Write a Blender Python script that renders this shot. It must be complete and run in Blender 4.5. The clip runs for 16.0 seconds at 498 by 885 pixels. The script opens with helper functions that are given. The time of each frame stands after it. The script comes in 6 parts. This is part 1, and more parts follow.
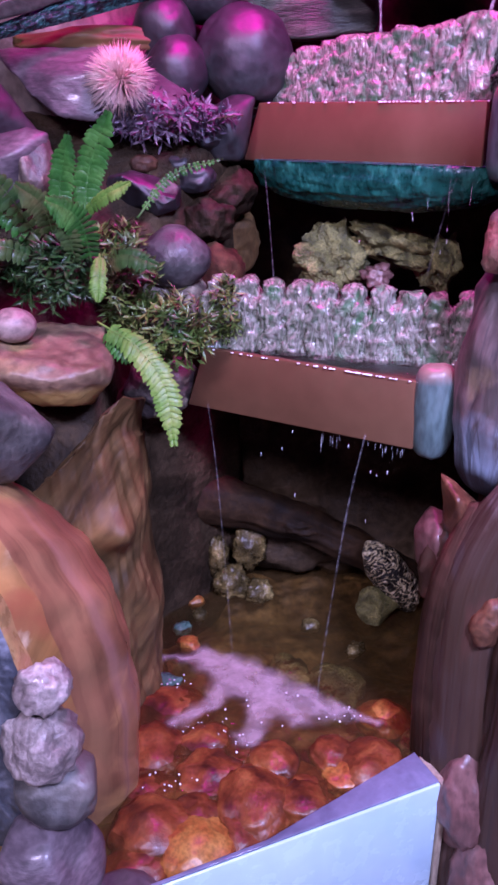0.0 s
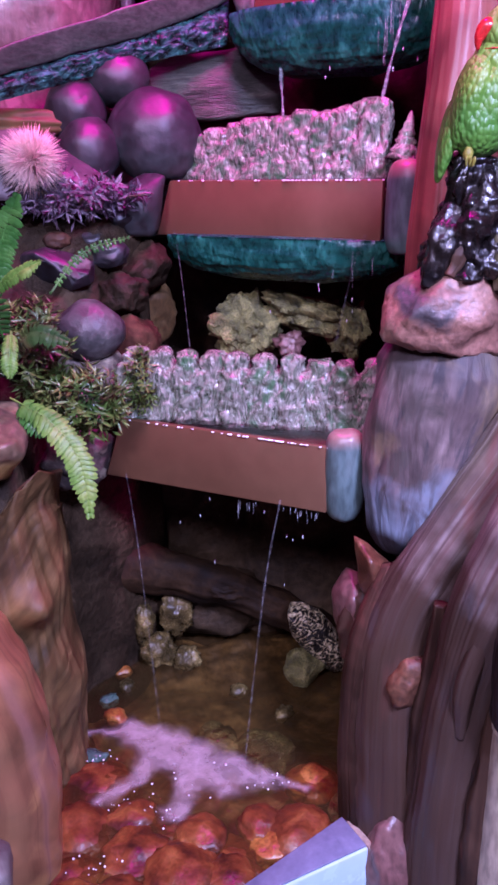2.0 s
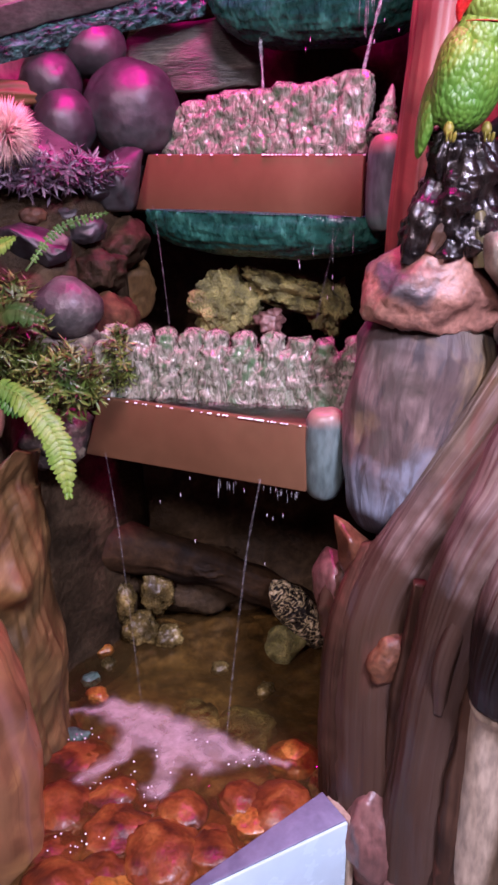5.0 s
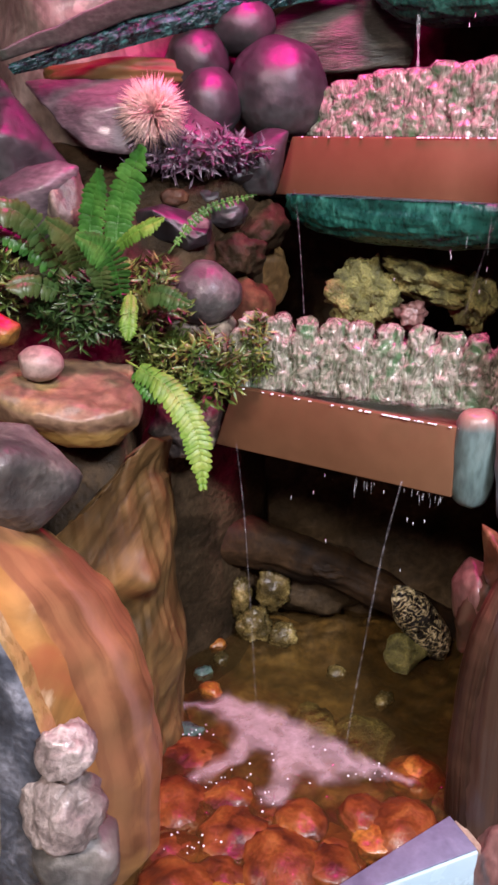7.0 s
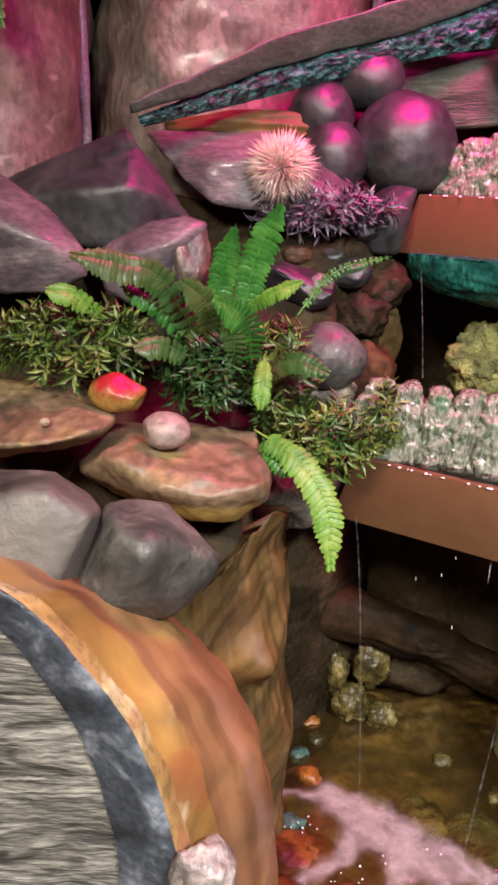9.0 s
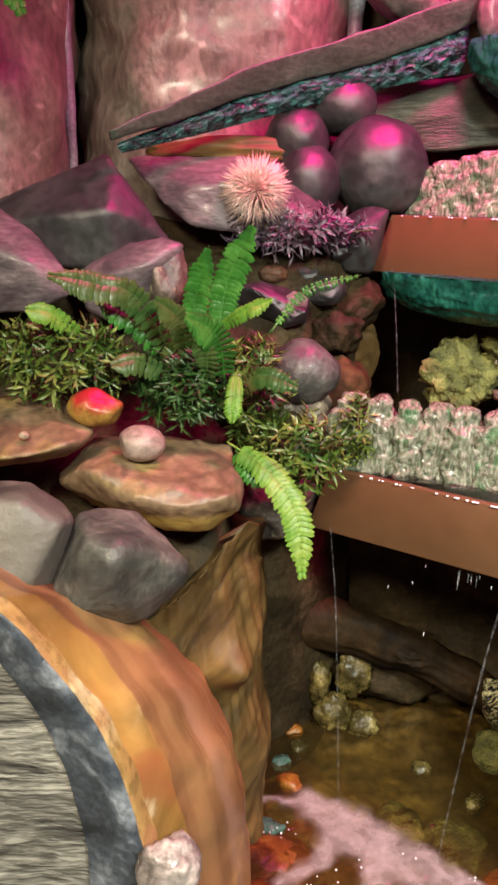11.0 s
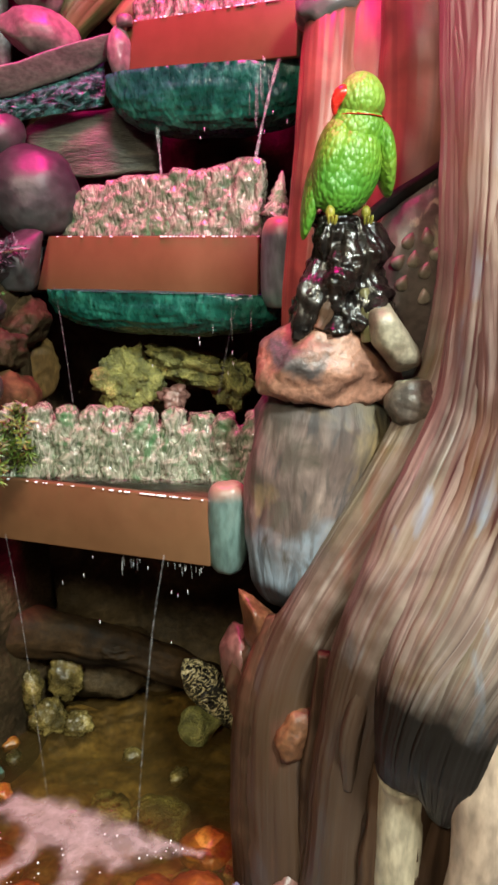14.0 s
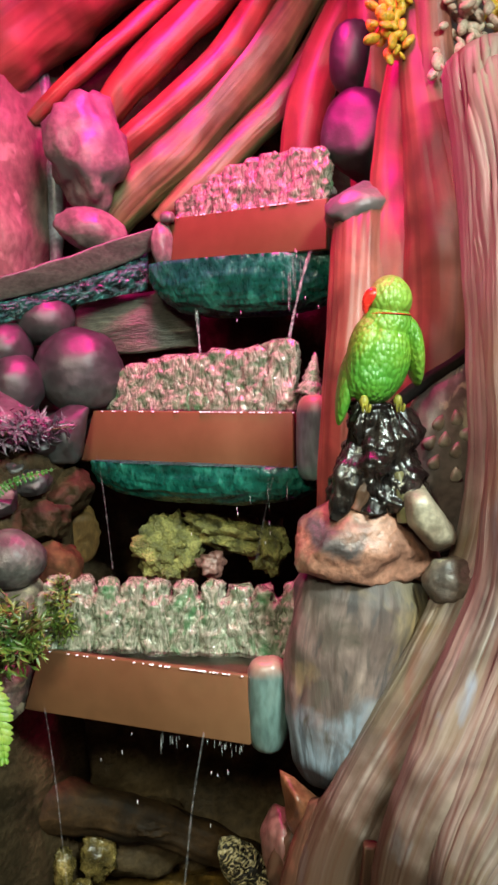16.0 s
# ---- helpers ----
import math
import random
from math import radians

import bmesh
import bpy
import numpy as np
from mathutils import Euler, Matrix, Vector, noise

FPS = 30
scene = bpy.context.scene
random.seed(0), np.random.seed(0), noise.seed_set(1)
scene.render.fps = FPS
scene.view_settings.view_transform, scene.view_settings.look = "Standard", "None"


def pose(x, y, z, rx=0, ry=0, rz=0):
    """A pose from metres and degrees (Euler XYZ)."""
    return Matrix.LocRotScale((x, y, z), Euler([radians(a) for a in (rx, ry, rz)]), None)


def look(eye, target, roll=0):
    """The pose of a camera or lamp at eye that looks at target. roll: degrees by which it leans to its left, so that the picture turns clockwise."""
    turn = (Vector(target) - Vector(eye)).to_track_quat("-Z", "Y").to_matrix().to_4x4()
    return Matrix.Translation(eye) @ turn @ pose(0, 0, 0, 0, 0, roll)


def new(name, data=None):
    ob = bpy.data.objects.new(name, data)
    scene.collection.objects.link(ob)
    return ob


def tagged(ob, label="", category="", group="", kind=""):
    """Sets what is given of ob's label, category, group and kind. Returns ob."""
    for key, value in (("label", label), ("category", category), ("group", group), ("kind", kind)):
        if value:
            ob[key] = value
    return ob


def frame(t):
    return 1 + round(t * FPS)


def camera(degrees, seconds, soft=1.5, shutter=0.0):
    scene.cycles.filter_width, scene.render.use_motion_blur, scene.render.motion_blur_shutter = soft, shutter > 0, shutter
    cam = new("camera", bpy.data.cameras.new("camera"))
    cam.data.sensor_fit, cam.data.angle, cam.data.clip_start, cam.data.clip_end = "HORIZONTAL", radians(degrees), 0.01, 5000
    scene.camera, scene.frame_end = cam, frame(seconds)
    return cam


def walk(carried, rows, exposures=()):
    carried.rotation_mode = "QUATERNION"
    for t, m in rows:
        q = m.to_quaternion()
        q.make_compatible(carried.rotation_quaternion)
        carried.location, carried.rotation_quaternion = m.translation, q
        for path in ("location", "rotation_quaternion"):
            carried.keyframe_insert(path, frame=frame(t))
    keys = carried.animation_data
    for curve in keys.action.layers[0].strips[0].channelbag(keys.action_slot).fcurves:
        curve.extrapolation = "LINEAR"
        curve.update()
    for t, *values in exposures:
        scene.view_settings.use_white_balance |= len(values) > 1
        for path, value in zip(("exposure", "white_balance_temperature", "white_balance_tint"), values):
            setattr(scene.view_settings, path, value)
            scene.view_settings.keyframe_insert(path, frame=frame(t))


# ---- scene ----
cam = camera(34.4, 16.0, soft=2.8)
PATH = [
    (0, (-0.001, 0.0, 1.506), (0.0, 1.852, 0.752), -0.0),
    (0.5, (0.008, -0.004, 1.527), (0.02, 1.863, 0.811), -0.1),
    (1, (0.047, -0.007, 1.543), (0.127, 1.88, 0.887), -0.5),
    (1.5, (0.063, -0.015, 1.554), (0.196, 1.876, 0.916), -0.5),
    (2, (0.049, -0.016, 1.539), (0.199, 1.877, 0.913), -0.4),
    (2.5, (0.047, -0.007, 1.54), (0.192, 1.883, 0.904), -0.5),
    (3, (0.053, 0.002, 1.535), (0.204, 1.89, 0.893), -0.5),
    (3.5, (0.064, 0.006, 1.536), (0.214, 1.892, 0.886), -0.5),
    (4.6, (0.062, -0.005, 1.542), (0.251, 1.869, 0.868), -0.2),
    (5.8, (0.042, -0.006, 1.528), (0.192, 1.864, 0.835), -0.3),
    (6, (0.035, 0.003, 1.514), (0.129, 1.877, 0.823), -0.6),
    (6.5, (0.002, 0.018, 1.514), (0.011, 1.889, 0.808), -0.1),
    (7, (-0.044, 0.069, 1.523), (-0.067, 1.942, 0.82), 0.6),
    (7.5, (-0.103, 0.124, 1.531), (-0.139, 1.998, 0.834), 1.0),
    (8, (-0.17, 0.15, 1.546), (-0.215, 2.028, 0.86), 1.0),
    (8.5, (-0.194, 0.177, 1.548), (-0.275, 2.067, 0.9), 1.4),
    (8.7, (-0.205, 0.178, 1.552), (-0.302, 2.073, 0.921), 1.6),
    (9.75, (-0.257, 0.179, 1.562), (-0.365, 2.076, 0.937), 2.3),
    (10.8, (-0.208, 0.147, 1.564), (-0.318, 2.049, 0.957), 1.9),
    (11, (-0.164, 0.13, 1.564), (-0.286, 2.039, 0.98), 1.5),
    (11.5, (-0.077, 0.063, 1.555), (-0.133, 1.994, 1.037), 0.1),
    (12, (0.0, 0.011, 1.555), (0.059, 1.946, 1.052), -0.1),
    (12.5, (0.056, -0.003, 1.554), (0.257, 1.926, 1.068), -0.2),
    (13, (0.087, -0.009, 1.554), (0.385, 1.906, 1.064), -0.4),
    (13.5, (0.103, -0.016, 1.55), (0.444, 1.89, 1.05), -0.5),
    (14, (0.105, -0.015, 1.541), (0.483, 1.882, 1.035), -0.2),
    (14.5, (0.118, -0.005, 1.54), (0.503, 1.89, 1.027), -0.2),
    (15, (0.095, -0.013, 1.569), (0.47, 1.902, 1.129), -0.0),
    (15.5, (0.073, -0.022, 1.6), (0.394, 1.928, 1.288), -0.7),
    (16, (0.077, -0.042, 1.634), (0.404, 1.922, 1.45), -1.0),
]
walk(cam, [(t, look(eye, target, roll)) for t, eye, target, roll in PATH],
     [(0, -0.26, 4850, 61), (3.5, -0.26, 5050, 66), (6, -0.03, 6250, 38), (8, 0.08, 6150, 17), (11, 0.14, 7000, -1), (13, 0.09, 6850, -3), (14.5, 0.07, 6700, -8), (16, 0.08, 6500, -14)])

# ---- world and lights ----
world = bpy.data.worlds.new("room_air")
scene.world = world
world.use_nodes = True
world.node_tree.nodes["Background"].inputs[0].default_value = (0.9, 0.85, 0.8, 1)
world.node_tree.nodes["Background"].inputs[1].default_value = 0.15


def area_lamp(name, eye, target, size, watts, colour, spread=180):
    d = bpy.data.lights.new(name, "AREA")
    d.shape, d.size, d.energy, d.color = "DISK", size, watts, colour
    d.spread = radians(spread)
    ob = new(name, d)
    ob.matrix_world = look(eye, target)
    return ob


area_lamp("warm_ceiling_lamp", (-0.9, -1.2, 3.15), (-0.35, 1.4, 0.9), 0.6, 26, (1.0, 0.9, 0.75), 80)
area_lamp("cool_ceiling_lamp", (1.0, -0.9, 3.15), (0.85, 1.2, 1.1), 0.6, 45, (0.94, 0.98, 1.0), 77)
area_lamp("colour_changing_lamp", (0.2, 1.53, 2.9), (0.22, 2.08, 1.78), 0.42, 29, (1.0, 0.003, 0.29), 110)

# ---- materials ----


def nodes_of(m):
    m.use_nodes = True
    t = m.node_tree
    return t, t.nodes, t.links, t.nodes["Principled BSDF"]


def ramp(ns, cols, spread=(0.3, 0.7)):
    r = ns.new("ShaderNodeValToRGB")
    e = r.color_ramp.elements
    n = len(cols)
    while len(e) < n:
        e.new(0.5)
    for k, c in enumerate(cols):
        e[k].position = spread[0] + (spread[1] - spread[0]) * k / (n - 1)
        e[k].color = (*c, 1)
    return r


def painted(name, cols, scale=8.0, rough=0.45, bump=0.3, stretch=(1, 1, 1), uv=False, fine=9.0, speck=0.35, depth=0.01, metal=0.0, coat=0.0, spread=(0.3, 0.7), warp=0.6):
    """Painted or natural surface: blotches between the colours, finer grain over them, relief and uneven gloss."""
    m = bpy.data.materials.new(name)
    t, ns, ln, b = nodes_of(m)
    tc = ns.new("ShaderNodeTexCoord")
    mp = ns.new("ShaderNodeMapping")
    mp.inputs["Scale"].default_value = stretch
    ln.new(tc.outputs["UV" if uv else "Object"], mp.inputs[0])
    info = ns.new("ShaderNodeObjectInfo")
    add = ns.new("ShaderNodeVectorMath")
    add.operation = "ADD"
    mul = ns.new("ShaderNodeVectorMath")
    mul.operation = "SCALE"
    mul.inputs[0].default_value = (7.0, 11.0, 5.0)
    ln.new(info.outputs["Random"], mul.inputs["Scale"])
    ln.new(mp.outputs[0], add.inputs[0])
    ln.new(mul.outputs[0], add.inputs[1])
    n1 = ns.new("ShaderNodeTexNoise")
    n1.inputs["Scale"].default_value, n1.inputs["Detail"].default_value, n1.inputs["Distortion"].default_value = scale, 6, warp
    n2 = ns.new("ShaderNodeTexNoise")
    n2.inputs["Scale"].default_value, n2.inputs["Detail"].default_value = scale * fine, 5
    ln.new(add.outputs[0], n1.inputs["Vector"])
    ln.new(add.outputs[0], n2.inputs["Vector"])
    r1 = ramp(ns, cols, spread)
    ln.new(n1.outputs["Fac"], r1.inputs[0])
    r2 = ramp(ns, [(1 - speck,) * 3, (1 + speck * 0.4,) * 3], (0.35, 0.65))
    ln.new(n2.outputs["Fac"], r2.inputs[0])
    mx = ns.new("ShaderNodeMix")
    mx.data_type, mx.blend_type = "RGBA", "MULTIPLY"
    mx.inputs[0].default_value = 1.0
    ln.new(r1.outputs[0], mx.inputs[6])
    ln.new(r2.outputs[0], mx.inputs[7])
    ln.new(mx.outputs[2], b.inputs["Base Color"])
    rr = ns.new("ShaderNodeMapRange")
    rr.inputs[3].default_value, rr.inputs[4].default_value = max(0.03, rough - 0.15), min(1, rough + 0.15)
    ln.new(n2.outputs["Fac"], rr.inputs[0])
    ln.new(rr.outputs[0], b.inputs["Roughness"])
    sm = ns.new("ShaderNodeMath")
    sm.operation = "ADD"
    ln.new(n1.outputs["Fac"], sm.inputs[0])
    hf = ns.new("ShaderNodeMath")
    hf.operation = "MULTIPLY"
    hf.inputs[1].default_value = 0.35
    ln.new(n2.outputs["Fac"], hf.inputs[0])
    ln.new(hf.outputs[0], sm.inputs[1])
    bp = ns.new("ShaderNodeBump")
    bp.inputs["Strength"].default_value, bp.inputs["Distance"].default_value = bump, depth
    ln.new(sm.outputs[0], bp.inputs["Height"])
    ln.new(bp.outputs[0], b.inputs["Normal"])
    b.inputs["Metallic"].default_value = metal
    b.inputs["Coat Weight"].default_value = coat
    b.inputs["Coat Roughness"].default_value = 0.15
    return m


def add_patch(m, colour, scale=5.0, at=(0.52, 0.62), shift=(3, 7, 1), stretch=(1, 1, 1), mode="MIX"):
    """Worn or painted patches of another colour over a painted surface."""
    t, ns, ln, b = nodes_of(m)
    tc = [n for n in ns if n.type == "TEX_COORD"][0]
    info = [n for n in ns if n.type == "OBJECT_INFO"][0]
    src = b.inputs["Base Color"].links[0].from_socket
    mp = ns.new("ShaderNodeMapping")
    mp.inputs["Location"].default_value, mp.inputs["Scale"].default_value = shift, stretch
    ln.new(tc.outputs["Object"], mp.inputs[0])
    sc = ns.new("ShaderNodeVectorMath")
    sc.operation = "SCALE"
    sc.inputs[0].default_value = (5.0, 3.0, 9.0)
    ln.new(info.outputs["Random"], sc.inputs["Scale"])
    ad = ns.new("ShaderNodeVectorMath")
    ln.new(mp.outputs[0], ad.inputs[0])
    ln.new(sc.outputs[0], ad.inputs[1])
    nz = ns.new("ShaderNodeTexNoise")
    nz.inputs["Scale"].default_value, nz.inputs["Detail"].default_value, nz.inputs["Distortion"].default_value = scale, 7, 0.6
    ln.new(ad.outputs[0], nz.inputs["Vector"])
    r = ramp(ns, [(0, 0, 0), (1, 1, 1)], at)
    ln.new(nz.outputs["Fac"], r.inputs[0])
    mx = ns.new("ShaderNodeMix")
    mx.data_type, mx.blend_type = "RGBA", mode
    ln.new(r.outputs[0], mx.inputs[0])
    ln.new(src, mx.inputs[6])
    mx.inputs[7].default_value = (*colour, 1)
    ln.new(mx.outputs[2], b.inputs["Base Color"])
    return m


def add_streak(m, colour, across=60.0, along=1.2, at=(0.56, 0.64), shift=(0, 0, 0), weight=1.0):
    """Thin painted lines of another colour running along a limb."""
    t, ns, ln, b = nodes_of(m)
    tc = [n for n in ns if n.type == "TEX_COORD"][0]
    src = b.inputs["Base Color"].links[0].from_socket
    mp = ns.new("ShaderNodeMapping")
    mp.inputs["Location"].default_value, mp.inputs["Scale"].default_value = shift, (across, along, 1)
    ln.new(tc.outputs["UV"], mp.inputs[0])
    nz = ns.new("ShaderNodeTexNoise")
    nz.inputs["Scale"].default_value, nz.inputs["Detail"].default_value, nz.inputs["Distortion"].default_value = 1.0, 5, 0.5
    ln.new(mp.outputs[0], nz.inputs["Vector"])
    r = ramp(ns, [(0, 0, 0), (weight,) * 3], at)
    ln.new(nz.outputs["Fac"], r.inputs[0])
    mx = ns.new("ShaderNodeMix")
    mx.data_type = "RGBA"
    ln.new(r.outputs[0], mx.inputs[0])
    ln.new(src, mx.inputs[6])
    mx.inputs[7].default_value = (*colour, 1)
    ln.new(mx.outputs[2], b.inputs["Base Color"])
    return m


def add_band(m, colour, z0, z1, ragged=0.06, weight=1.0, axis=2):
    """Another colour, own paint and painted shade alike, fading in, raggedly, from z0 towards z1 in the object's own
    height.
    """
    t, ns, ln, b = nodes_of(m)
    tc = [n for n in ns if n.type == "TEX_COORD"][0]
    src = b.inputs["Base Color"].links[0].from_socket
    sp = ns.new("ShaderNodeSeparateXYZ")
    ln.new(tc.outputs["Object"], sp.inputs[0])
    nz = ns.new("ShaderNodeTexNoise")
    nz.inputs["Scale"].default_value, nz.inputs["Detail"].default_value = 14, 6
    ln.new(tc.outputs["Object"], nz.inputs["Vector"])
    ma = ns.new("ShaderNodeMath")
    ma.operation = "MULTIPLY_ADD"
    ma.inputs[1].default_value = ragged * 4
    ln.new(nz.outputs["Fac"], ma.inputs[0])
    ln.new(sp.outputs[axis], ma.inputs[2])
    mr = ns.new("ShaderNodeMapRange")
    mr.inputs[1].default_value, mr.inputs[2].default_value = z0 + ragged * 2, z1 + ragged * 2
    mr.inputs[3].default_value, mr.inputs[4].default_value = 0.0, weight
    ln.new(ma.outputs[0], mr.inputs[0])
    mx = ns.new("ShaderNodeMix")
    mx.data_type = "RGBA"
    ln.new(mr.outputs[0], mx.inputs[0])
    ln.new(src, mx.inputs[6])
    mx.inputs[7].default_value = (*colour, 1)
    ln.new(mx.outputs[2], b.inputs["Base Color"])
    return m


def wood(name, cols, rough=0.45, across=40.0, along=3.0, bump=0.6, depth=0.006, speck=0.35, patch=None, patch_at=(0.52, 0.68)):
    """Painted wood: streaks along the limb over broad blotches, with patches of another tone where worn."""
    m = painted(name, cols, 1.0, rough, bump, (across, along, 1), True, 2.7, speck, depth, warp=1.2, spread=(0.25, 0.75))
    t, ns, ln, b = nodes_of(m)
    tc = [n for n in ns if n.type == "TEX_COORD"][0]
    src = b.inputs["Base Color"].links[0].from_socket
    nz = ns.new("ShaderNodeTexNoise")
    nz.inputs["Scale"].default_value, nz.inputs["Detail"].default_value, nz.inputs["Distortion"].default_value = 7.0, 5, 0.8
    ln.new(tc.outputs["Object"], nz.inputs["Vector"])
    r = ramp(ns, [(0.45, 0.45, 0.45), (1.35, 1.35, 1.35)], (0.3, 0.7))
    ln.new(nz.outputs["Fac"], r.inputs[0])
    mx = ns.new("ShaderNodeMix")
    mx.data_type, mx.blend_type = "RGBA", "MULTIPLY"
    mx.inputs[0].default_value = 1.0
    ln.new(src, mx.inputs[6])
    ln.new(r.outputs[0], mx.inputs[7])
    last = mx.outputs[2]
    if patch:
        nz2 = ns.new("ShaderNodeTexNoise")
        nz2.inputs["Scale"].default_value, nz2.inputs["Detail"].default_value, nz2.inputs["Distortion"].default_value = 5.0, 7, 0.5
        mp = ns.new("ShaderNodeMapping")
        mp.inputs["Location"].default_value = (3, 7, 1)
        ln.new(tc.outputs["Object"], mp.inputs[0])
        ln.new(mp.outputs[0], nz2.inputs["Vector"])
        r3 = ramp(ns, [(0, 0, 0), (1, 1, 1)], patch_at)
        ln.new(nz2.outputs["Fac"], r3.inputs[0])
        m2 = ns.new("ShaderNodeMix")
        m2.data_type = "RGBA"
        ln.new(r3.outputs[0], m2.inputs[0])
        ln.new(last, m2.inputs[6])
        m2.inputs[7].default_value = (*patch, 1)
        last = m2.outputs[2]
    ln.new(last, b.inputs["Base Color"])
    return m


def water_mat(name, tint, rough=0.03, scale=18.0, bump=0.25, gloss=1.0, murk=None, share=0.0):
    m = bpy.data.materials.new(name)
    t, ns, ln, b = nodes_of(m)
    out = ns["Material Output"]
    ns.remove(b)
    tr = ns.new("ShaderNodeBsdfTransparent")
    tr.inputs[0].default_value = (*tint, 1)
    gl = ns.new("ShaderNodeBsdfGlossy")
    gl.inputs["Roughness"].default_value = rough
    gl.inputs["Color"].default_value = (gloss, gloss, gloss, 1)
    fr = ns.new("ShaderNodeFresnel")
    fr.inputs["IOR"].default_value = 1.33
    tc = ns.new("ShaderNodeTexCoord")
    nz = ns.new("ShaderNodeTexNoise")
    nz.inputs["Scale"].default_value, nz.inputs["Detail"].default_value, nz.inputs["Distortion"].default_value = scale, 3, 1.2
    ln.new(tc.outputs["Object"], nz.inputs["Vector"])
    bp = ns.new("ShaderNodeBump")
    bp.inputs["Strength"].default_value, bp.inputs["Distance"].default_value = bump, 0.02
    ln.new(nz.outputs["Fac"], bp.inputs["Height"])
    ln.new(bp.outputs[0], gl.inputs["Normal"])
    ln.new(bp.outputs[0], fr.inputs["Normal"])
    ms = ns.new("ShaderNodeMixShader")
    ln.new(fr.outputs[0], ms.inputs[0])
    body = tr.outputs[0]
    if murk:
        df = ns.new("ShaderNodeBsdfDiffuse")
        df.inputs[0].default_value = (*murk, 1)
        mk = ns.new("ShaderNodeMixShader")
        mk.inputs[0].default_value = share
        ln.new(tr.outputs[0], mk.inputs[1])
        ln.new(df.outputs[0], mk.inputs[2])
        body = mk.outputs[0]
    ln.new(body, ms.inputs[1])
    ln.new(gl.outputs[0], ms.inputs[2])
    ln.new(ms.outputs[0], out.inputs[0])
    return m


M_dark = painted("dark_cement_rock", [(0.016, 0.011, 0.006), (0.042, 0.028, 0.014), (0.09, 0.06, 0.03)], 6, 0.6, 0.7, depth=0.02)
# darker brown rock, with the shade of the recesses put into its colour
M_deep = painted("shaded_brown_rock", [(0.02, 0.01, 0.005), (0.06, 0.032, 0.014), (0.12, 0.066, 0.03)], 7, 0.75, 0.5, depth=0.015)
M_room = painted("room_plaster", [(0.66, 0.63, 0.66), (0.74, 0.71, 0.74)], 3, 0.8, 0.1)
M_floor = painted("floor_tile", [(0.22, 0.2, 0.18), (0.32, 0.29, 0.26)], 3, 0.5, 0.1)
M_boulder = painted("black_boulder", [(0.01, 0.011, 0.012), (0.024, 0.025, 0.027), (0.06, 0.06, 0.059)], 6, 0.5, 0.35, depth=0.01, coat=0.0, spread=(0.3, 0.75))
M_grey = painted("grey_rock", [(0.03, 0.029, 0.029), (0.095, 0.09, 0.083), (0.24, 0.22, 0.19)], 9, 0.48, 0.5, depth=0.014, coat=0.05, spread=(0.32, 0.72))
add_patch(M_grey, (0.15, 0.135, 0.118), 5, (0.52, 0.66), (2, 8, 4))
add_patch(M_grey, (0.035, 0.034, 0.032), 6, (0.55, 0.68), (6, 1, 9))
M_pinkrock = painted("rosy_rock", [(0.08, 0.064, 0.062), (0.165, 0.132, 0.124), (0.28, 0.232, 0.218)], 8, 0.4, 0.35, depth=0.01)
add_patch(M_pinkrock, (0.09, 0.085, 0.085), 9, (0.48, 0.6))
M_rust = painted("rust_brown_root", [(0.06, 0.02, 0.01), (0.12, 0.045, 0.022), (0.19, 0.085, 0.04)], 12, 0.4, 0.5, depth=0.008)
M_rosy = painted("rosy_brown_rock", [(0.1, 0.045, 0.038), (0.19, 0.095, 0.08), (0.28, 0.17, 0.15)], 8, 0.4, 0.5, (1, 1, 0.6), depth=0.012)
M_slab = painted("ochre_slab", [(0.1, 0.062, 0.034), (0.18, 0.115, 0.066), (0.23, 0.15, 0.092), (0.3, 0.21, 0.08)], 7, 0.46, 0.5, depth=0.012, coat=0.05)
add_patch(M_slab, (0.06, 0.045, 0.03), 8, (0.57, 0.68))
add_band(M_slab, (0.36, 0.24, 0.06), -0.01, -0.03, 0.01, 0.85)
M_orange = painted("orange_pebble", [(0.24, 0.045, 0.014), (0.32, 0.13, 0.02), (0.38, 0.2, 0.035)], 16, 0.35, 0.25)
M_pebble = painted("rosy_pebble", [(0.26, 0.18, 0.155), (0.36, 0.27, 0.235)], 10, 0.45, 0.2)
M_red = painted("red_pool_stone", [(0.05, 0.012, 0.005), (0.17, 0.045, 0.01), (0.29, 0.11, 0.022)], 14, 0.42, 0.4, coat=0.08, speck=0.25)
M_yellow = painted("mossy_yellow_rock", [(0.035, 0.036, 0.01), (0.17, 0.16, 0.045), (0.36, 0.32, 0.1)], 20, 0.5, 1.0, depth=0.022)
M_branch = painted("wet_brown_branch", [(0.008, 0.0045, 0.002), (0.028, 0.015, 0.006), (0.06, 0.033, 0.013)], 7, 0.7, 0.5, depth=0.015)
M_gold = painted("golden_rock", [(0.04, 0.03, 0.01), (0.11, 0.08, 0.025), (0.3, 0.23, 0.08)], 20, 0.25, 0.8, spread=(0.35, 0.75))
M_teal = painted("teal_rough_glass", [(0.004, 0.045, 0.034), (0.008, 0.085, 0.062), (0.035, 0.2, 0.145)], 34, 0.3, 0.6, (1, 1, 0.55), depth=0.01, fine=3)
M_scale = painted("dark_scaly_band", [(0.004, 0.012, 0.014), (0.02, 0.07, 0.07), (0.05, 0.2, 0.18)], 55, 0.22, 1.0, (0.6, 1, 1), depth=0.02, fine=3, spread=(0.35, 0.62))
M_rim = painted("olive_rim", [(0.05, 0.055, 0.045), (0.085, 0.09, 0.075), (0.13, 0.13, 0.11)], 9, 0.45, 0.3, (1, 1, 2))
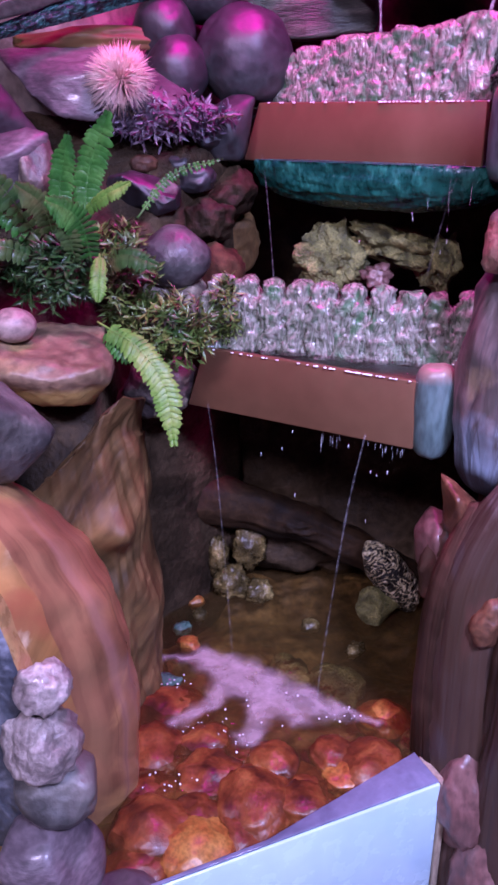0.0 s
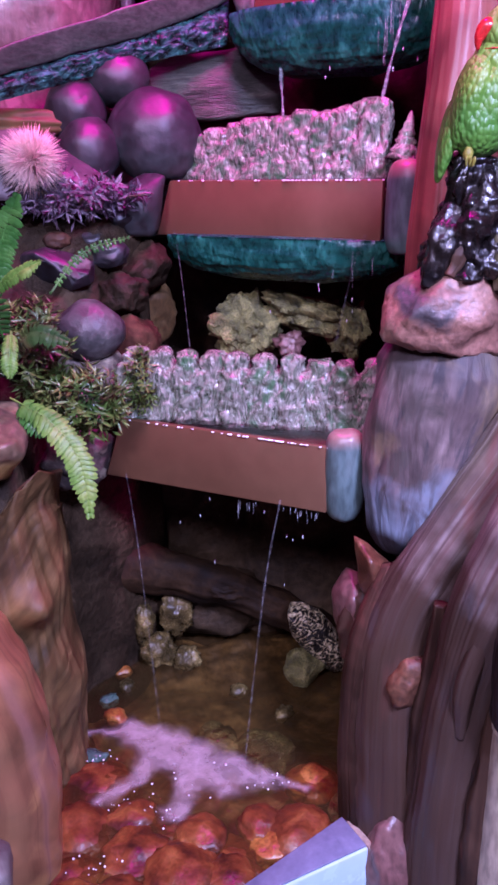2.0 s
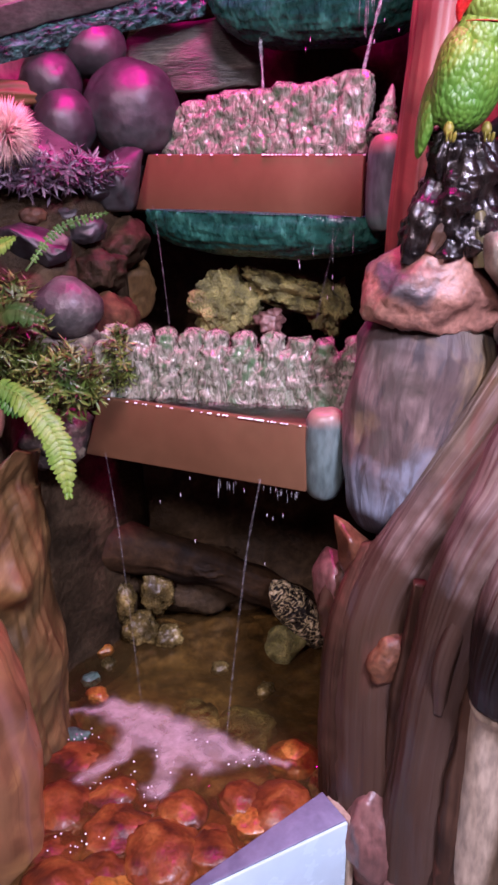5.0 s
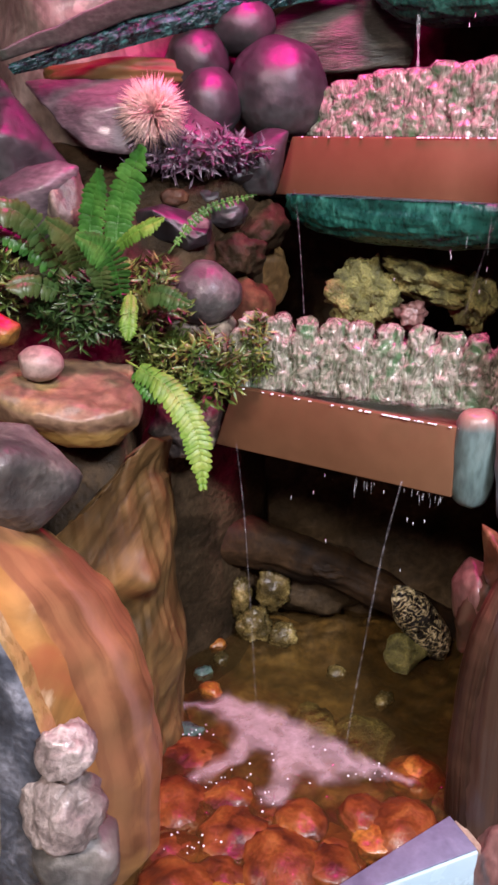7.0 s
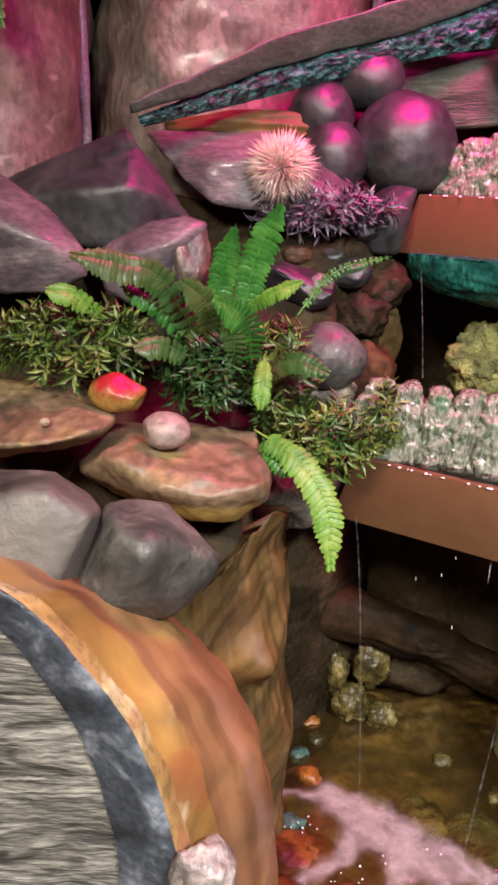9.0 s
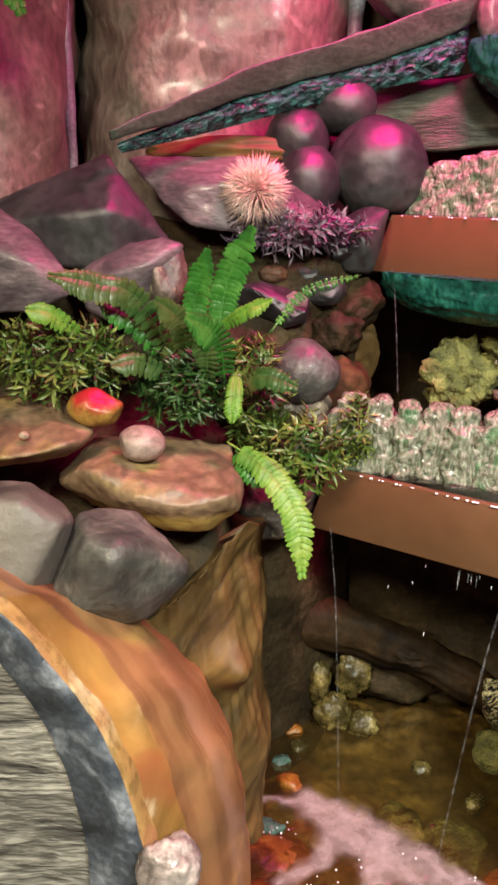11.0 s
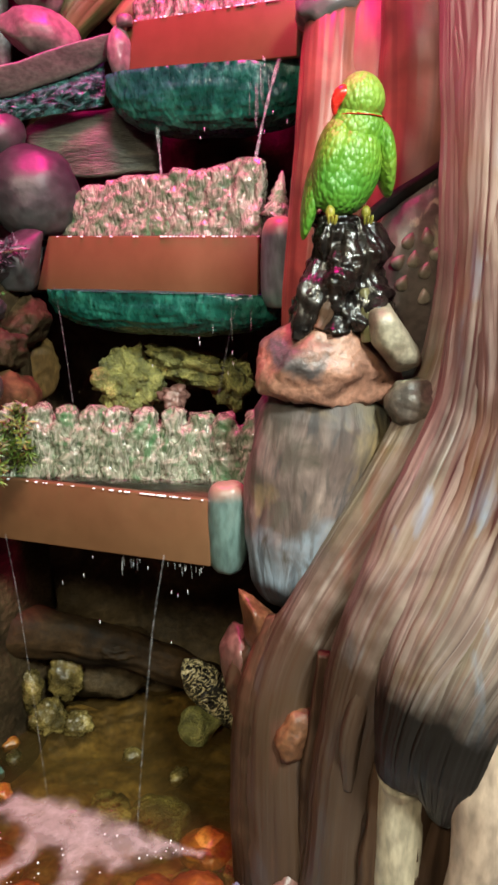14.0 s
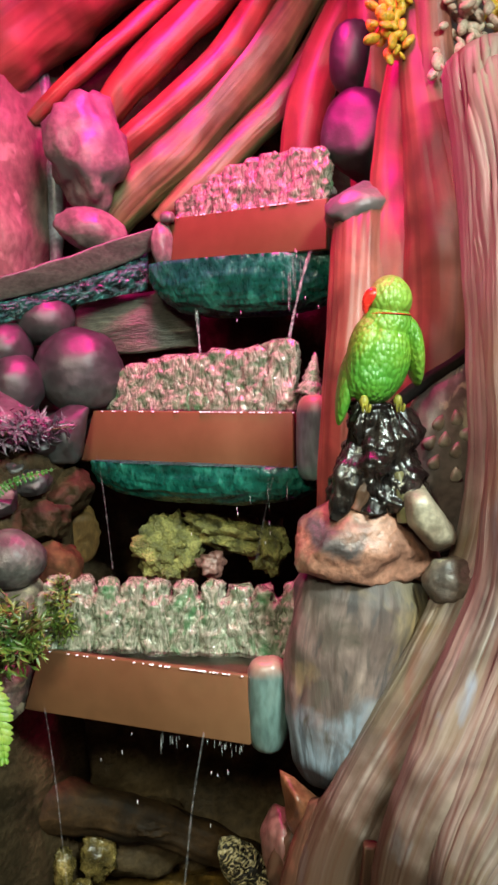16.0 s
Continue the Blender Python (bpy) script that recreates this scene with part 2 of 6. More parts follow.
# rock darkened to near black: the shade of the gaps is in this colour
M_void = painted("recess_shade_rock", [(0.014, 0.01, 0.005), (0.036, 0.024, 0.012), (0.075, 0.05, 0.026)], 8, 0.6, 0.8, depth=0.02)
M_tray = painted("brown_wet_panel", [(0.1, 0.047, 0.023), (0.12, 0.058, 0.029), (0.138, 0.069, 0.036)], 3.0, 0.42, 0.06, speck=0.06, coat=0.04)
M_white = painted("pale_wet_panel", [(0.42, 0.62, 0.7), (0.52, 0.72, 0.79)], 2.5, 0.25, 0.05, speck=0.05, coat=0.4)
# the lamp's violet light on the wet wall top is put into this colour
M_ledge = painted("wet_ledge_violet_light", [(0.12, 0.13, 0.2), (0.2, 0.21, 0.3), (0.3, 0.32, 0.42)], 7, 0.16, 0.3, speck=0.1, coat=0.5)
M_pillar = painted("grey_green_pillar", [(0.045, 0.075, 0.07), (0.1, 0.15, 0.14), (0.19, 0.23, 0.21)], 9, 0.35, 0.3, (1, 1, 0.35))
add_band(M_pillar, (0.28, 0.15, 0.11), 0.055, 0.08, 0.01, 0.8)
M_glass = painted("ripple_glass", [(0.06, 0.1, 0.055), (0.23, 0.245, 0.17), (0.46, 0.43, 0.35), (0.21, 0.27, 0.16)], 44, 0.14, 0.9, (1.0, 1.0, 0.36), depth=0.009, fine=2.4, speck=0.4, coat=0.5, spread=(0.28, 0.74), warp=3.0)
add_patch(M_glass, (0.1, 0.22, 0.1), 20, (0.54, 0.68))
M_glass.node_tree.nodes["Principled BSDF"].inputs["Transmission Weight"].default_value = 0.3
M_bark = wood("brown_trunk", [(0.085, 0.046, 0.014), (0.15, 0.086, 0.028), (0.225, 0.14, 0.05)], 0.55, 11, 4.0, 0.8, depth=0.008, speck=0.45)


def root_paint(name):
    m = wood(name, [(0.17, 0.13, 0.11), (0.24, 0.186, 0.158), (0.31, 0.25, 0.22)], 0.42, 34, 1.6, 0.6, depth=0.004, speck=0.25)
    add_patch(m, (0.15, 0.1, 0.055), 5, (0.52, 0.66))
    add_streak(m, (0.14, 0.064, 0.056), 16, 1.6, (0.5, 0.66), weight=0.6)
    add_streak(m, (0.05, 0.028, 0.025), 60, 2.2, (0.56, 0.66), (5, 2, 0), 0.8)
    add_streak(m, (0.44, 0.41, 0.4), 75, 1.8, (0.58, 0.68), (9, 5, 0), 0.32)
    add_streak(m, (0.13, 0.055, 0.045), 120, 2.0, (0.56, 0.64), (3, 8, 0), 0.5)
    add_streak(m, (0.16, 0.13, 0.075), 22, 2.2, (0.54, 0.66), (6, 7, 0), 0.35)
    # blue-grey patches paint in the root's cool gloss highlights
    add_patch(m, (0.2, 0.23, 0.28), 14, (0.6, 0.72), (1, 4, 8), (1, 1, 0.3))
    add_band(m, (0.36, 0.26, 0.22), 1.35, 1.65, 0.1, 0.5)
    return m


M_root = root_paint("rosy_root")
# brown lower paint, with the shade below the root skirt darkened into it
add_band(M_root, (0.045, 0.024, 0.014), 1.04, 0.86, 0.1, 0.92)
add_patch(M_root, (0.16, 0.055, 0.04), 6, (0.62, 0.74), (3, 9, 4), (1, 1, 0.3))
M_black_end = root_paint("rosy_root_with_black_end")
# fades to near black over the lower end
add_band(M_black_end, (0.008, 0.006, 0.005), 0.95, 0.84, 0.04, 1.0)
M_redroot = wood("smooth_trunk", [(0.15, 0.046, 0.029), (0.21, 0.075, 0.048), (0.27, 0.11, 0.072)], 0.46, 12, 1.0, 0.4, depth=0.006, speck=0.12)
add_streak(M_redroot, (0.13, 0.035, 0.025), 9, 0.7, (0.5, 0.7), (2, 3, 0), 0.6)
add_streak(M_redroot, (0.06, 0.015, 0.012), 26, 0.8, (0.62, 0.7), (7, 1, 0), 0.35)
M_fanroot = wood("red_brown_root", [(0.13, 0.026, 0.018), (0.2, 0.042, 0.028), (0.26, 0.07, 0.042)], 0.4, 14, 1.0, 0.5, depth=0.008, speck=0.2)
add_patch(M_fanroot, (0.12, 0.085, 0.035), 9, (0.58, 0.68))
# dark rosy wood; shade under the root skirt deepens this colour too
M_leg = wood("dark_rosy_root", [(0.022, 0.012, 0.007), (0.058, 0.031, 0.019), (0.1, 0.056, 0.034)], 0.45, 18, 1.0, 0.7, depth=0.01, speck=0.3)
add_patch(M_leg, (0.15, 0.058, 0.038), 7, (0.58, 0.7))
M_stump = wood("weathered_stump", [(0.09, 0.064, 0.058), (0.145, 0.103, 0.092), (0.21, 0.155, 0.135)], 0.6, 20, 5, 0.8, depth=0.008, speck=0.35)
add_patch(M_stump, (0.07, 0.055, 0.045), 12, (0.52, 0.64))
add_band(M_stump, (0.25, 0.2, 0.1), 0.02, 0.12, 0.05, 0.8, 0)
add_patch(M_stump, (0.26, 0.18, 0.09), 7, (0.56, 0.74), (8, 1, 3))
add_band(M_stump, (0.2, 0.25, 0.31), 0.17, 0.08, 0.05, 0.9)
add_streak(M_stump, (0.03, 0.03, 0.035), 30, 6, (0.56, 0.66), (4, 4, 0), 0.7)
# near black at the rounded lower end
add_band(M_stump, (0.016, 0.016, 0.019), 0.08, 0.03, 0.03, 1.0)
# darker ring round the top, below the cap stone
add_band(M_stump, (0.05, 0.045, 0.045), 0.33, 0.38, 0.02, 0.6)
add_patch(M_stump, (0.06, 0.05, 0.045), 30, (0.58, 0.7), (3, 3, 1), (1, 1, 0.3))
M_logside = wood("orange_log_side", [(0.24, 0.11, 0.05), (0.36, 0.18, 0.08), (0.42, 0.22, 0.1)], 0.33, 4, 2, 0.3, speck=0.2)
add_patch(M_logside, (0.5, 0.28, 0.1), 6, (0.54, 0.66))
add_streak(M_logside, (0.5, 0.28, 0.12), 11, 0.7, (0.52, 0.6), (1, 2, 0), 0.35)
add_streak(M_logside, (0.2, 0.075, 0.035), 15, 0.8, (0.56, 0.64), (6, 3, 0), 0.3)
add_streak(M_logside, (0.16, 0.065, 0.03), 46, 2.5, (0.55, 0.64), (2, 7, 0), 0.5)
add_streak(M_logside, (0.42, 0.24, 0.2), 9, 0.9, (0.58, 0.66), (3, 9, 0), 0.3)
M_logface = painted("grey_log_face", [(0.06, 0.055, 0.05), (0.18, 0.165, 0.145), (0.3, 0.275, 0.24), (0.36, 0.33, 0.29)], 5, 0.5, 0.9, (1.4, 1.4, 7), depth=0.012, fine=5, speck=0.5, warp=1.6)
add_patch(M_logface, (0.05, 0.045, 0.042), 4, (0.6, 0.68), (1, 5, 2), (1.2, 1, 9))
M_logrim = painted("slate_log_rim", [(0.025, 0.028, 0.035), (0.07, 0.08, 0.1), (0.4, 0.42, 0.48)], 12, 0.35, 0.6, spread=(0.35, 0.75))
# gold rim paint; its palest tone stands for the highlight along the ridge
M_loggold = painted("golden_log_rim", [(0.3, 0.16, 0.06), (0.45, 0.28, 0.1), (0.66, 0.54, 0.34)], 9, 0.28, 0.4, (1, 1, 0.5), coat=0.3)
add_patch(M_loggold, (0.12, 0.13, 0.15), 9, (0.58, 0.68))
add_patch(M_loggold, (0.4, 0.2, 0.09), 9, (0.5, 0.6), (5, 5, 5))
M_logmid = wood("yellow_orange_log_paint", [(0.36, 0.17, 0.05), (0.45, 0.25, 0.07), (0.5, 0.32, 0.12)], 0.32, 4, 2, 0.3, speck=0.2)
add_patch(M_logmid, (0.36, 0.12, 0.05), 6, (0.54, 0.7), (2, 2, 2))
add_patch(M_logmid, (0.62, 0.5, 0.3), 8, (0.58, 0.68), (7, 3, 1))
M_panel = painted("rosy_bark_wall", [(0.097, 0.075, 0.058), (0.176, 0.136, 0.110), (0.264, 0.211, 0.176)], 6, 0.38, 0.6, (1, 1, 0.7), depth=0.014, coat=0.15)
add_patch(M_panel, (0.3, 0.25, 0.21), 13, (0.6, 0.68))
M_seam = painted("pale_seam", [(0.13, 0.13, 0.15), (0.24, 0.24, 0.27)], 12, 0.35, 0.3)
M_olive = wood("olive_root", [(0.06, 0.05, 0.02), (0.13, 0.11, 0.045), (0.2, 0.18, 0.075)], 0.4, 24, 1.2, 0.7, depth=0.006, speck=0.3)
M_layer = painted("layered_grey_rock", [(0.018, 0.018, 0.012), (0.055, 0.055, 0.04), (0.13, 0.122, 0.09)], 7, 0.5, 0.8, (1, 1, 5), depth=0.015)
M_pale = painted("pale_ochre_stone", [(0.13, 0.1, 0.07), (0.22, 0.185, 0.135), (0.31, 0.27, 0.2)], 10, 0.42, 0.4)
M_knot = painted("orange_brown_knot", [(0.035, 0.014, 0.006), (0.09, 0.034, 0.014), (0.15, 0.06, 0.024)], 12, 0.6, 0.5, depth=0.008)
M_cap = painted("mottled_cap_stone", [(0.1, 0.05, 0.036), (0.26, 0.125, 0.085), (0.36, 0.2, 0.145)], 11, 0.45, 0.6, depth=0.012)
add_patch(M_cap, (0.06, 0.05, 0.05), 9, (0.52, 0.64))
M_burl = painted("glossy_black_burl", [(0.004, 0.003, 0.003), (0.014, 0.01, 0.008), (0.07, 0.05, 0.035)], 22, 0.27, 0.7, (1, 1, 0.6), depth=0.012, fine=3, coat=0.15, spread=(0.4, 0.8))
M_mottle = painted("mottled_dark_rock", [(0.05, 0.04, 0.035), (0.13, 0.1, 0.08), (0.42, 0.36, 0.26)], 14, 0.42, 0.5, spread=(0.35, 0.75))
add_patch(M_mottle, (0.3, 0.26, 0.18), 24, (0.58, 0.64))
M_leafrock = painted("spotted_dark_rock", [(0.035, 0.028, 0.024), (0.085, 0.065, 0.055), (0.13, 0.1, 0.08)], 7, 0.42, 0.4, depth=0.01)
add_patch(M_leafrock, (0.25, 0.22, 0.15), 20, (0.57, 0.63), (4, 2, 6), (1, 1, 0.6))
M_vein = painted("black_stone_gold_veins", [(0.008, 0.007, 0.006), (0.012, 0.01, 0.008), (0.5, 0.42, 0.22), (0.65, 0.58, 0.4)], 34, 0.3, 0.6, (1, 1, 1.6), fine=2, spread=(0.4, 0.66), warp=2.5)
M_fern = painted("green_fern", [(0.015, 0.07, 0.012), (0.035, 0.145, 0.02), (0.085, 0.23, 0.04)], 14, 0.33, 0.3, speck=0.2)
M_lime = painted("lime_fern", [(0.06, 0.17, 0.018), (0.13, 0.26, 0.03), (0.24, 0.32, 0.06)], 14, 0.48, 0.3, speck=0.2)
M_bronze = painted("bronze_fern", [(0.02, 0.07, 0.015), (0.06, 0.1, 0.025), (0.15, 0.11, 0.045)], 10, 0.35, 0.3, speck=0.2)
M_bush = painted("olive_leaves", [(0.018, 0.05, 0.01), (0.065, 0.12, 0.018), (0.2, 0.23, 0.05)], 20, 0.35, 0.2, speck=0.2)
M_weed = painted("yellow_green_weed", [(0.03, 0.07, 0.01), (0.1, 0.15, 0.02), (0.24, 0.24, 0.06)], 20, 0.4, 0.2, speck=0.2)
# darker copy of the green leaves, holding the shade below the fern
M_shade = painted("shaded_green_leaves", [(0.008, 0.028, 0.006), (0.02, 0.06, 0.012), (0.06, 0.12, 0.025)], 20, 0.4, 0.2, speck=0.2)
M_stem = painted("plant_stem", [(0.05, 0.05, 0.02), (0.1, 0.08, 0.03)], 20, 0.5, 0.2)
M_spike = painted("pale_pink_spines", [(0.72, 0.44, 0.38), (0.82, 0.63, 0.57)], 20, 0.5, 0.1, speck=0.1)
M_core = painted("orange_core", [(0.6, 0.28, 0.2), (0.75, 0.45, 0.36)], 30, 0.5, 0.3)
M_violet = painted("violet_leaves", [(0.035, 0.028, 0.045), (0.12, 0.09, 0.12), (0.34, 0.26, 0.32)], 22, 0.4, 0.3)
M_lilac = painted("smooth_lilac_rock", [(0.056, 0.042, 0.05), (0.125, 0.094, 0.106), (0.22, 0.172, 0.182)], 7, 0.48, 0.4, (1, 1, 2.5), coat=0.2)
M_coral = painted("coral_cluster", [(0.3, 0.17, 0.13), (0.5, 0.34, 0.26), (0.36, 0.36, 0.26)], 20, 0.5, 0.6)
M_amber = painted("amber_block", [(0.5, 0.28, 0.02), (0.75, 0.5, 0.06)], 18, 0.35, 0.7)
M_stub = painted("pale_cut_stub", [(0.3, 0.24, 0.16), (0.42, 0.35, 0.26)], 10, 0.5, 0.3, (1, 1, 0.3))
M_limb = painted("pale_pink_limb", [(0.36, 0.25, 0.19), (0.5, 0.38, 0.3)], 6, 0.45, 0.25, (1, 1, 0.4))
M_hollow = painted("cleft_shade", [(0.003, 0.002, 0.002), (0.012, 0.008, 0.006)], 10, 0.9, 0.4)
M_foam = painted("foam", [(0.5, 0.44, 0.43), (0.66, 0.59, 0.59)], 30, 0.6, 0.0, speck=0.1)
ft, fn, fl, fb = nodes_of(M_foam)
fa = fn.new("ShaderNodeAttribute")
fa.attribute_name = "cover"
fnoise = fn.new("ShaderNodeTexNoise")
fnoise.inputs["Scale"].default_value, fnoise.inputs["Detail"].default_value = 16, 4
fmul = fn.new("ShaderNodeMath")
fmul.operation = "MULTIPLY"
fr = ramp(fn, [(0.75, 0.75, 0.75), (1, 1, 1)], (0.33, 0.66))
fl.new(fnoise.outputs["Fac"], fr.inputs[0])
fl.new(fa.outputs["Fac"], fmul.inputs[0])
fl.new(fr.outputs[0], fmul.inputs[1])
fl.new(fmul.outputs[0], fb.inputs["Alpha"])
M_tealpeb = painted("teal_pebble", [(0.05, 0.12, 0.09), (0.13, 0.23, 0.18)], 14, 0.3, 0.3)
M_water = water_mat("pool_water", (0.86, 0.78, 0.62), 0.07, 20, 0.5, 1.0, (0.11, 0.068, 0.022), 0.24)
M_traywater = water_mat("tray_water", (0.85, 0.85, 0.85), 0.03, 30, 0.3)

M_brown = painted("brown_rock_wall", [(0.05, 0.027, 0.008), (0.13, 0.075, 0.024), (0.22, 0.135, 0.046)], 9, 0.6, 0.6, (1, 1, 0.5), depth=0.012)
for dull in (M_void, M_deep, M_branch, M_dark, M_hollow, M_leg, M_tray):
    dull.node_tree.nodes["Principled BSDF"].inputs["Specular IOR Level"].default_value = 0.12
M_boulder.node_tree.nodes["Principled BSDF"].inputs["Specular IOR Level"].default_value = 0.75
for matt in (M_bark, M_stump, M_brown, M_root, M_black_end):
    matt.node_tree.nodes["Principled BSDF"].inputs["Specular IOR Level"].default_value = 0.3

# ---- shapes ----


def mesh_of(name, bm, mats, smooth=True):
    me = bpy.data.meshes.new(name)
    bm.normal_update()
    if smooth:
        for f in bm.faces:
            f.smooth = True
    bm.to_mesh(me)
    bm.free()
    for m in mats if isinstance(mats, (list, tuple)) else [mats]:
        me.materials.append(m)
    return me


def part(name, bm, material, parent, label="", smooth=True, at=None):
    ob = new(name, mesh_of(name, bm, material, smooth))
    ob.parent = parent
    if at is not None:
        ob.matrix_basis = at
    return tagged(ob, label)


def solo(name, bm, material, m, label, category, group="", kind="", smooth=True):
    """A thing of one mesh, placed by m."""
    ob = new(name, mesh_of(name, bm, material, smooth))
    ob.matrix_basis = m
    return tagged(ob, label, category, group, kind)


def holder(name, at, label, category, group="", kind=""):
    ob = new(name)
    ob.empty_display_size = 0.05
    ob.matrix_basis = at if isinstance(at, Matrix) else Matrix.Translation(at)
    return tagged(ob, label, category, group, kind)


def frac(p, s, seed, octaves=4):
    return noise.fractal(Vector(p) * s + Vector((seed * 3.7, seed * 1.3, -seed * 2.1)), 1.0, 2.0, octaves)


def rock_bm(size, seed=0, rough=0.12, cuts=7, sub=4, grain=2.0, square=0.0):
    rng = random.Random(seed)
    bm = bmesh.new()
    bmesh.ops.create_icosphere(bm, subdivisions=sub, radius=1.0)
    planes = []
    for _ in range(cuts):
        n = Vector((rng.gauss(0, 1), rng.gauss(0, 1), rng.gauss(0, 1))).normalized()
        planes.append((n, rng.uniform(0.66, 0.9)))
    for v in bm.verts:
        d = v.co.normalized()
        r = 1.0
        if square:
            r = ((d.x**2 + d.y**2) ** (square / 2) + abs(d.z) ** square) ** (-1 / square)
        for n, h in planes:
            c = d.dot(n)
            if c > 0.2:
                r = min(r, h / c) * 0.85 + 0.15 * r if h / c < r else r
        r *= 1 + rough * frac(d, grain, seed) + rough * 0.25 * frac(d, grain * 4, seed + 5)
        v.co = Vector((d.x * r * size[0], d.y * r * size[1], d.z * r * size[2]))
    return bm


def rock(name, at, size, mat, label, category="rock", seed=0, rough=0.12, cuts=7, turn=(0, 0, 0), sub=4, group="", grain=2.0, square=0.0):
    return solo(name, rock_bm(size, seed, rough, cuts, sub, grain, square), mat, pose(*at, *turn), label, category, group)


def hull_bm(size, seed, n=16, bevel=0.012, rough=0.004, pts=()):
    """An angular rock: the hull of scattered points, edges worn round."""
    rng = random.Random(seed)
    bm = bmesh.new()
    for k in range(n):
        d = Vector((rng.gauss(0, 1), rng.gauss(0, 1), rng.gauss(0, 1))).normalized()
        d = Vector([math.copysign(abs(c) ** 0.8, c) for c in d])
        bm.verts.new((d.x * size[0], d.y * size[1], d.z * size[2]))
    for p in pts:
        bm.verts.new(p)
    r = bmesh.ops.convex_hull(bm, input=bm.verts[:])
    bmesh.ops.delete(bm, geom=[g for g in r["geom_interior"] if isinstance(g, bmesh.types.BMVert)], context="VERTS")
    bmesh.ops.dissolve_limit(bm, angle_limit=radians(12), verts=bm.verts[:], edges=bm.edges[:])
    bmesh.ops.bevel(bm, geom=bm.edges[:], offset=bevel, segments=3, affect="EDGES", profile=0.5, clamp_overlap=True)
    bmesh.ops.triangulate(bm, faces=bm.faces[:])
    for _ in range(3):
        long = [e for e in bm.edges if e.calc_length() > 0.018]
        bmesh.ops.subdivide_edges(bm, edges=long, cuts=1)
        bmesh.ops.triangulate(bm, faces=[f for f in bm.faces if len(f.verts) > 3])
    bm.normal_update()
    for v in bm.verts:
        v.co += v.normal * (rough * frac(v.co, 14, seed) + rough * 0.5 * frac(v.co, 45, seed + 1))
    return bm


def soft_hull(pts, seed, res=0.016, melt=5, rough=0.004, grain=12):
    """A sculpted rock: the hull of its corners, its ridges melted round, the skin slightly uneven."""
    bm = bmesh.new()
    for p in pts:
        bm.verts.new(p)
    r = bmesh.ops.convex_hull(bm, input=bm.verts[:])
    bmesh.ops.delete(bm, geom=[g for g in r["geom_interior"] if isinstance(g, bmesh.types.BMVert)], context="VERTS")
    for _ in range(6):
        long = [e for e in bm.edges if e.calc_length() > res]
        if not long:
            break
        bmesh.ops.subdivide_edges(bm, edges=long, cuts=1)
        bmesh.ops.triangulate(bm, faces=[f for f in bm.faces if len(f.verts) > 3])
    for _ in range(melt):
        bmesh.ops.smooth_vert(bm, verts=bm.verts[:], factor=0.5, use_axis_x=True, use_axis_y=True, use_axis_z=True)
    bmesh.ops.recalc_face_normals(bm, faces=bm.faces[:])
    bm.normal_update()
    for v in bm.verts:
        v.co += v.normal * (rough * frac(v.co, grain, seed) + rough * 0.4 * frac(v.co, grain * 4, seed + 1))
    return bm


def hull_of(pts, seed, bevel=0.012):
    bm = hull_bm((1, 1, 1), seed, 0, bevel, 0.004, pts)
    return bm


def hull(name, at, size, mat, label, category="rock", seed=0, n=16, bevel=0.012, turn=(0, 0, 0), group=""):
    return solo(name, hull_bm(size, seed, n, bevel), mat, pose(*at, *turn), label, category, group)


def spline(pts, steps):
    p = [Vector(q) for q in pts]
    p = [p[0] * 2 - p[1]] + p + [p[-1] * 2 - p[-2]]
    out = []
    n = len(p) - 3
    for k in range(steps + 1):
        u = k / steps * n
        i = min(int(u), n - 1)
        f = u - i
        a, b, c, d = p[i : i + 4]
        out.append(0.5 * (2 * b + (c - a) * f + (2 * a - 5 * b + 4 * c - d) * f * f + (3 * b - a - 3 * c + d) * f**3))
    return out


def values(vals, steps):
    return [float(np.interp(k / steps, np.linspace(0, 1, len(vals)), vals)) for k in range(steps + 1)]


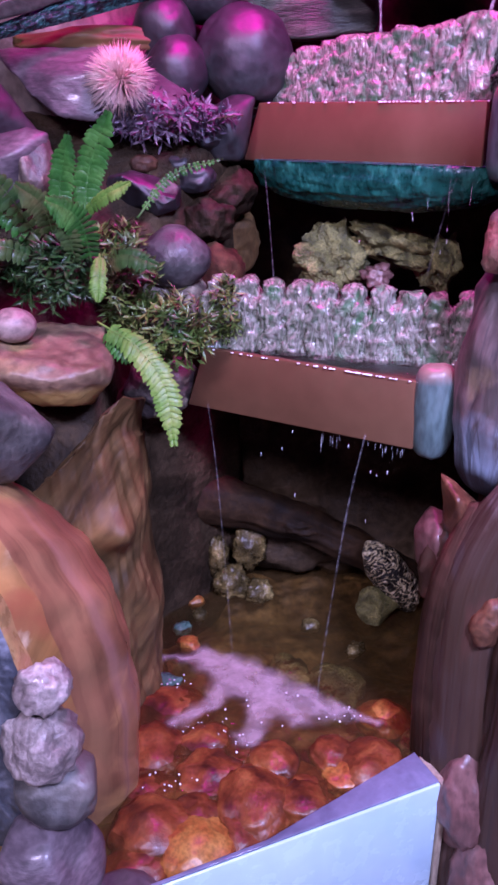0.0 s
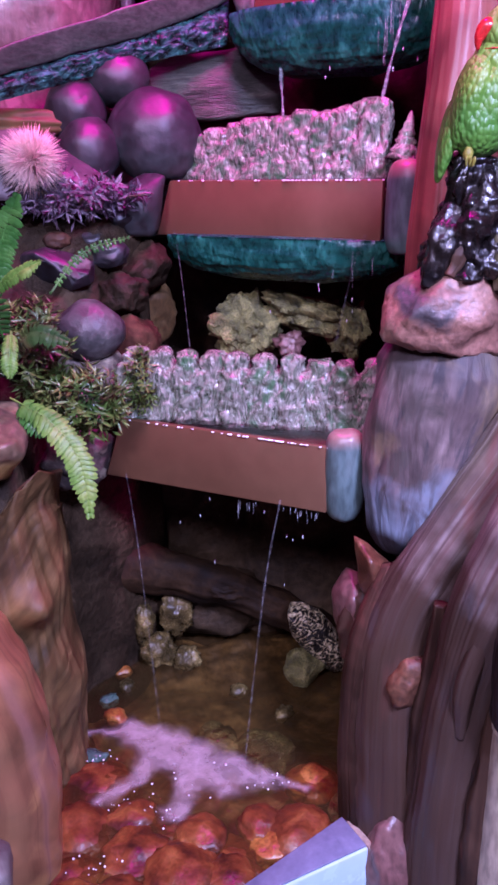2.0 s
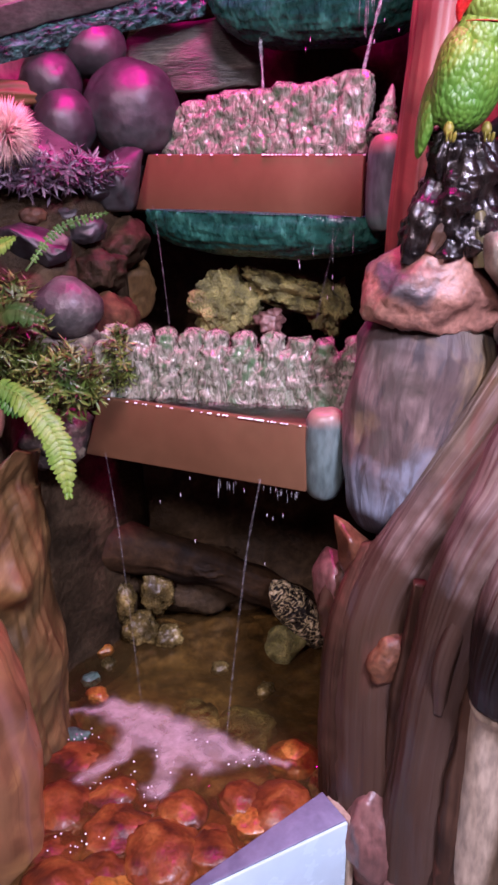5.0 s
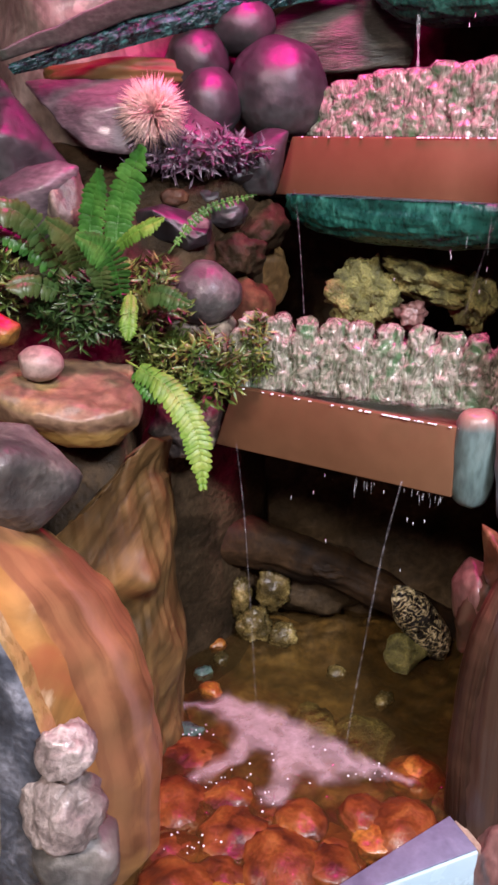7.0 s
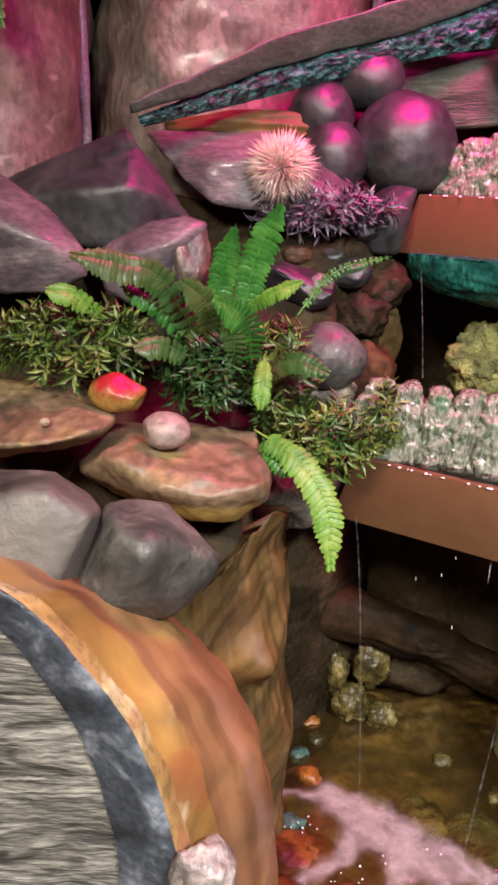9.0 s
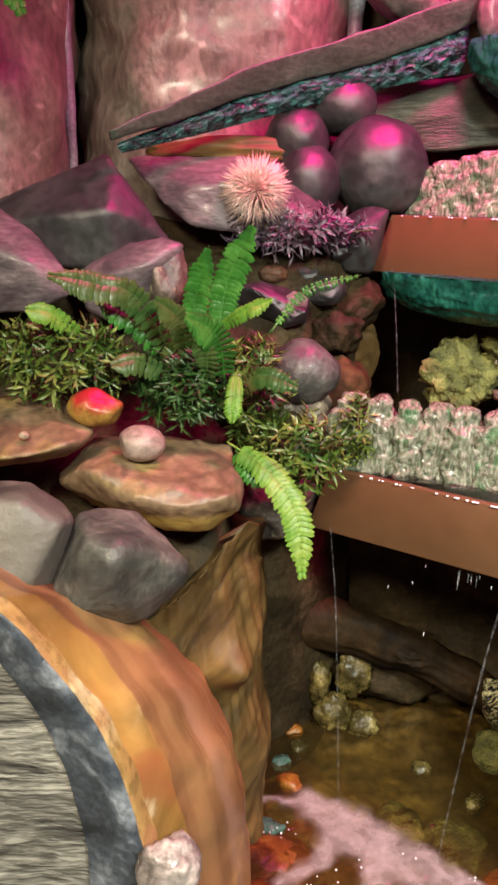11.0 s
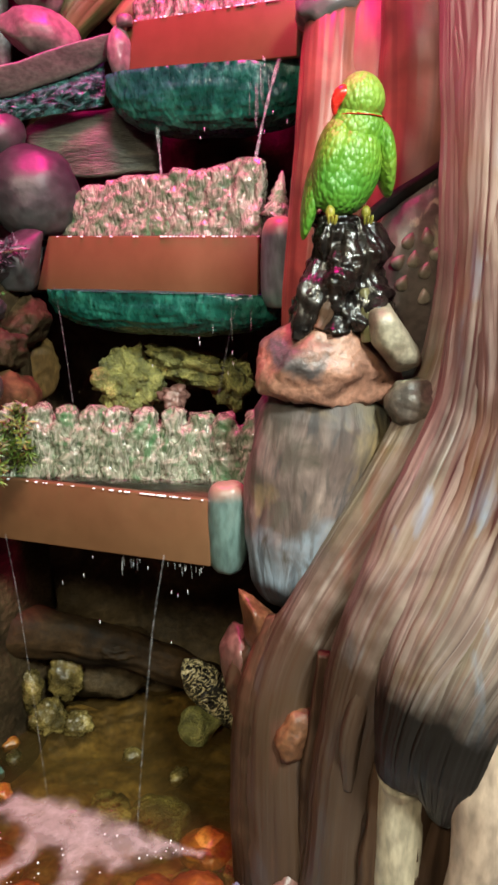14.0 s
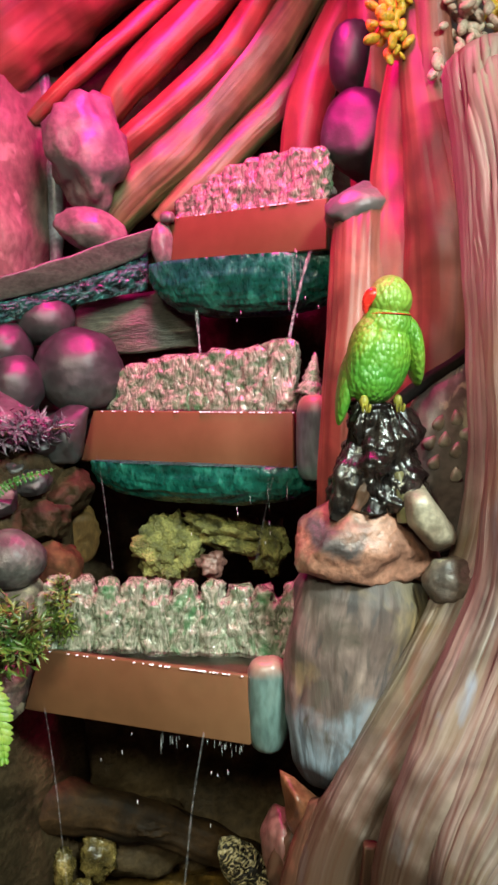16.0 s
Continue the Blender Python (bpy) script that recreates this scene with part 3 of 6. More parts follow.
def tube_bm(pts, radii, seg=28, steps=48, ridges=0, ridge=0.0, lumps=0.0, seed=0, flat=1.0, bm=None, twist=0.0, lump_scale=6.0, fine=0.0, shear=0.0, calm=1.0):
    """A limb swept along a spline, with grooves along it, lumps, and UVs in metres."""
    own = bm is None
    bm = bm or bmesh.new()
    uv = bm.loops.layers.uv.verify()
    c, r = spline(pts, steps), values(radii, steps)
    ups = Vector((0, -1, 0))
    rings, along = [], [0.0]
    for k in range(steps + 1):
        tan = (c[min(k + 1, steps)] - c[max(k - 1, 0)]).normalized()
        side = tan.cross(ups)
        side = side.normalized() if side.length > 0.05 else tan.cross(Vector((1, 0, 0))).normalized()
        ups = side.cross(tan).normalized()
        if k:
            along.append(along[-1] + (c[k] - c[k - 1]).length)
        ring = []
        for j in range(seg):
            a = 2 * math.pi * j / seg
            w = 1.0
            if ridges:
                w += ridge * (math.sin(a * ridges + twist * along[-1] * 6 + 1.5 * frac((0, 0, along[-1]), 4, seed)) + 0.6 * math.sin(round(ridges * 2.3) * a + seed))
            if fine:
                q = (4.5 * math.cos(a), 4.5 * math.sin(a), along[-1] * 0.9)
                w += fine * (calm + (1 - calm) * smooth_step(0.62, 0.5, k / steps)) * min(1, (steps - k) / 14) * (1 - 2.2 * abs(frac(q, 2.2, seed + 7, 3)))
            d = side * math.cos(a) + ups * math.sin(a) * flat
            if lumps:
                w += lumps * frac(c[k] + d * r[k], lump_scale, seed, 3)
            ring.append(bm.verts.new(c[k] + d * r[k] * w))
        rings.append(ring)
    girth = 2 * math.pi * max(radii)
    for k in range(steps):
        for j in range(seg):
            f = bm.faces.new((rings[k][j], rings[k + 1][j], rings[k + 1][(j + 1) % seg], rings[k][(j + 1) % seg]))
            for lp, (jj, kk) in zip(f.loops, ((j, k), (j, k + 1), (j + 1, k + 1), (j + 1, k))):
                lp[uv].uv = (jj / seg * girth + shear * along[kk], along[kk])
    for ring, p in ((rings[0], c[0]), (rings[-1], c[-1])):
        v = bm.verts.new(p)
        for j in range(seg):
            bm.faces.new((v, ring[j], ring[(j + 1) % seg]) if ring is rings[0] else (v, ring[(j + 1) % seg], ring[j]))
    if own:
        bmesh.ops.recalc_face_normals(bm, faces=bm.faces)
    return bm


def box_bm(corners_low, corners_high, bevel=0.004):
    """A prism between two quads of corners, with softened edges."""
    bm = bmesh.new()
    lo = [bm.verts.new(p) for p in corners_low]
    hi = [bm.verts.new(p) for p in corners_high]
    n = len(lo)
    bm.faces.new(lo[::-1])
    bm.faces.new(hi)
    for k in range(n):
        bm.faces.new((lo[k], lo[(k + 1) % n], hi[(k + 1) % n], hi[k]))
    bmesh.ops.recalc_face_normals(bm, faces=bm.faces)
    if bevel:
        bmesh.ops.bevel(bm, geom=bm.edges[:], offset=bevel, segments=2, affect="EDGES", profile=0.5)
    return bm


def slab_box(x0, y0, z0, x1, y1, z1, bevel=0.0):
    return box_bm([(x0, y0, z0), (x1, y0, z0), (x1, y1, z0), (x0, y1, z0)], [(x0, y0, z1), (x1, y0, z1), (x1, y1, z1), (x0, y1, z1)], bevel)


def field_bm(x0, x1, nx, y0, y1, ny, place):
    """A grid sheet whose points place(u, v) sets."""
    bm = bmesh.new()
    uv = bm.loops.layers.uv.verify()
    g = [[bm.verts.new(place(x0 + (x1 - x0) * i / nx, y0 + (y1 - y0) * j / ny)) for i in range(nx + 1)] for j in range(ny + 1)]
    for j in range(ny):
        for i in range(nx):
            f = bm.faces.new((g[j][i], g[j][i + 1], g[j + 1][i + 1], g[j + 1][i]))
            for lp, (a, b) in zip(f.loops, ((i, j), (i + 1, j), (i + 1, j + 1), (i, j + 1))):
                lp[uv].uv = (x0 + (x1 - x0) * a / nx, y0 + (y1 - y0) * b / ny)
    return bm


def smooth_step(a, b, x):
    t = min(1, max(0, (x - a) / (b - a)))
    return t * t * (3 - 2 * t)


# ---- the room ----
solo("floor", slab_box(-2.6, -2.6, -0.1, 2.6, 2.9, 0.0), M_floor, pose(0, 0, 0), "dark tiled floor of the room", "floor", kind="structure", smooth=False)
solo("ceiling", slab_box(-2.6, -2.6, 3.3, 2.6, 2.9, 3.4), M_room, pose(0, 0, 0), "plain plastered ceiling", "ceiling", kind="structure", smooth=False)
for nm, c in (("wall_north", (-2.6, 2.8, 0, 2.6, 2.9, 3.3)), ("wall_south", (-2.6, -2.6, 0, 2.6, -2.5, 3.3)), ("wall_west", (-2.6, -2.5, 0, -2.5, 2.8, 3.3)), ("wall_east", (2.5, -2.5, 0, 2.6, 2.8, 3.3))):
    solo(nm, slab_box(*c), M_room, pose(0, 0, 0), "plain plastered room wall", "wall", kind="structure", smooth=False)


def back_y(x, z):
    y = 2.46 - 0.35 * smooth_step(0.75, 1.5, abs(x)) - 0.12 * smooth_step(1.0, 0.75, z) * smooth_step(-0.5, -0.2, x)
    return y - 0.32 * smooth_step(0.95, 0.85, z) * smooth_step(-0.4, -0.25, x) * smooth_step(0.75, 0.6, x)


def back_place(x, z):
    y = back_y(x, z)
    n = 0.05 * frac((x, 0, z), 3.0, 3) + 0.02 * frac((x, 0, z), 11.0, 4)
    return (x, y - n, z)


bm = field_bm(-1.7, 1.0, 100, 0.0, 3.2, 110, back_place)
ex = bmesh.ops.extrude_face_region(bm, geom=bm.faces[:])
for v in [g for g in ex["geom"] if isinstance(g, bmesh.types.BMVert)]:
    v.co.y = 2.79
bmesh.ops.recalc_face_normals(bm, faces=bm.faces)
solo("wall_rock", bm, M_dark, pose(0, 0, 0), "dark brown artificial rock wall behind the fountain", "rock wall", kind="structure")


def bank_left(x, y):
    z = float(np.interp(y, [1.38, 1.43, 1.5, 1.6, 1.72, 1.82, 1.92, 2.02, 2.5], [0.3, 0.84, 0.95, 1.02, 1.12, 1.3, 1.44, 1.5, 1.56]))
    edge = float(np.interp(y, [1.1, 1.7, 1.78, 1.9, 2.0], [-0.3, -0.27, -0.22, -0.1, -0.02]))
    z *= smooth_step(edge + 0.025, edge - 0.035, x)
    return (x, y, z + 0.025 * frac((x, y, 0), 7, 8) - 0.01)


solo("rock_bank", field_bm(-1.6, 0.2, 120, 1.36, 2.5, 100, bank_left), M_void, pose(0, 0, 0), "stepped cement bank under rocks and plants, gap shade in its colour", "rock bank", kind="structure")


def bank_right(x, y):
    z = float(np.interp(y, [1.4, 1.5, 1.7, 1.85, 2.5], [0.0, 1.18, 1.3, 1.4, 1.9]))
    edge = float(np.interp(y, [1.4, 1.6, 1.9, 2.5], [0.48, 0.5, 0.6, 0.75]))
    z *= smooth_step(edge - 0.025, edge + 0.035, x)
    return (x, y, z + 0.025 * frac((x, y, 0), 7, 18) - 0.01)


solo("rock_bank_far", field_bm(0.3, 1.6, 90, 1.38, 2.5, 80, bank_right), M_void, pose(0, 0, 0), "cement bank beside the trays, gap shade in its colour", "rock bank", kind="structure")

# ---- the pool ----
WATER = 0.295


def pool_floor(x, y):
    rim = max(smooth_step(-0.2, -0.34, x), smooth_step(0.42, 0.56, x), 0.45 * smooth_step(1.86, 2.05, y))
    return (x, y, 0.2 + 0.18 * rim + 0.03 * frac((x, y, 0), 8, 21))


M_bed = painted("silty_pool_bed", [(0.07, 0.04, 0.012), (0.18, 0.11, 0.03), (0.32, 0.21, 0.06)], 9, 0.4, 0.5)
bm = field_bm(-0.5, 0.62, 90, 0.8, 2.2, 90, pool_floor)
A, B = Vector((-0.42, 0.845, 0)), Vector((0.37, 1.187, 0))
lip = (B - A).normalized()
back = Vector((-lip.y, lip.x, 0))
bmesh.ops.delete(bm, geom=[v for v in bm.verts if (v.co.xy - A.xy).dot(back.xy) < 0.05], context="VERTS")
solo("pool_bed", bm, M_bed, pose(0, 0, 0), "brown silty bed of the shallow pool", "pool", kind="structure")
low = [A, B, B + back * 0.09, A + lip * 0.5 + back * 0.014, A + back * 0.012]
front_wall = holder("pool_front_wall", (0, 0, 0), "pale wet front wall of the fountain pool", "pool wall")
part("front_panel", box_bm([p for p in low], [p + Vector((0, 0, 0.312)) for p in low], 0.004), M_white, front_wall)
top_face = [A + lip * 0.002 + back * 0.003, B - lip * 0.002 + back * 0.004, B - lip * 0.002 + back * 0.088, A + lip * 0.5 + back * 0.014]
part("wet_ledge", box_bm([p + Vector((0, 0, 0.3125)) for p in top_face], [p + Vector((0, 0, 0.317)) for p in top_face], 0.0015), M_ledge, front_wall, "wet top of the wall, violet lamp light put into its colour")
part("edge_strip", box_bm([B + lip * 0.002 - back * 0.004, B + lip * 0.016 - back * 0.004, B + lip * 0.016 + back * 0.08, B + lip * 0.002 + back * 0.08], [p + Vector((0, 0, 0.31)) for p in (B + lip * 0.002 - back * 0.004, B + lip * 0.016 - back * 0.004, B + lip * 0.016 + back * 0.08, B + lip * 0.002 + back * 0.08)], 0.003), M_stub, front_wall, "worn pale edge strip")


def pool_surface(x, y):
    ring = math.exp(-((x - 0.02) ** 2 + (y - 1.45) ** 2) / 0.03)
    return (x, y, WATER + 0.004 * frac((x, y, 0), 16, 31) + 0.006 * ring * frac((x, y, 1), 40, 32))


bm = field_bm(-0.42, 0.62, 120, 0.9, 2.1, 130, pool_surface)
bmesh.ops.delete(bm, geom=[v for v in bm.verts if (v.co.xy - A.xy).dot(back.xy) < 0.06], context="VERTS")
solo("pool_water", bm, M_water, pose(0, 0, 0), "shallow clear water rippling over red stones", "water", kind="structure")


FOAM = [((-0.121, 1.595), (0.022, 1.517), 0.047), ((0.022, 1.517), (0.162, 1.418), 0.040), ((-0.016, 1.520), (-0.150, 1.373), 0.026), ((0.041, 1.468), (-0.000, 1.305), 0.031), ((0.163, 1.421), (0.278, 1.360), 0.017), ((-0.214, 1.577), (-0.117, 1.595), 0.014), ((-0.082, 1.555), (0.106, 1.392), 0.047)]


def foam_bm():
    """A sheet of foam spreading in tongues from where the streams land."""
    bm = field_bm(-0.3, 0.4, 170, 1.16, 1.72, 140, lambda x, y: (x, y, 0))
    cover = bm.verts.layers.float.new("cover")
    gone = []
    for v in bm.verts:
        p = Vector((v.co.x, v.co.y))
        p += Vector((0.02 * frac((p.x, p.y, 0), 16, 41), 0.022 * frac((p.x, p.y, 3), 16, 44)))
        gap = 1.0
        for a, b, r in FOAM:
            a, b = Vector(a), Vector(b)
            f = min(1, max(0, (p - a).dot(b - a) / (b - a).length_squared))
            gap *= 1 - 0.8 * math.exp(-(((p - a.lerp(b, f)).length / (r * 0.95)) ** 2))
        h = 1 - gap
        h *= 0.85 + 0.25 * frac((p.x, p.y, 0), 24, 43) + 0.15 * frac((p.x, p.y, 0), 70, 45)
        v.co.z = WATER + 0.009
        v[cover] = 0.58 * smooth_step(0.1, 0.95, h)
        if h < 0.08:
            gone.append(v)
    bmesh.ops.delete(bm, geom=gone, context="VERTS")
    return bm


solo("foam_patch", foam_bm(), M_foam, pose(0, 0, 0), "white churning foam where streams hit the pool", "foam", kind="stuff")

# ---- trays ----


def tray(tag, L, R, z, h, slip, deep, mat_label):
    """A wide spillway tray: front panel, floor and shallow water."""
    L, R = Vector((*L, 0)), Vector((*R, 0))
    run = (R - L).normalized()
    inn = Vector((-run.y, run.x, 0))
    top = holder("fountain_tray", (L + R) / 2 + Vector((0, 0, z - h)), mat_label, "tray", "fountain trays")
    o = (L + R) / 2 + Vector((0, 0, z - h))
    lo = [L - run * slip - inn * 0.012 - o, R + run * 0.004 - inn * 0.012 - o, R + run * 0.004 + inn * 0.012 - o, L - run * slip + inn * 0.012 - o]
    up = [L - o, R - o, R + inn * 0.016 - o, L + inn * 0.016 - o]
    zl, zh = Vector((0, 0, z - h)), Vector((0, 0, z))
    part("front_panel", box_bm([p + zl for p in lo], [p + zh for p in up], 0.003), M_tray, top, "brown glossy wet panel")
    fl = [L + inn * 0.019 - o, R + inn * 0.019 - o, R + inn * deep - o, L + inn * deep - o]
    part("tray_floor", box_bm([p + Vector((0, 0, z - h + 0.01)) for p in fl], [p + Vector((0, 0, z - 0.022)) for p in fl], 0.003), M_tray, top)
    wt = [L + inn * 0.004 - o, R + inn * 0.004 - o, R + inn * deep - o, L + inn * deep - o]

    def surf(u, v):
        p = wt[0].lerp(wt[1], u).lerp(wt[3].lerp(wt[2], u), v)
        return (p.x, p.y, h + 0.003 + 0.0015 * frac(p, 22, 9) - 0.004 * smooth_step(0.06, 0.0, v))

    part("water_surface", field_bm(0, 1, 50, 0, 1, 30, surf), M_traywater, top, "thin sheet of clear water")
    return top


mid_tray = tray("mid", (0.023, 2.042), (0.474, 1.733), 1.533, 0.128, 0.035, 0.42, "wide brown spillway tray with glossy wet front")
tray("low", (-0.097, 1.692), (0.318, 1.45), 1.04, 0.135, 0.04, 0.42, "wide brown spillway tray with glossy wet front")
top_tray = tray("top", (0.238, 2.126), (0.585, 1.84), 2.03, 0.12, 0.03, 0.36, "wide brown spillway tray with glossy wet front")


def lobe_bm(w, h, deep, seed, knob):
    """One lobe of moulded glass: crinkled all over, pinched under a rounded knob."""
    seg, rows = 56, 40
    bm = bmesh.new()
    g = []
    for j in range(rows + 1):
        v = j / rows
        pinch = 1 - knob * smooth_step(0.66, 0.84, v)
        close = math.sqrt(max(0.0, 1 - max(0, (v - 0.88) / 0.12) ** 2)) * 0.97 + 0.03
        foot = 1 + 0.25 * (1 - v) ** 3
        ring = []
        for i in range(seg):
            a = 2 * math.pi * i / seg
            c, sn = math.copysign(abs(math.cos(a)) ** 0.7, math.cos(a)), math.copysign(abs(math.sin(a)) ** 0.7, math.sin(a))
            p = Vector((c * w / 2 * pinch * close, sn * deep * foot * (0.5 + 0.5 * pinch) * close, h * v))
            q = Vector((p.x + 0.008 * frac(p, 60, seed + 4), p.y, p.z * 0.5))
            k = 0.007 * (1 - 2.6 * abs(frac(q, 30, seed, 2))) + 0.004 * (1 - 2.4 * abs(frac(q, 75, seed + 2, 2)))
            arch = 0.012 * max(0, math.cos(a * 2)) * (1 - v) ** 6
            d = Vector((c, sn, 0)).normalized()
            ring.append(bm.verts.new(p + d * k * (0.3 + 0.7 * close) + Vector((0, 0, arch + 0.5 * k * v))))
        g.append(ring)
    for j in range(rows):
        for i in range(seg):
            bm.faces.new((g[j][i], g[j][(i + 1) % seg], g[j + 1][(i + 1) % seg], g[j + 1][i]))
    bm.faces.new(g[0][::-1])
    bm.faces.new(g[-1])
    bmesh.ops.recalc_face_normals(bm, faces=bm.faces)
    return bm


def ripple_glass(a, b, z, heights, n, seed, knob, deep, wide):
    """A strip of moulded clear glass, lobe beside lobe."""
    a, b = Vector((*a, 0)), Vector((*b, 0))
    run = b - a
    ang = math.atan2(run.y, run.x)
    strip = holder("rippled_glass_strip", (a + b) / 2 + Vector((0, 0, z)), "lumpy clear rippled glass strip standing in the tray", "glass strip", "glass strips")
    rng = random.Random(seed)
    pitch = run.length / n
    for k in range(n):
        u = (k + 0.5) / n
        h = float(np.interp(u, np.linspace(0, 1, len(heights)), heights)) * rng.uniform(0.95, 1.04)
        p = run * (u - 0.5)
        p += Vector((-run.y, run.x, 0)).normalized() * rng.uniform(-0.004, 0.004)
        part("lobe", lobe_bm(pitch * wide * rng.uniform(0.85, 1.2), h, deep, seed * 20 + k, knob), M_glass, strip, at=Matrix.Translation(p) @ pose(0, 0, 0, 0, rng.uniform(-2, 2), math.degrees(ang) + rng.uniform(-6, 6)))
    return strip


ripple_glass((-0.085, 1.735), (0.46, 1.555), 1.035, (0.155, 0.16, 0.158, 0.15, 0.152), 10, 11, 0.46, 0.028, 1.22)
ripple_glass((0.08, 2.09), (0.497, 1.84), 1.528, (0.105, 0.128, 0.14, 0.15, 0.16, 0.185), 9, 12, 0.1, 0.022, 1.5)
ripple_glass((0.277, 2.16), (0.588, 1.9), 2.026, (0.06, 0.1, 0.13, 0.14, 0.145), 8, 13, 0.08, 0.022, 1.5)


def belly(x0, y0, x1, y1, z, drop, deep, seed, parent, label):
    a, b = Vector((x0, y0, z)), Vector((x1, y1, z))
    mid, run = (a + b) / 2, b - a
    ang = math.degrees(math.atan2(run.y, run.x))
    bm = bmesh.new()
    bmesh.ops.create_icosphere(bm, subdivisions=6, radius=1.0)
    for v in bm.verts:
        d = v.co.copy()
        w = 1 + 0.03 * frac(d, 5, seed) + 0.01 * frac((d.x * 2, d.y, d.z * 0.4), 26, seed + 1, 3)
        v.co = Vector((math.copysign(abs(d.x) ** 0.7, d.x) * w * run.length / 2, math.copysign(abs(d.y) ** 0.7, d.y) * w * deep, -abs(d.z) ** 0.8 * w * drop if d.z < 0 else d.z * 0.004))
    return part("underside", bm, M_teal, parent, label, at=parent.matrix_basis.inverted() @ pose(mid.x, mid.y, mid.z, 0, 0, ang))


belly(0.03, 2.11, 0.57, 1.77, 1.408, 0.105, 0.12, 51, mid_tray, "rough teal glassy mass under the brown tray")
belly(0.2, 2.2, 0.68, 1.92, 1.912, 0.145, 0.12, 52, top_tray, "rough teal glassy mass under the top tray")

# ---- rocks round the left bank ----
BLACK = "rounded charcoal boulder in a stacked cluster"
for k, (c, s) in enumerate([((-0.097, 2.14, 1.77), (0.08, 0.075, 0.066)), ((-0.198, 2.1, 1.69), (0.074, 0.07, 0.075)), ((-0.008, 2.1, 1.635), (0.115, 0.105, 0.112)), ((-0.166, 2.06, 1.6), (0.072, 0.07, 0.08))]):
    rock("boulder", c, s, M_boulder, BLACK if k != 2 else "large rounded charcoal boulder beside the tray", "boulder", 60 + k, 0.06, 0, group="dark boulders", grain=1.6)
solo("wedge_rock", soft_hull([(-0.048, 0.018, 0.041), (0.016, 0.028, 0.079), (0.069, -0.002, 0.073), (0.051, -0.022, -0.014), (0.03, -0.032, -0.073), (-0.031, -0.042, -0.069), (-0.082, -0.032, -0.005), (-0.024, -0.082, 0.023), (0.015, -0.082, -0.011), (0.009, 0.098, 0.055), (0.042, 0.078, -0.059), (-0.052, 0.078, -0.035)], 70, melt=2, rough=0.004), M_boulder, pose(*(-0.05, 2.002, 1.476)), "dark wedge rock against the tray end", "rock")
hull("wedge_rock", (-0.1, 1.98, 1.45), (0.062, 0.056, 0.067), M_boulder, "dark wedge rock under the violet plant", "rock", 71, 14, 0.008)
rock("pebble", (-0.16, 1.93, 1.40), (0.036, 0.035, 0.03), M_boulder, "small dark pebble on the bank", "pebble", 72, 0.08, 4)
rock("pebble", (-0.235, 1.9, 1.405), (0.032, 0.024, 0.02), M_knot, "small orange pebble under the flower", "pebble", 73, 0.1, 5)
rock("pebble", (-0.185, 1.85, 1.35), (0.03, 0.03, 0.026), M_grey, "small grey pebble on the bank", "pebble", 74, 0.08, 4)
hull("flat_rock", (-0.235, 1.86, 1.345), (0.095, 0.067, 0.050), M_boulder, "flat grey rock behind the fern", "rock", 75, 16, 0.01)
rock("round_boulder", (-0.163, 1.78, 1.22), (0.082, 0.072, 0.068), M_grey, "smooth rounded grey boulder above the lower tray", "boulder", 76, 0.04, 4, grain=1.3)
hull("brown_rock", (-0.175, 1.8, 1.11), (0.084, 0.078, 0.095), M_mottle, "brown rock under the round boulder", "rock", 77, 16, 0.012)
rock("dark_rock", (-0.115, 1.9, 1.37), (0.045, 0.04, 0.035), M_boulder, "rounded dark rock under the violet plant", "rock", 96, 0.14, 6, group="dark bank rocks")
# added to cover the bank's edge; their dark colours hold the gap's shade
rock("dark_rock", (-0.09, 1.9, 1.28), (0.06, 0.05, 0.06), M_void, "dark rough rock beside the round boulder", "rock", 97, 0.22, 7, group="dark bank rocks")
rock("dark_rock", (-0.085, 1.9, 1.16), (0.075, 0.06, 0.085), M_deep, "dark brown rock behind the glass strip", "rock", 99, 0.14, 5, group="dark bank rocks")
# unseen fillers, added to block the coloured lamp from the recesses
rock("dark_rock", (0.1, 2.33, 1.45), (0.19, 0.15, 0.075), M_void, "unseen filler rock keeping lamp light out behind the tray", "rock", 92, 0.1, 5, group="dark bank rocks")
rock("dark_rock", (-0.05, 2.08, 0.96), (0.2, 0.2, 0.07), M_void, "unseen filler rock keeping lamp light out behind the lower tray", "rock", 91, 0.1, 5, group="dark bank rocks")
rock("dark_rock", (-0.06, 2.2, 1.45), (0.15, 0.17, 0.08), M_boulder, "unseen filler rock keeping lamp light out behind the tray end", "rock", 94, 0.14, 5, group="dark bank rocks")
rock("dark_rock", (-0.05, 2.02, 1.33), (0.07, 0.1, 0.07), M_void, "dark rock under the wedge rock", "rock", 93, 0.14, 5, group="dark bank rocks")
rock("brown_rock", (-0.1, 2.12, 1.2), (0.13, 0.08, 0.1), M_brown, "brown rock in the shade behind the glass", "rock", 78, 0.14, 8)
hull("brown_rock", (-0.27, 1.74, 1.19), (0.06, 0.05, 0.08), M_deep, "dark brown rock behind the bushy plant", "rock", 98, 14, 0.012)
M_stain = painted("orange_pebble_with_red_stain", [(0.26, 0.13, 0.03), (0.36, 0.21, 0.045)], 16, 0.35, 0.25)
add_band(M_stain, (0.3, 0.015, 0.02), 0.0, 0.022, 0.02, 1.0)
rock("orange_stone", (-0.527, 1.5, 1.198), (0.05, 0.04, 0.036), M_stain, "orange stone with a red star-shaped stain", "stone", 79, 0.06, 5)
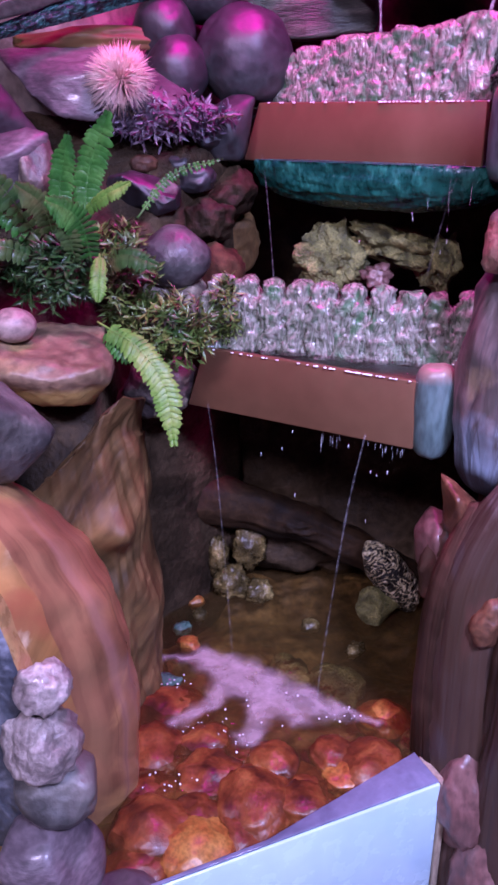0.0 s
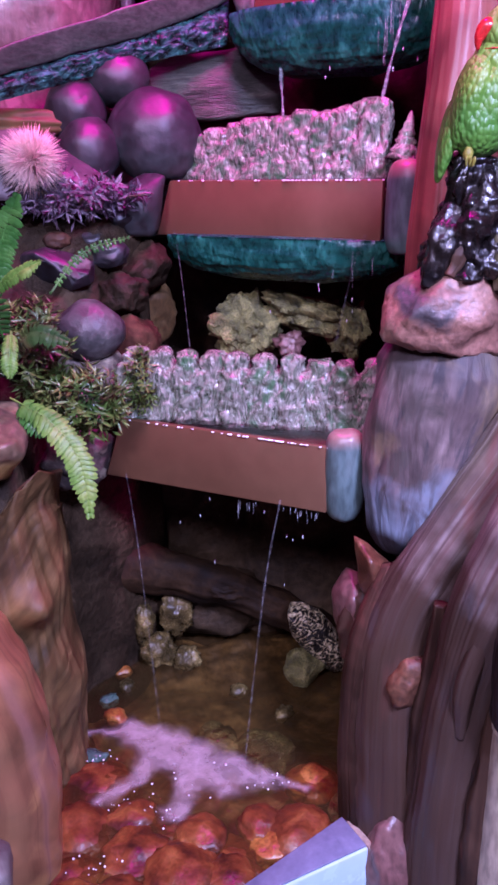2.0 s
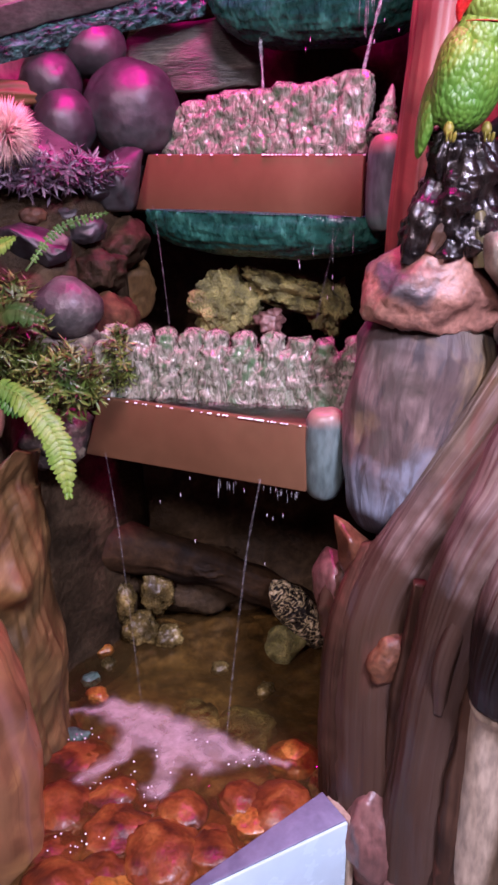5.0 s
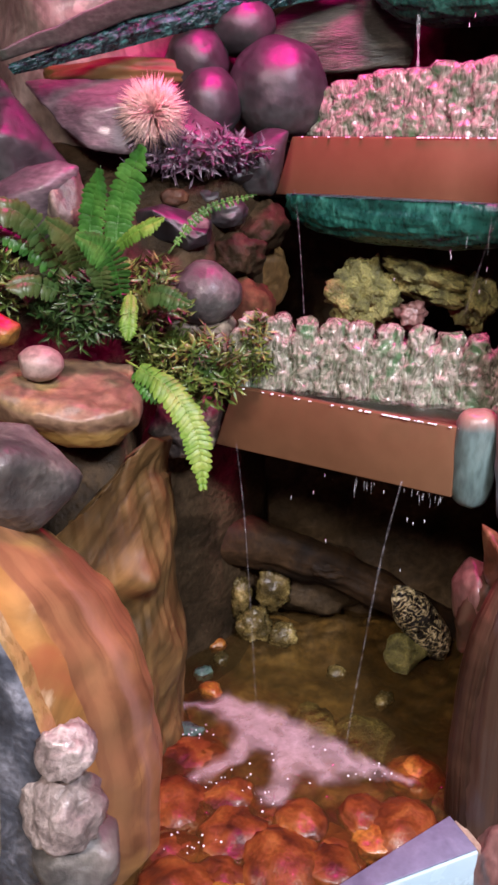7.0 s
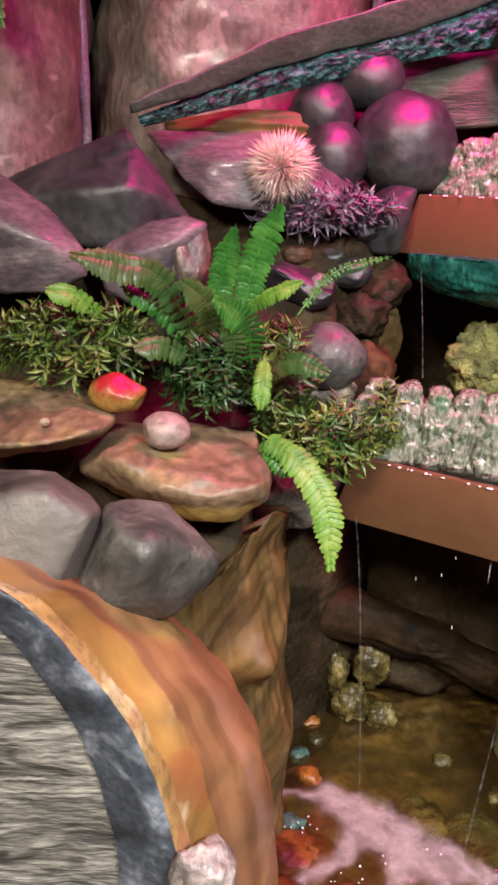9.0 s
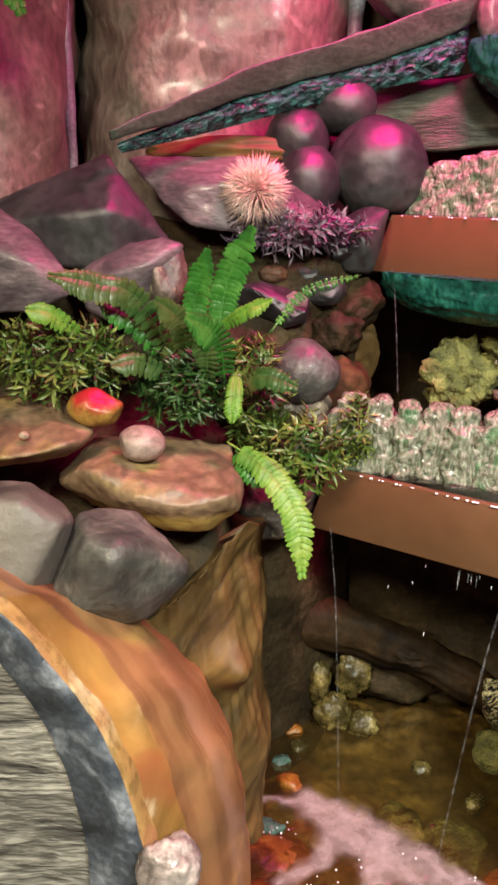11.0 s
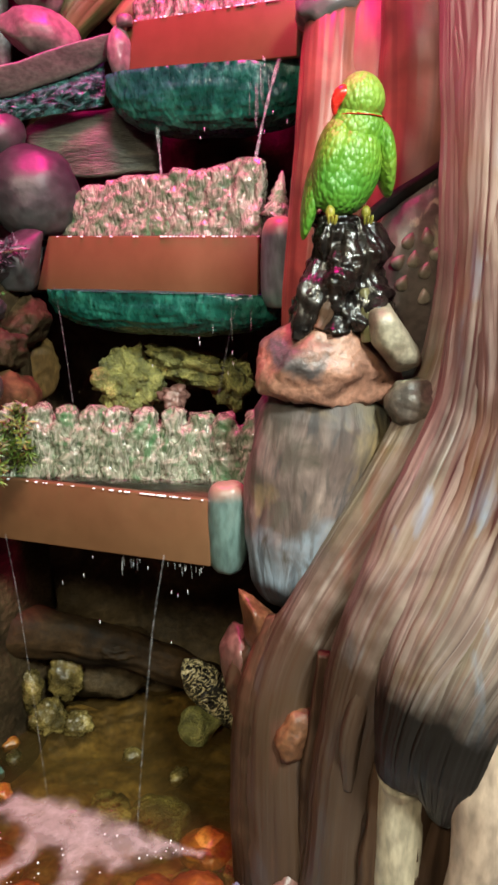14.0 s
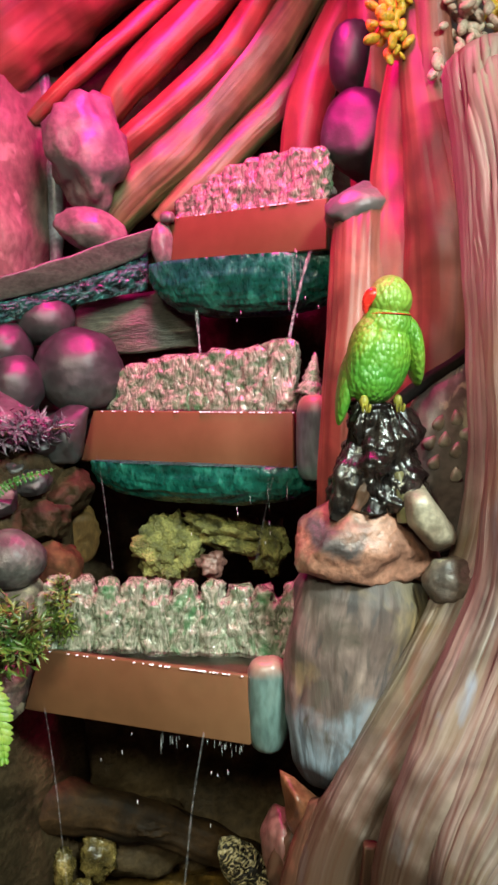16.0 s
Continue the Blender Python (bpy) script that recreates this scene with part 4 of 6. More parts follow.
rock("pebble", (-0.629, 1.41, 1.167), (0.009, 0.008, 0.007), M_stub, "tiny pale pebble lying on a slab", "pebble", 67, 0.1, 3)
rock("pebble", (-0.441, 1.475, 1.142), (0.043, 0.036, 0.033), M_pebble, "smooth rosy pebble lying on a slab", "pebble", 80, 0.03, 2)
solo("slab_rock", soft_hull([(-0.154, 0.141, 0.057), (-0.005, 0.151, 0.059), (0.123, 0.121, 0.059), (0.155, 0.001, 0.015), (0.152, -0.039, -0.007), (0.095, -0.059, -0.05), (0.04, -0.059, -0.055), (-0.069, -0.059, -0.021), (-0.179, -0.009, 0), (-0.196, 0.021, 0.007), (-0.117, -0.059, 0.054), (-0.021, -0.099, 0.017), (0.067, -0.109, 0.006), (0.144, -0.079, 0.024), (-0.123, 0.071, -0.07), (0.095, 0.071, -0.093)], 81, melt=4, rough=0.007), M_slab, pose(*(-0.412, 1.479, 1.055)), "flat ochre slab with a yellow lower edge", "rock slab", "flat slabs")
solo("slab_rock", soft_hull([(-0.171, 0.128, 0.048), (0.006, 0.128, 0.053), (0.085, 0.078, 0.03), (0.116, -0.002, 0.022), (0.106, -0.042, 0.008), (0.025, -0.072, -0.019), (-0.095, -0.072, -0.039), (-0.075, -0.112, -0.004), (0.03, -0.112, 0.008), (0.095, -0.072, 0.022), (-0.161, 0.078, -0.087), (0.039, 0.078, -0.043)], 82, melt=4, rough=0.006), M_slab, pose(*(-0.636, 1.472, 1.139)), "flat rosy slab with a yellow lower edge", "rock slab", "flat slabs")
solo("facet_rock", soft_hull([(-0.104, 0.062, 0.058), (0.007, 0.062, 0.063), (0.066, 0.042, 0.035), (0.092, 0.002, 0.028), (0.041, -0.028, -0.122), (-0.08, -0.028, -0.119), (-0.048, -0.068, 0.074), (0.04, -0.068, 0.083), (0.09, -0.058, 0.048), (0.051, -0.098, -0.033), (-0.039, -0.108, -0.025), (-0.14, 0.152, -0.026), (0.028, 0.132, -0.069)], 83, melt=2, rough=0.003), M_grey, pose(*(-0.574, 1.198, 1.08)), "large faceted grey rock on the log", "rock", "faceted rocks")
solo("facet_rock", soft_hull([(-0.068, 0.018, 0.078), (-0.04, 0.038, 0.079), (0.018, 0.048, 0.071), (0.067, 0.038, 0.031), (0.104, 0.038, -0.009), (0.099, 0.018, -0.027), (0.039, -0.012, -0.081), (-0.048, -0.032, -0.099), (-0.114, -0.042, -0.072), (-0.031, -0.072, 0.078), (0.02, -0.072, 0.077), (0.055, -0.052, 0.053), (-0.054, -0.092, -0.029), (0.008, -0.082, -0.018), (0.014, -0.102, 0.053), (-0.079, 0.128, -0.001), (0.052, 0.128, -0.044), (-0.038, 0.098, -0.138)], 84, melt=2, rough=0.003), M_grey, pose(*(-0.419, 1.202, 1.035)), "faceted grey rock beside the trunk", "rock", "faceted rocks")
solo("slate_rock", soft_hull([(-0.226, 0.01, 0.006), (-0.16, 0, 0.029), (0.049, 0.03, 0.124), (0.089, -0.01, 0.081), (0.164, -0.02, -0.008), (0.193, -0.01, -0.05), (0.081, -0.07, -0.107), (-0.016, -0.08, -0.106), (-0.205, -0.05, -0.026), (0, -0.1, 0.003), (0.08, -0.1, 0.016), (0.034, 0.15, 0.096), (-0.229, 0.15, 0.017), (0.144, 0.1, -0.07)], 85, melt=2, rough=0.004), M_boulder, pose(*(-0.638, 1.85, 1.519)), "angular dark slate rock below the scaly ledge", "rock")
solo("lilac_boulder", soft_hull([(-0.155, 0.037, 0.157), (-0.024, 0.017, 0.101), (0.071, -0.003, 0.039), (0.133, -0.023, -0.029), (0.146, -0.043, -0.081), (0.068, -0.053, -0.116), (-0.135, -0.063, -0.122), (-0.045, -0.083, 0.034), (0.072, -0.083, -0.015), (-0.19, 0.157, 0.102), (0.057, 0.137, -0.069)], 86, melt=6, rough=0.004), M_lilac, pose(*(-0.764, 1.743, 1.444)), "smooth lilac boulder behind the bushes", "boulder", "lilac boulders")
solo("lilac_boulder", soft_hull([(-0.132, 0.023, -0.004), (-0.067, 0.013, 0.038), (0.005, 0.003, 0.069), (0.063, -0.007, 0.083), (0.11, -0.017, 0.069), (0.083, -0.027, 0.045), (0.07, -0.017, -0.011), (0.049, 0.003, -0.076), (-0.04, -0.017, -0.105), (-0.092, -0.037, -0.07), (-0.026, -0.067, 0.013), (0.041, -0.067, 0.025), (0.025, -0.047, -0.042), (-0.127, 0.143, -0.033), (0.04, 0.123, -0.001)], 87, melt=4, rough=0.004), M_lilac, pose(*(-0.51, 1.757, 1.408)), "smooth lilac boulder with a pointed end", "boulder", "lilac boulders")
rock("brown_rock", (-0.44, 1.75, 1.4), (0.04, 0.05, 0.09), M_mottle, "small brown rock behind the fern", "rock", 88, 0.12, 7)
solo("violet_ledge_rock", soft_hull([(-0.246, 0.021, 0.07), (-0.157, 0.071, 0.086), (0.006, 0.101, 0.101), (0.078, -0.009, 0.018), (0.252, -0.009, -0.054), (0.228, -0.039, -0.088), (0.025, -0.079, -0.087), (-0.096, -0.079, -0.067), (-0.147, -0.059, -0.034), (-0.098, -0.069, 0.019), (0.021, -0.069, 0.027), (0.154, -0.059, -0.037), (-0.168, 0.141, 0.065), (0.152, 0.141, -0.016)], 89, melt=4, rough=0.005), M_lilac, pose(*(-0.325, 1.959, 1.569)), "broad smooth violet rock holding a spiny flower", "rock")
rock("wood_strip", (-0.37, 2.06, 1.66), (0.2, 0.06, 0.035), M_bark, "split wooden strip under the scaly ledge", "wood strip", 90, 0.15, 8, (0, -3, 8))
solo("layered_rock", hull_of([(-0.17, -0.04, -0.07), (-0.16, -0.05, 0.05), (-0.1, 0.0, 0.085), (0.05, -0.05, 0.075), (0.17, -0.03, 0.09), (0.19, -0.02, 0.0), (0.17, -0.05, -0.08), (0.0, -0.06, -0.085), (-0.02, -0.075, 0.02), (-0.17, 0.1, -0.07), (0.18, 0.1, -0.08), (-0.15, 0.1, 0.08), (0.17, 0.1, 0.09)], 91, 0.012), M_layer, pose(0.14, 2.27, 1.76, 0, -6, 0), "layered grey-olive rock behind the top stream", "rock")

# scaly ledge with a smooth rim
ledge = holder("scaly_ledge", (-0.2, 2.02, 1.75), "curved ledge with olive rim and scaly teal band", "ledge")
LOW = Vector((-0.2, 2.02, 1.75))
top_line = [Vector(p) - LOW for p in ((-0.56, 1.8, 1.672), (-0.412, 1.9, 1.742), (-0.257, 2.0, 1.815), (-0.052, 2.08, 1.882), (0.175, 2.15, 1.975))]


def ribbon_bm(line, heights, thick, lean):
    """A flat rail of rounded section swept along a line, its face leaning over."""
    bm = bmesh.new()
    n = 60
    c, hs = spline(line, n), values(heights, n)
    rings = []
    for k in range(n + 1):
        tan = (c[min(k + 1, n)] - c[max(k - 1, 0)]).normalized()
        out = tan.cross(Vector((0, 0, 1))).normalized()
        up = out.cross(tan).normalized()
        up = up if up.z > 0 else -up
        ring = []
        for j in range(20):
            a = 2 * math.pi * j / 20
            s, v = math.copysign(abs(math.cos(a)) ** 0.5, math.cos(a)), math.copysign(abs(math.sin(a)) ** 0.5, math.sin(a))
            p = c[k] + up * v * hs[k] + out * (s * thick + lean * v * hs[k])
            ring.append(bm.verts.new(p + up * 0.004 * frac(p, 12, 3)))
        rings.append(ring)
    for k in range(n):
        for j in range(20):
            bm.faces.new((rings[k][j], rings[k][(j + 1) % 20], rings[k + 1][(j + 1) % 20], rings[k + 1][j]))
    bm.faces.new(rings[0])
    bm.faces.new(rings[-1][::-1])
    bmesh.ops.recalc_face_normals(bm, faces=bm.faces)
    return bm


part("rim", ribbon_bm(top_line + [Vector((0.235, 2.17, 2.0)) - LOW], [0.01, 0.022, 0.028, 0.032, 0.03, 0.02], 0.007, 0.45), M_rim, ledge, "olive-grey flat rim")
low_line = spline([Vector(p) - LOW for p in ((-0.55, 1.815, 1.642), (-0.406, 1.92, 1.688), (-0.254, 2.02, 1.738), (-0.046, 2.1, 1.80), (0.17, 2.17, 1.85))], 90)
hi_line = spline([p + Vector((0, 0.012, -0.012)) for p in top_line], 90)


def band_place(u, v):
    i = min(int(u * 90), 89)
    f = u * 90 - i
    a, b = low_line[i].lerp(low_line[i + 1], f), hi_line[i].lerp(hi_line[i + 1], f)
    p = a.lerp(b, v)
    cell = noise.voronoi(Vector((u * 34, v * 6, 0)))[0][0]
    return (p.x + 0.006, p.y - 0.02 * math.sin(math.pi * min(v, 0.9)) + 0.02 - 0.014 * (0.5 - cell), p.z)


part("scaly_band", field_bm(0, 1, 240, 0, 1, 40, band_place), M_scale, ledge, "teal-black scaly glossy band")
tint = holder("ledge_end_stone", (0.215, 2.12, 1.96), "small rosy stone at the tray end", "stone")
part("stone", rock_bm((0.03, 0.03, 0.06), 95, 0.1, 6), M_pinkrock, tint)
part("knob", rock_bm((0.022, 0.022, 0.018), 96, 0.1, 4, 3), M_pinkrock, tint, at=pose(0.015, -0.01, 0.068))

# ---- upper back ----
wide = holder("bark_column", (-0.42, 2.47, 1.4), "broad rosy artificial trunk with a pale seam", "trunk")
part("trunk", tube_bm([(0, 0, 0), (0, 0, 0.5), (0.02, 0, 1.0), (0.02, 0, 1.8)], [0.36, 0.36, 0.35, 0.35], 64, 60, 9, 0.01, 0.1, 4, lump_scale=5), M_panel, wide)
part("seam", tube_bm([(0.345, -0.14, 0.35), (0.352, -0.145, 0.8), (0.33, -0.15, 1.1), (0.32, -0.16, 1.6)], [0.018, 0.02, 0.016, 0.014], 14, 40, lumps=0.3, seed=5), M_seam, wide, "pale bluish seam")
part("seam", tube_bm([(-0.345, -0.2, 0.1), (-0.35, -0.22, 0.5), (-0.35, -0.22, 1.2)], [0.012, 0.014, 0.012], 14, 40, lumps=0.3, seed=6), M_seam, wide, "pale bluish seam")
side = holder("bark_column", (-1.02, 2.25, 1.2), "broad brown artificial trunk beside the rosy one", "trunk")
part("trunk", tube_bm([(0, 0, 0), (0, 0, 0.6), (0, 0, 1.9)], [0.26, 0.25, 0.24], 40, 40, 7, 0.012, 0.12, 7, lump_scale=5), M_panel, side)
rock("standing_rock", (0.02, 2.18, 2.215), (0.105, 0.085, 0.165), M_pinkrock, "upright rosy rock with grey base", "rock", 101, 0.2, 3, (0, -4, 0), grain=1.8)
rock("rosy_rock", (0.03, 2.15, 2.0), (0.1, 0.06, 0.06), M_pinkrock, "rounded rosy rock above the scaly ledge", "rock", 102, 0.08, 7, (0, 10, 0))
fan = holder("root_fan", (0.2, 2.3, 2.1), "fan of slanting smooth roots above the top tray", "roots")
F0 = Vector((0.2, 2.3, 2.1))


def fan_root(nm, pts, rad, mt, lab):
    part(nm, tube_bm([Vector(p) - F0 for p in pts], [r * 0.98 for r in rad], 72, 60, 3, 0.025, 0.14, 8, fine=0.015), mt, fan, lab)


fan_root("root", [(-0.12, 2.27, 2.31), (-0.02, 2.25, 2.402), (0.112, 2.25, 2.518), (0.226, 2.25, 2.618), (0.44, 2.25, 2.8)], [0.018, 0.026, 0.027, 0.028, 0.03], M_fanroot, "red-brown root")
fan_root("root", [(0.02, 2.26, 2.25), (0.09, 2.23, 2.335), (0.165, 2.22, 2.422), (0.35, 2.22, 2.605), (0.54, 2.22, 2.8)], [0.035, 0.045, 0.052, 0.056, 0.06], M_fanroot, "red-brown root")
fan_root("root", [(0.06, 2.25, 2.16), (0.134, 2.22, 2.243), (0.284, 2.21, 2.368), (0.408, 2.21, 2.492), (0.494, 2.21, 2.622), (0.59, 2.21, 2.8)], [0.035, 0.04, 0.044, 0.044, 0.042, 0.042], M_fanroot, "red-brown root")
fan_root("root", [(0.06, 2.27, 2.03), (0.13, 2.27, 2.116), (0.3, 2.26, 2.27), (0.459, 2.26, 2.446), (0.6, 2.26, 2.635), (0.7, 2.26, 2.8)], [0.06, 0.072, 0.08, 0.078, 0.07, 0.07], M_olive, "olive-brown root")
fan_root("root", [(0.22, 2.27, 2.04), (0.3, 2.25, 2.115), (0.46, 2.25, 2.275), (0.59, 2.25, 2.4), (0.69, 2.26, 2.57), (0.77, 2.27, 2.75)], [0.035, 0.045, 0.048, 0.045, 0.04, 0.04], M_olive, "mossy olive root")
fan_root("root", [(-0.42, 2.3, 2.36), (-0.19, 2.29, 2.545), (0.06, 2.29, 2.745), (0.2, 2.29, 2.86)], [0.15, 0.152, 0.152, 0.15], M_redroot, "broad smooth rosy root")
stand = holder("smooth_stem", (0.64, 2.12, 2.05), "smooth curved stem behind the stacked boulders", "stem")
part("stem", tube_bm([(-0.02, 0, -0.1), (-0.045, 0, 0.15), (0.0, 0, 0.36), (0.08, 0.02, 0.52), (0.2, 0.05, 0.7)], [0.055, 0.06, 0.055, 0.06, 0.07], 24, 40, 4, 0.04, 0.1, 9), M_redroot, stand)
part("stem", tube_bm([(0.12, -0.05, -0.1), (0.13, -0.05, 0.3), (0.12, -0.04, 0.55)], [0.05, 0.05, 0.05], 24, 30, 4, 0.04, 0.1, 10), M_redroot, stand)
rock("upper_boulder", (0.67, 1.92, 2.385), (0.056, 0.055, 0.095), M_boulder, "tall dark boulder stacked on another", "boulder", 103, 0.05, 5, group="stacked boulders", grain=1.3)
rock("upper_boulder", (0.685, 1.9, 2.185), (0.096, 0.085, 0.118), M_boulder, "large dark boulder above the fluted column", "boulder", 104, 0.06, 6, group="stacked boulders", grain=1.3)
rock("elbow_rock", (0.635, 1.74, 1.985), (0.095, 0.075, 0.06), M_pinkrock, "rosy bent rock capping the fluted column", "rock", 105, 0.1, 7, (0, -22, 0))
rock("knob_rock", (0.605, 1.93, 2.06), (0.03, 0.03, 0.022), M_pinkrock, "small rosy knob beside the glass", "rock", 106, 0.1, 5)
flute = holder("fluted_column", (0.615, 1.66, 1.2), "fluted timber-like column beside the trays", "column")
part("shaft", tube_bm([(-0.03, 0, 0), (-0.02, 0.0, 0.3), (0.0, 0.02, 0.55), (0.02, 0.06, 0.72), (0.04, 0.1, 0.8)], [0.078, 0.075, 0.07, 0.066, 0.058], 96, 50, 9, 0.014, 0.04, 11, fine=0.03), M_redroot, flute)
rock("end_pillar", (0.52, 1.705, 1.475), (0.044, 0.042, 0.095), M_pillar, "grey-green rounded stone post beside the tray", "stone post", 107, 0.04, 0, group="stone posts", grain=1.5, square=4.5)
rock("end_pillar", (0.354, 1.455, 0.98), (0.04, 0.038, 0.093), M_pillar, "grey-green rounded stone post beside the lower tray", "stone post", 108, 0.04, 0, group="stone posts", grain=1.5, square=4.5)


def shard_bm(h, w, seed):
    bm = bmesh.new()
    bmesh.ops.create_cone(bm, cap_ends=True, segments=14, radius1=w, radius2=w * 0.12, depth=h)
    bmesh.ops.subdivide_edges(bm, edges=bm.edges[:], cuts=17, use_grid_fill=True)
    for v in bm.verts:
        step = (v.co.z / h + 0.5) * 6 % 1
        v.co.x *= 1.12 - 0.32 * step
        v.co.y *= 1.12 - 0.32 * step
        v.co *= 1 + 0.16 * frac(v.co, 45, seed)
        v.co.z += h / 2
    return bm


solo("glass_shard", shard_bm(0.095, 0.034, 5), M_glass, pose(0.515, 1.735, 1.572, 0, 8, 0), "pointed rippled glass shard on the stone post", "glass shard")

# ---- the stump with the figurine ----
stump = holder("hanging_stump", (0.52, 1.43, 0.86), "weathered blunt stump with a bluish rounded lower end", "stump")
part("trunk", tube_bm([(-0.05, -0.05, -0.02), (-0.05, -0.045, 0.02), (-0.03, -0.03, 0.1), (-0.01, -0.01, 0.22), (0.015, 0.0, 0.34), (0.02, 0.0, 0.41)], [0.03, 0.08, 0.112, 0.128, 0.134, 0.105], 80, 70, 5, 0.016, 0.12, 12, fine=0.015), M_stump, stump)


solo("cap_stone", soft_hull([(-0.129, 0.03, -0.015), (-0.129, 0.01, -0.057), (-0.103, -0.05, -0.065), (-0.02, -0.08, -0.082), (0.114, -0.04, -0.088), (0.162, 0.01, -0.075), (-0.12, 0.03, 0.019), (-0.078, 0.01, 0.054), (-0.026, 0.01, 0.091), (0.009, 0.03, 0.11), (0.051, 0.01, 0.111), (0.102, 0.01, 0.031), (-0.1, -0.08, -0.003), (-0.016, -0.1, -0.014), (0.086, -0.07, -0.021), (-0.039, -0.06, 0.055), (0.02, -0.05, 0.079), (-0.023, 0.13, 0.032), (0.189, 0.13, -0.049), (0.044, 0.13, -0.112)], 111, melt=2, rough=0.013), M_cap, pose(*(0.525, 1.37, 1.327)), "mottled domed cap stone sitting on the stump", "stone")
solo("pale_stone", soft_hull([(-0.046, 0.008, 0.042), (-0.033, 0.008, 0.056), (-0.004, 0.018, 0.061), (0.062, 0.008, -0.035), (0.056, -0.002, -0.055), (0.003, -0.012, -0.065), (-0.044, -0.012, -0.009), (-0.041, -0.042, 0.042), (-0.019, -0.042, 0.046), (0.027, -0.042, -0.031), (-0.007, -0.052, -0.038), (-0.039, -0.042, 0.004), (0.021, 0.068, 0.039), (0.08, 0.068, -0.055), (-0.009, 0.068, 0)], 112, melt=2, rough=0.003), M_pale, pose(*(0.616, 1.292, 1.368)), "pale oblong stone leaning on the cap stone", "stone")
rock("ball_stone", (0.655, 1.28, 1.252), (0.048, 0.045, 0.045), M_mottle, "small round mottled stone beside the root", "stone", 113, 0.1, 6)
leaf_rock = holder("dark_leaf_rock", pose(0.725, 1.46, 1.455, 0, 12, 0), "dark rock spotted with pale leaf marks", "rock")
part("body", rock_bm((0.1, 0.06, 0.2), 114, 0.06, 3, 5), M_leafrock, leaf_rock)
for k, (x, z, turn) in enumerate(((-0.05, 0.06, 10), (-0.02, 0.075, -20), (0.005, 0.05, 30), (-0.035, 0.03, -8), (-0.06, 0.02, 25), (-0.01, 0.015, 5), (0.02, 0.085, -35), (-0.045, -0.015, 12), (0.0, -0.03, -15))):
    bm = bmesh.new()
    bmesh.ops.create_icosphere(bm, subdivisions=2, radius=1.0)
    for v in bm.verts:
        v.co = Vector((v.co.x * 0.012 * (1 - 0.6 * v.co.z), v.co.y * 0.007, v.co.z * 0.017))
    y = -0.06 * math.sqrt(1 - (x / 0.1) ** 2 - (z / 0.2) ** 2)
    part("leaf_mark", bm, M_pale, leaf_rock, "pale leaf-shaped mark", at=pose(x, y, z, 0, turn, 0))

burl = holder("black_burl", (0.55, 1.375, 1.36), "glossy black knotted burl, a perch", "burl")
part("burl", tube_bm([(0.008, 0, 0.015), (0.006, 0, 0.07), (0.002, 0, 0.13), (0.002, -0.005, 0.195), (0.004, -0.005, 0.21)], [0.082, 0.076, 0.064, 0.056, 0.03], 96, 80, 7, 0.03, 0.4, 115, twist=0.8, lump_scale=20, fine=0.12), M_burl, burl)
part("drip", tube_bm([(-0.04, -0.025, 0.13), (-0.062, -0.035, 0.08), (-0.08, -0.042, 0.03), (-0.092, -0.045, 0.0)], [0.02, 0.026, 0.022, 0.012], 32, 40, 4, 0.08, 0.3, 116, lump_scale=30, fine=0.1), M_burl, burl, "black drip running down the cap")
part("drip", tube_bm([(-0.035, -0.045, 0.09), (-0.045, -0.058, 0.05), (-0.06, -0.066, 0.02)], [0.012, 0.016, 0.009], 24, 30, 3, 0.08, 0.3, 117, lump_scale=26), M_leg, burl, "dark red drip")
part("stem", tube_bm([(0.035, -0.075, 0.0), (0.028, -0.07, 0.04), (0.02, -0.058, 0.085)], [0.02, 0.018, 0.012], 24, 30, 4, 0.08, 0.4, 118, lump_scale=18), M_olive, burl, "olive-brown stem")


def blob(bm, c, s, turn=(0, 0, 0), mi=0, sub=3, taper=0.0):
    r = bmesh.ops.create_icosphere(bm, subdivisions=sub, radius=1.0)
    m = pose(*c, *turn)
    for v in r["verts"]:
        k = 1 + taper * v.co.z
        v.co = m @ Vector((v.co.x * s[0] * k, v.co.y * s[1] * k, v.co.z * s[2]))
        for f in v.link_faces:
            f.material_index = mi


